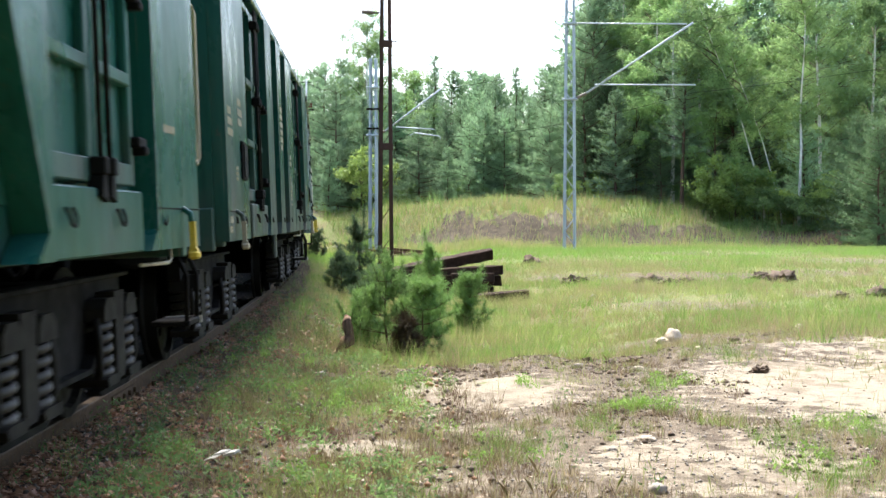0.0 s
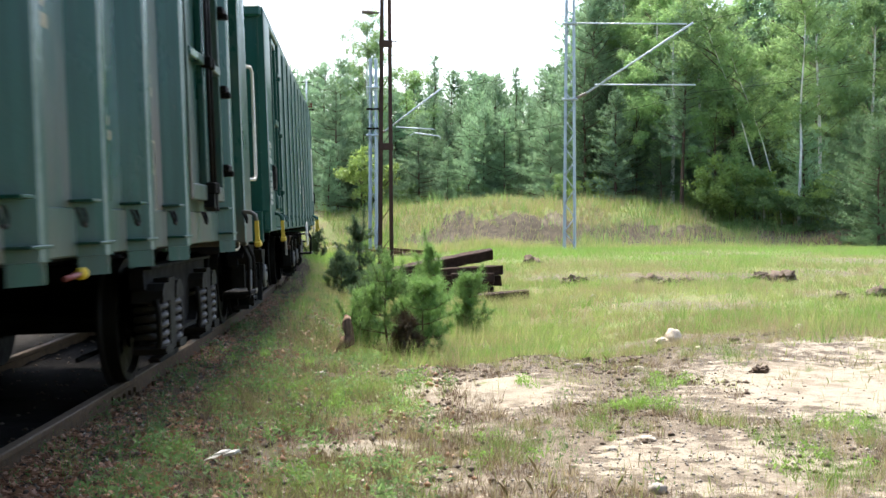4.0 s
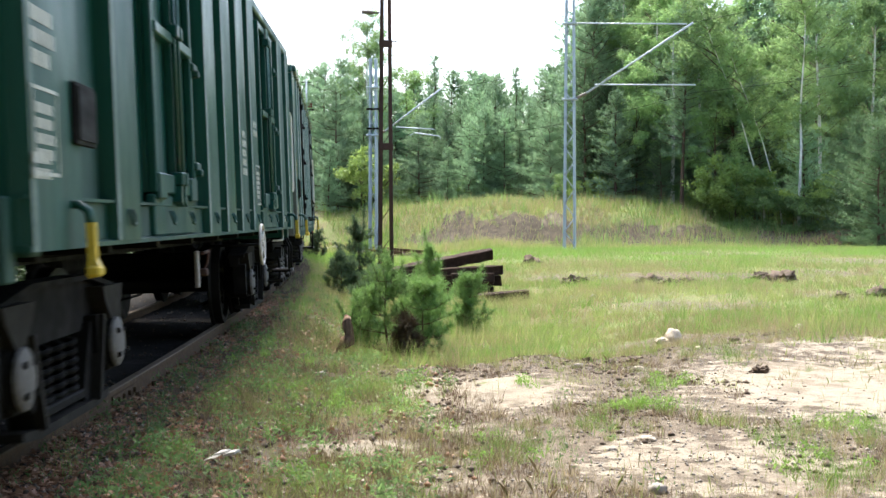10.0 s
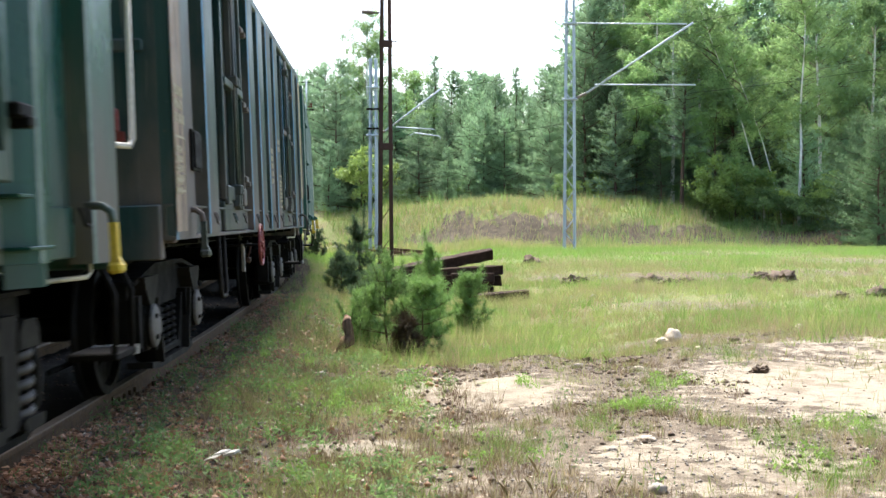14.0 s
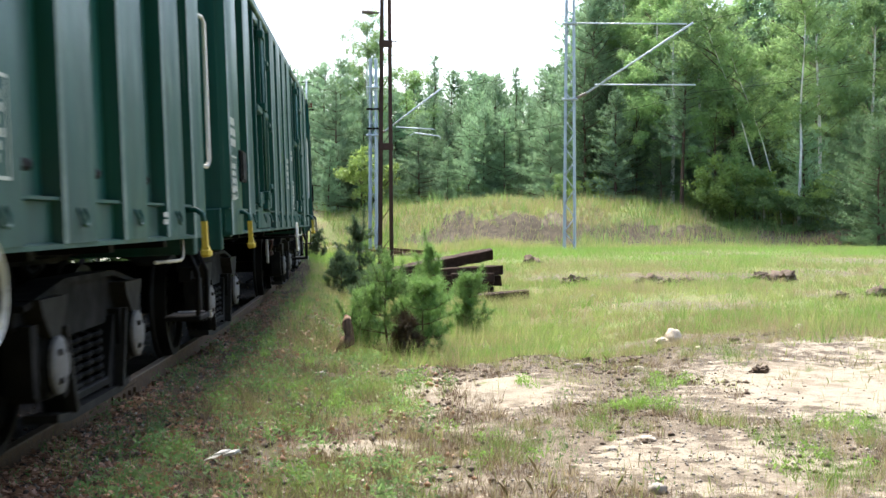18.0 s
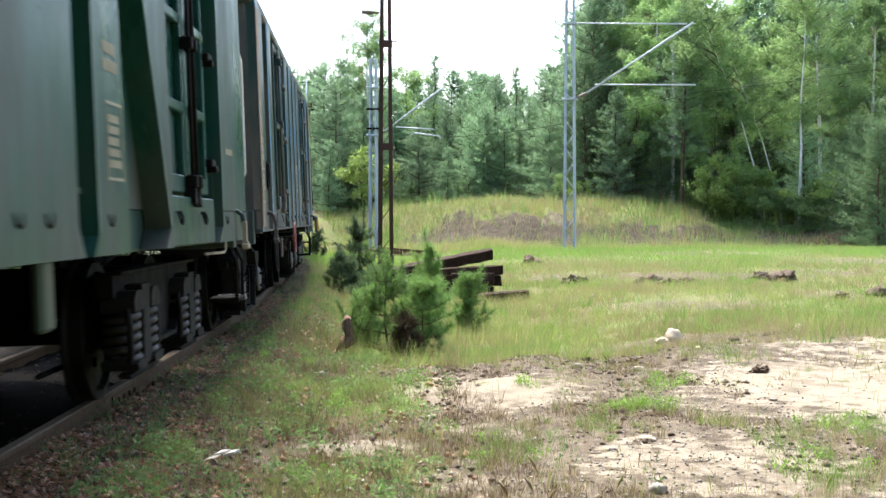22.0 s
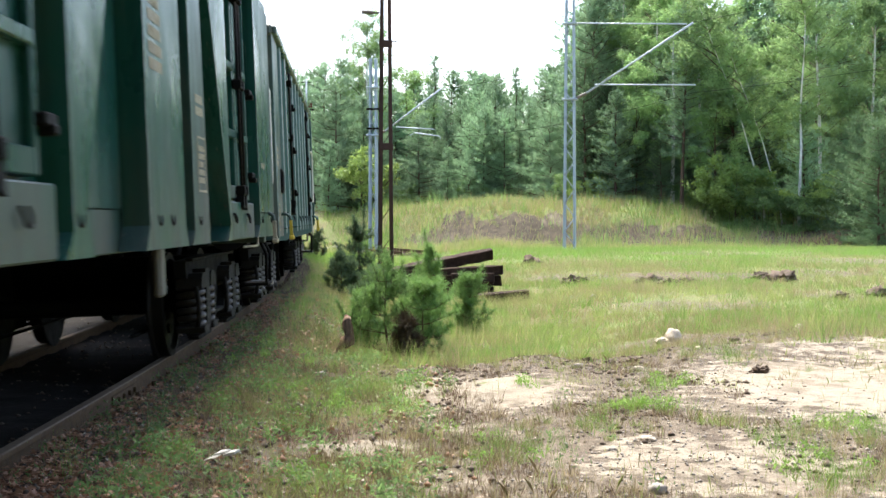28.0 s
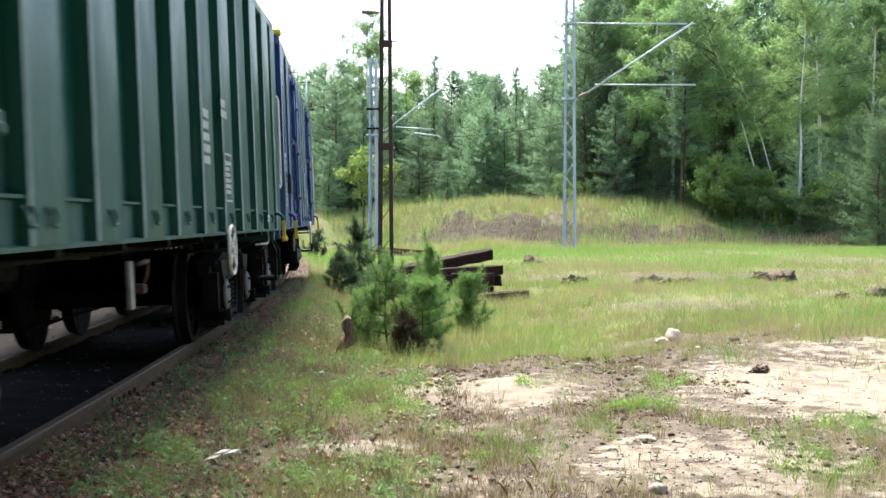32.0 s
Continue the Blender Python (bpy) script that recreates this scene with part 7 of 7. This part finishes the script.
tufts("dry_tufts", 4200, 26, 0.11, 0.08, 0.0019, "tuft_brown", "brown withered grass on the verge", 232, lambda x, y: np.clip((clumpy(x, y, 0.8, 62) - 0.42) * 5, 0, 1) * np.clip((0.6 - x) / 0.8, 0, 1) * np.clip((track_side(x, y) - 1.1) / 0.4, 0.05, 1), 16)
# verge plants beside the rail and broad-leaved weeds
rng = np.random.default_rng(8)
cs, rs = [], []
for i in range(420):
    y = 5.5 + 22 * rng.random() ** 1.5
    lat = 1.3 + abs(rng.normal()) * 0.9 if rng.random() < 0.8 else rng.uniform(0.85, 1.3)
    a = PSI + y / RAD
    x = CX + (RAD + lat) * math.cos(a)
    if abs(x) < 0.42 * y:
        cs.append((x, y, ground_at(x, y) + 0.06))
        rs.append(rng.uniform(0.05, 0.13))
tagged(new("weeds", leaves("weeds", cs, rs, 26, 0.019, 0.32, "leaf_shade", rng, 1.2)), "low green weeds along the rail", "weeds", kind="stuff")
cs, rs = [], []
for px, py, n, sp in ((1150, 735, 10, 0.12), (945, 686, 4, 0.05), (1465, 850, 4, 0.16), (560, 715, 16, 0.25), (1105, 740, 3, 0.05), (1390, 790, 2, 0.2), (470, 640, 10, 0.2), (1510, 775, 8, 0.2), (680, 725, 8, 0.25), (850, 800, 6, 0.2), (520, 655, 10, 0.25), (1180, 690, 6, 0.15)):
    d = (1.201 + 0.22) * 2246.5 / (py - 388.2)
    for _ in range(n):
        x, y = at_view(px, d) + rng.normal() * sp, d + rng.normal() * sp * 1.5
        cs.append((x, y, ground_at(x, y) + 0.05))
        rs.append(rng.uniform(0.05, 0.1))
tagged(new("weeds", leaves("weeds", cs, rs, 44, 0.019, 0.3, "weed", rng, 1.6)), "broad-leaved bright green weeds in the sand", "weeds", kind="stuff")

cs, rs = [], []
for i in range(3000):
    y = 5.5 + 16 * rng.random() ** 1.5
    lat = 0.85 + abs(rng.normal()) * 0.55
    a = PSI + y / RAD
    x = CX + (RAD + lat) * math.cos(a)
    cs.append((x, y, ground_at(x, y) + 0.012))
    rs.append(0.05)
tagged(new("dead_leaves", leaves("dead_leaves", cs, rs, 5, 0.021, 0.5, "litter", rng, 0.15)), "brown dead leaves and bark along the rail", "leaf litter", kind="stuff")


def gravel(name, pts, material, label, seed, lo, hi):
    rng = np.random.default_rng(seed)
    base = np.array([(1, 0, 0), (0, 1, 0), (-1, 0, 0), (0, -1, 0), (0, 0, 0.8), (0, 0, -0.5)], float)
    tri = np.array([(0, 1, 4), (1, 2, 4), (2, 3, 4), (3, 0, 4), (1, 0, 5), (2, 1, 5), (3, 2, 5), (0, 3, 5)])
    co, idx = [], []
    for i, p in enumerate(pts):
        s = rng.uniform(lo, hi) ** 1.0
        a = rng.uniform(0, 6.28)
        r = np.array([[math.cos(a), -math.sin(a), 0], [math.sin(a), math.cos(a), 0], [0, 0, 1]])
        co.append((base * rng.uniform(0.6, 1.3, (6, 3)) * s) @ r.T + np.array(p))
        idx.append(tri + 6 * i)
    ob = new(name, fast_mesh(name, np.concatenate(co), np.full(8 * len(pts), 3), np.concatenate(idx).ravel(), material))
    return tagged(ob, label, "gravel", kind="stuff")


cs, rs = [], []
for i in range(150):
    y = 5.6 + 11 * rng.random() ** 1.3
    lat = 1.15 + 2.2 * rng.random()
    a = PSI + y / RAD
    x = CX + (RAD + lat) * math.cos(a)
    if abs(x) < 0.42 * y and clumpy(np.array([x]), np.array([y]), 0.9, 81)[0] > 0.45:
        cs.append((x, y, ground_at(x, y) + 0.05))
        rs.append(rng.uniform(0.06, 0.13))
tagged(new("weeds", leaves("weeds", cs, rs, 24, 0.022, 0.4, "leaf_shade", rng, 0.6)), "broad-leaved green weeds on the verge", "weeds", kind="stuff")
for leaf_mat, leaf_label, lots in (("weed", "bright leafy weed clumps on the verge", 18), ("leaf_shade", "dark leafy weed clumps on the verge", 40)):
    cs, rs = [], []
    while len(cs) < lots:
        y = 6.0 + 8 * rng.random()
        x = CX + (RAD + 1.4 + 1.6 * rng.random()) * math.cos(PSI + y / RAD)
        if x < 0.1 and clumpy(np.array([x]), np.array([y]), 1.2, 83)[0] > 0.5:
            cs.append((x, y, ground_at(x, y) + 0.07))
            rs.append(rng.uniform(0.07, 0.15))
    tagged(new("weeds", leaves("weeds", cs, rs, 60, 0.017, 0.45, leaf_mat, rng, 0.9)), leaf_label, "weeds", kind="stuff")
pts = []
while len(pts) < 130:
    x, y = at_view(562, 14.3) + rng.normal() * 0.2, 14.3 + rng.normal() * 0.3
    pts.append((x, y, ground_at(x, y) + 0.005 + 0.03 * rng.random()))
gravel("wood_chips", pts, "litter", "low heap of splintered brown wood beside the stump", 28, 0.02, 0.05)
pts = []
while len(pts) < 900:
    y = 5.4 + 13 * rng.random() ** 1.4
    lat = 0.85 + 2.4 * rng.random() ** 1.3
    a = PSI + y / RAD
    x = CX + (RAD + lat) * math.cos(a)
    pts.append((x, y, ground_at(x, y) + 0.012))
gravel("bark_chips", pts[:520], "litter", "red-brown bark chips beside the track", 25, 0.012, 0.034)
gravel("pale_chips", pts[520:], "stone_pale", "pale broken stones beside the track", 26, 0.008, 0.024)
gravel("dark_clinker", [(x + 0.11, y + 0.09, ground_at(x + 0.11, y + 0.09) + 0.01) for x, y, z in pts], "ballast", "dark clinker beside the track", 27, 0.012, 0.032)
pts = []
while len(pts) < 3600:
    y = 5.0 + 30 * rng.random() ** 1.8
    lat = rng.choice((rng.uniform(0.82, 1.9), rng.uniform(-0.72, 0.72), rng.uniform(-1.9, -0.8)), p=(0.72, 0.2, 0.08))
    a = PSI + y / RAD
    x = CX + (RAD + lat) * math.cos(a)
    pts.append((x, y, ground_at(x, y) + 0.005))
gravel("ballast_gravel", pts, "ballast", "brown weathered track ballast", 5, 0.008, 0.026)
pts = []
while len(pts) < 2600:
    y = 5.6 + 10 * rng.random()
    x = rng.uniform(-0.3, 0.38) * y
    if patch(x, y, EARTH) > 0.3 + 0.5 * rng.random() and patch(x, y, SAND) < 0.7:
        pts.append((x, y, ground_at(x, y) + 0.002))
gravel("pebbles", pts, "stone_grey", "grey-brown pebbles on bare earth", 6, 0.004, 0.017)
gravel("pale_pebbles", [(x + 0.07, y + 0.11, ground_at(x + 0.07, y + 0.11) + 0.003) for x, y, z in pts[::3]], "stone_pale", "pale pebbles on bare earth", 9, 0.004, 0.015)
pts = []
while len(pts) < 3200:
    y = 5.6 + 9 * rng.random()
    x = rng.uniform(-0.36, 0.38) * y
    if track_side(x, y) > 0.9 and patch(x, y, SAND) < 0.25 + 0.9 * rng.random() ** 3:
        pts.append((x, y, ground_at(x, y) + 0.002))
gravel("earth_crumbs", pts, "soil", "dark crumbs of earth and bark", 7, 0.003, 0.014)


pts = []
bands = [(at_view(px, 3190 / (py - 388.2)), 3190 / (py - 388.2)) for px, py in ((700, 668), (830, 652), (960, 640), (1060, 648), (1130, 665), (1090, 720), (1120, 770), (1060, 850), (1180, 800), (1330, 700), (1200, 620), (1330, 585), (1480, 600), (1500, 790), (1420, 810))]
near_pairs = ((0, 1), (1, 2), (2, 3), (3, 4), (4, 5), (5, 6), (4, 9), (3, 10), (10, 11), (11, 12), (14, 13))
while len(pts) < 3400:
    a, b = near_pairs[int(rng.integers(len(near_pairs)))]
    f = rng.random()
    x = bands[a][0] * (1 - f) + bands[b][0] * f + rng.normal() * 0.22
    y = bands[a][1] * (1 - f) + bands[b][1] * f + rng.normal() * 0.4
    pts.append((x, y, ground_at(x, y) + 0.003))
gravel("earth_clods", pts[::9], "soil", "dark clods of dug earth", 19, 0.015, 0.038)
gravel("dug_earth", pts[:2300], "soil", "dark lumps of dug earth along the scraped sand", 17, 0.003, 0.014)
gravel("dug_stones", pts[2300:], "stone_grey", "small stones among the dug earth", 18, 0.003, 0.011)


# ---- the moving train ----
def motions():
    steps = [0.5 * i for i in range(65)]
    for k, w in enumerate(WAGONS):
        walk(w, [(t, wagon_pose(k, t)) for t in steps])
    ticks = [0.1 * i for i in range(321)]
    spin = [Matrix.Rotation(travel(t) / 0.457, 4, "Y") for t in ticks]
    for w in WAGONS:
        for part_ob in w.children_recursive:
            if part_ob.name.split(".")[0] == "wheelset":
                base = part_ob.matrix_basis.copy()
                walk(part_ob, [(t, base @ m) for t, m in zip(ticks, spin)])


motions()
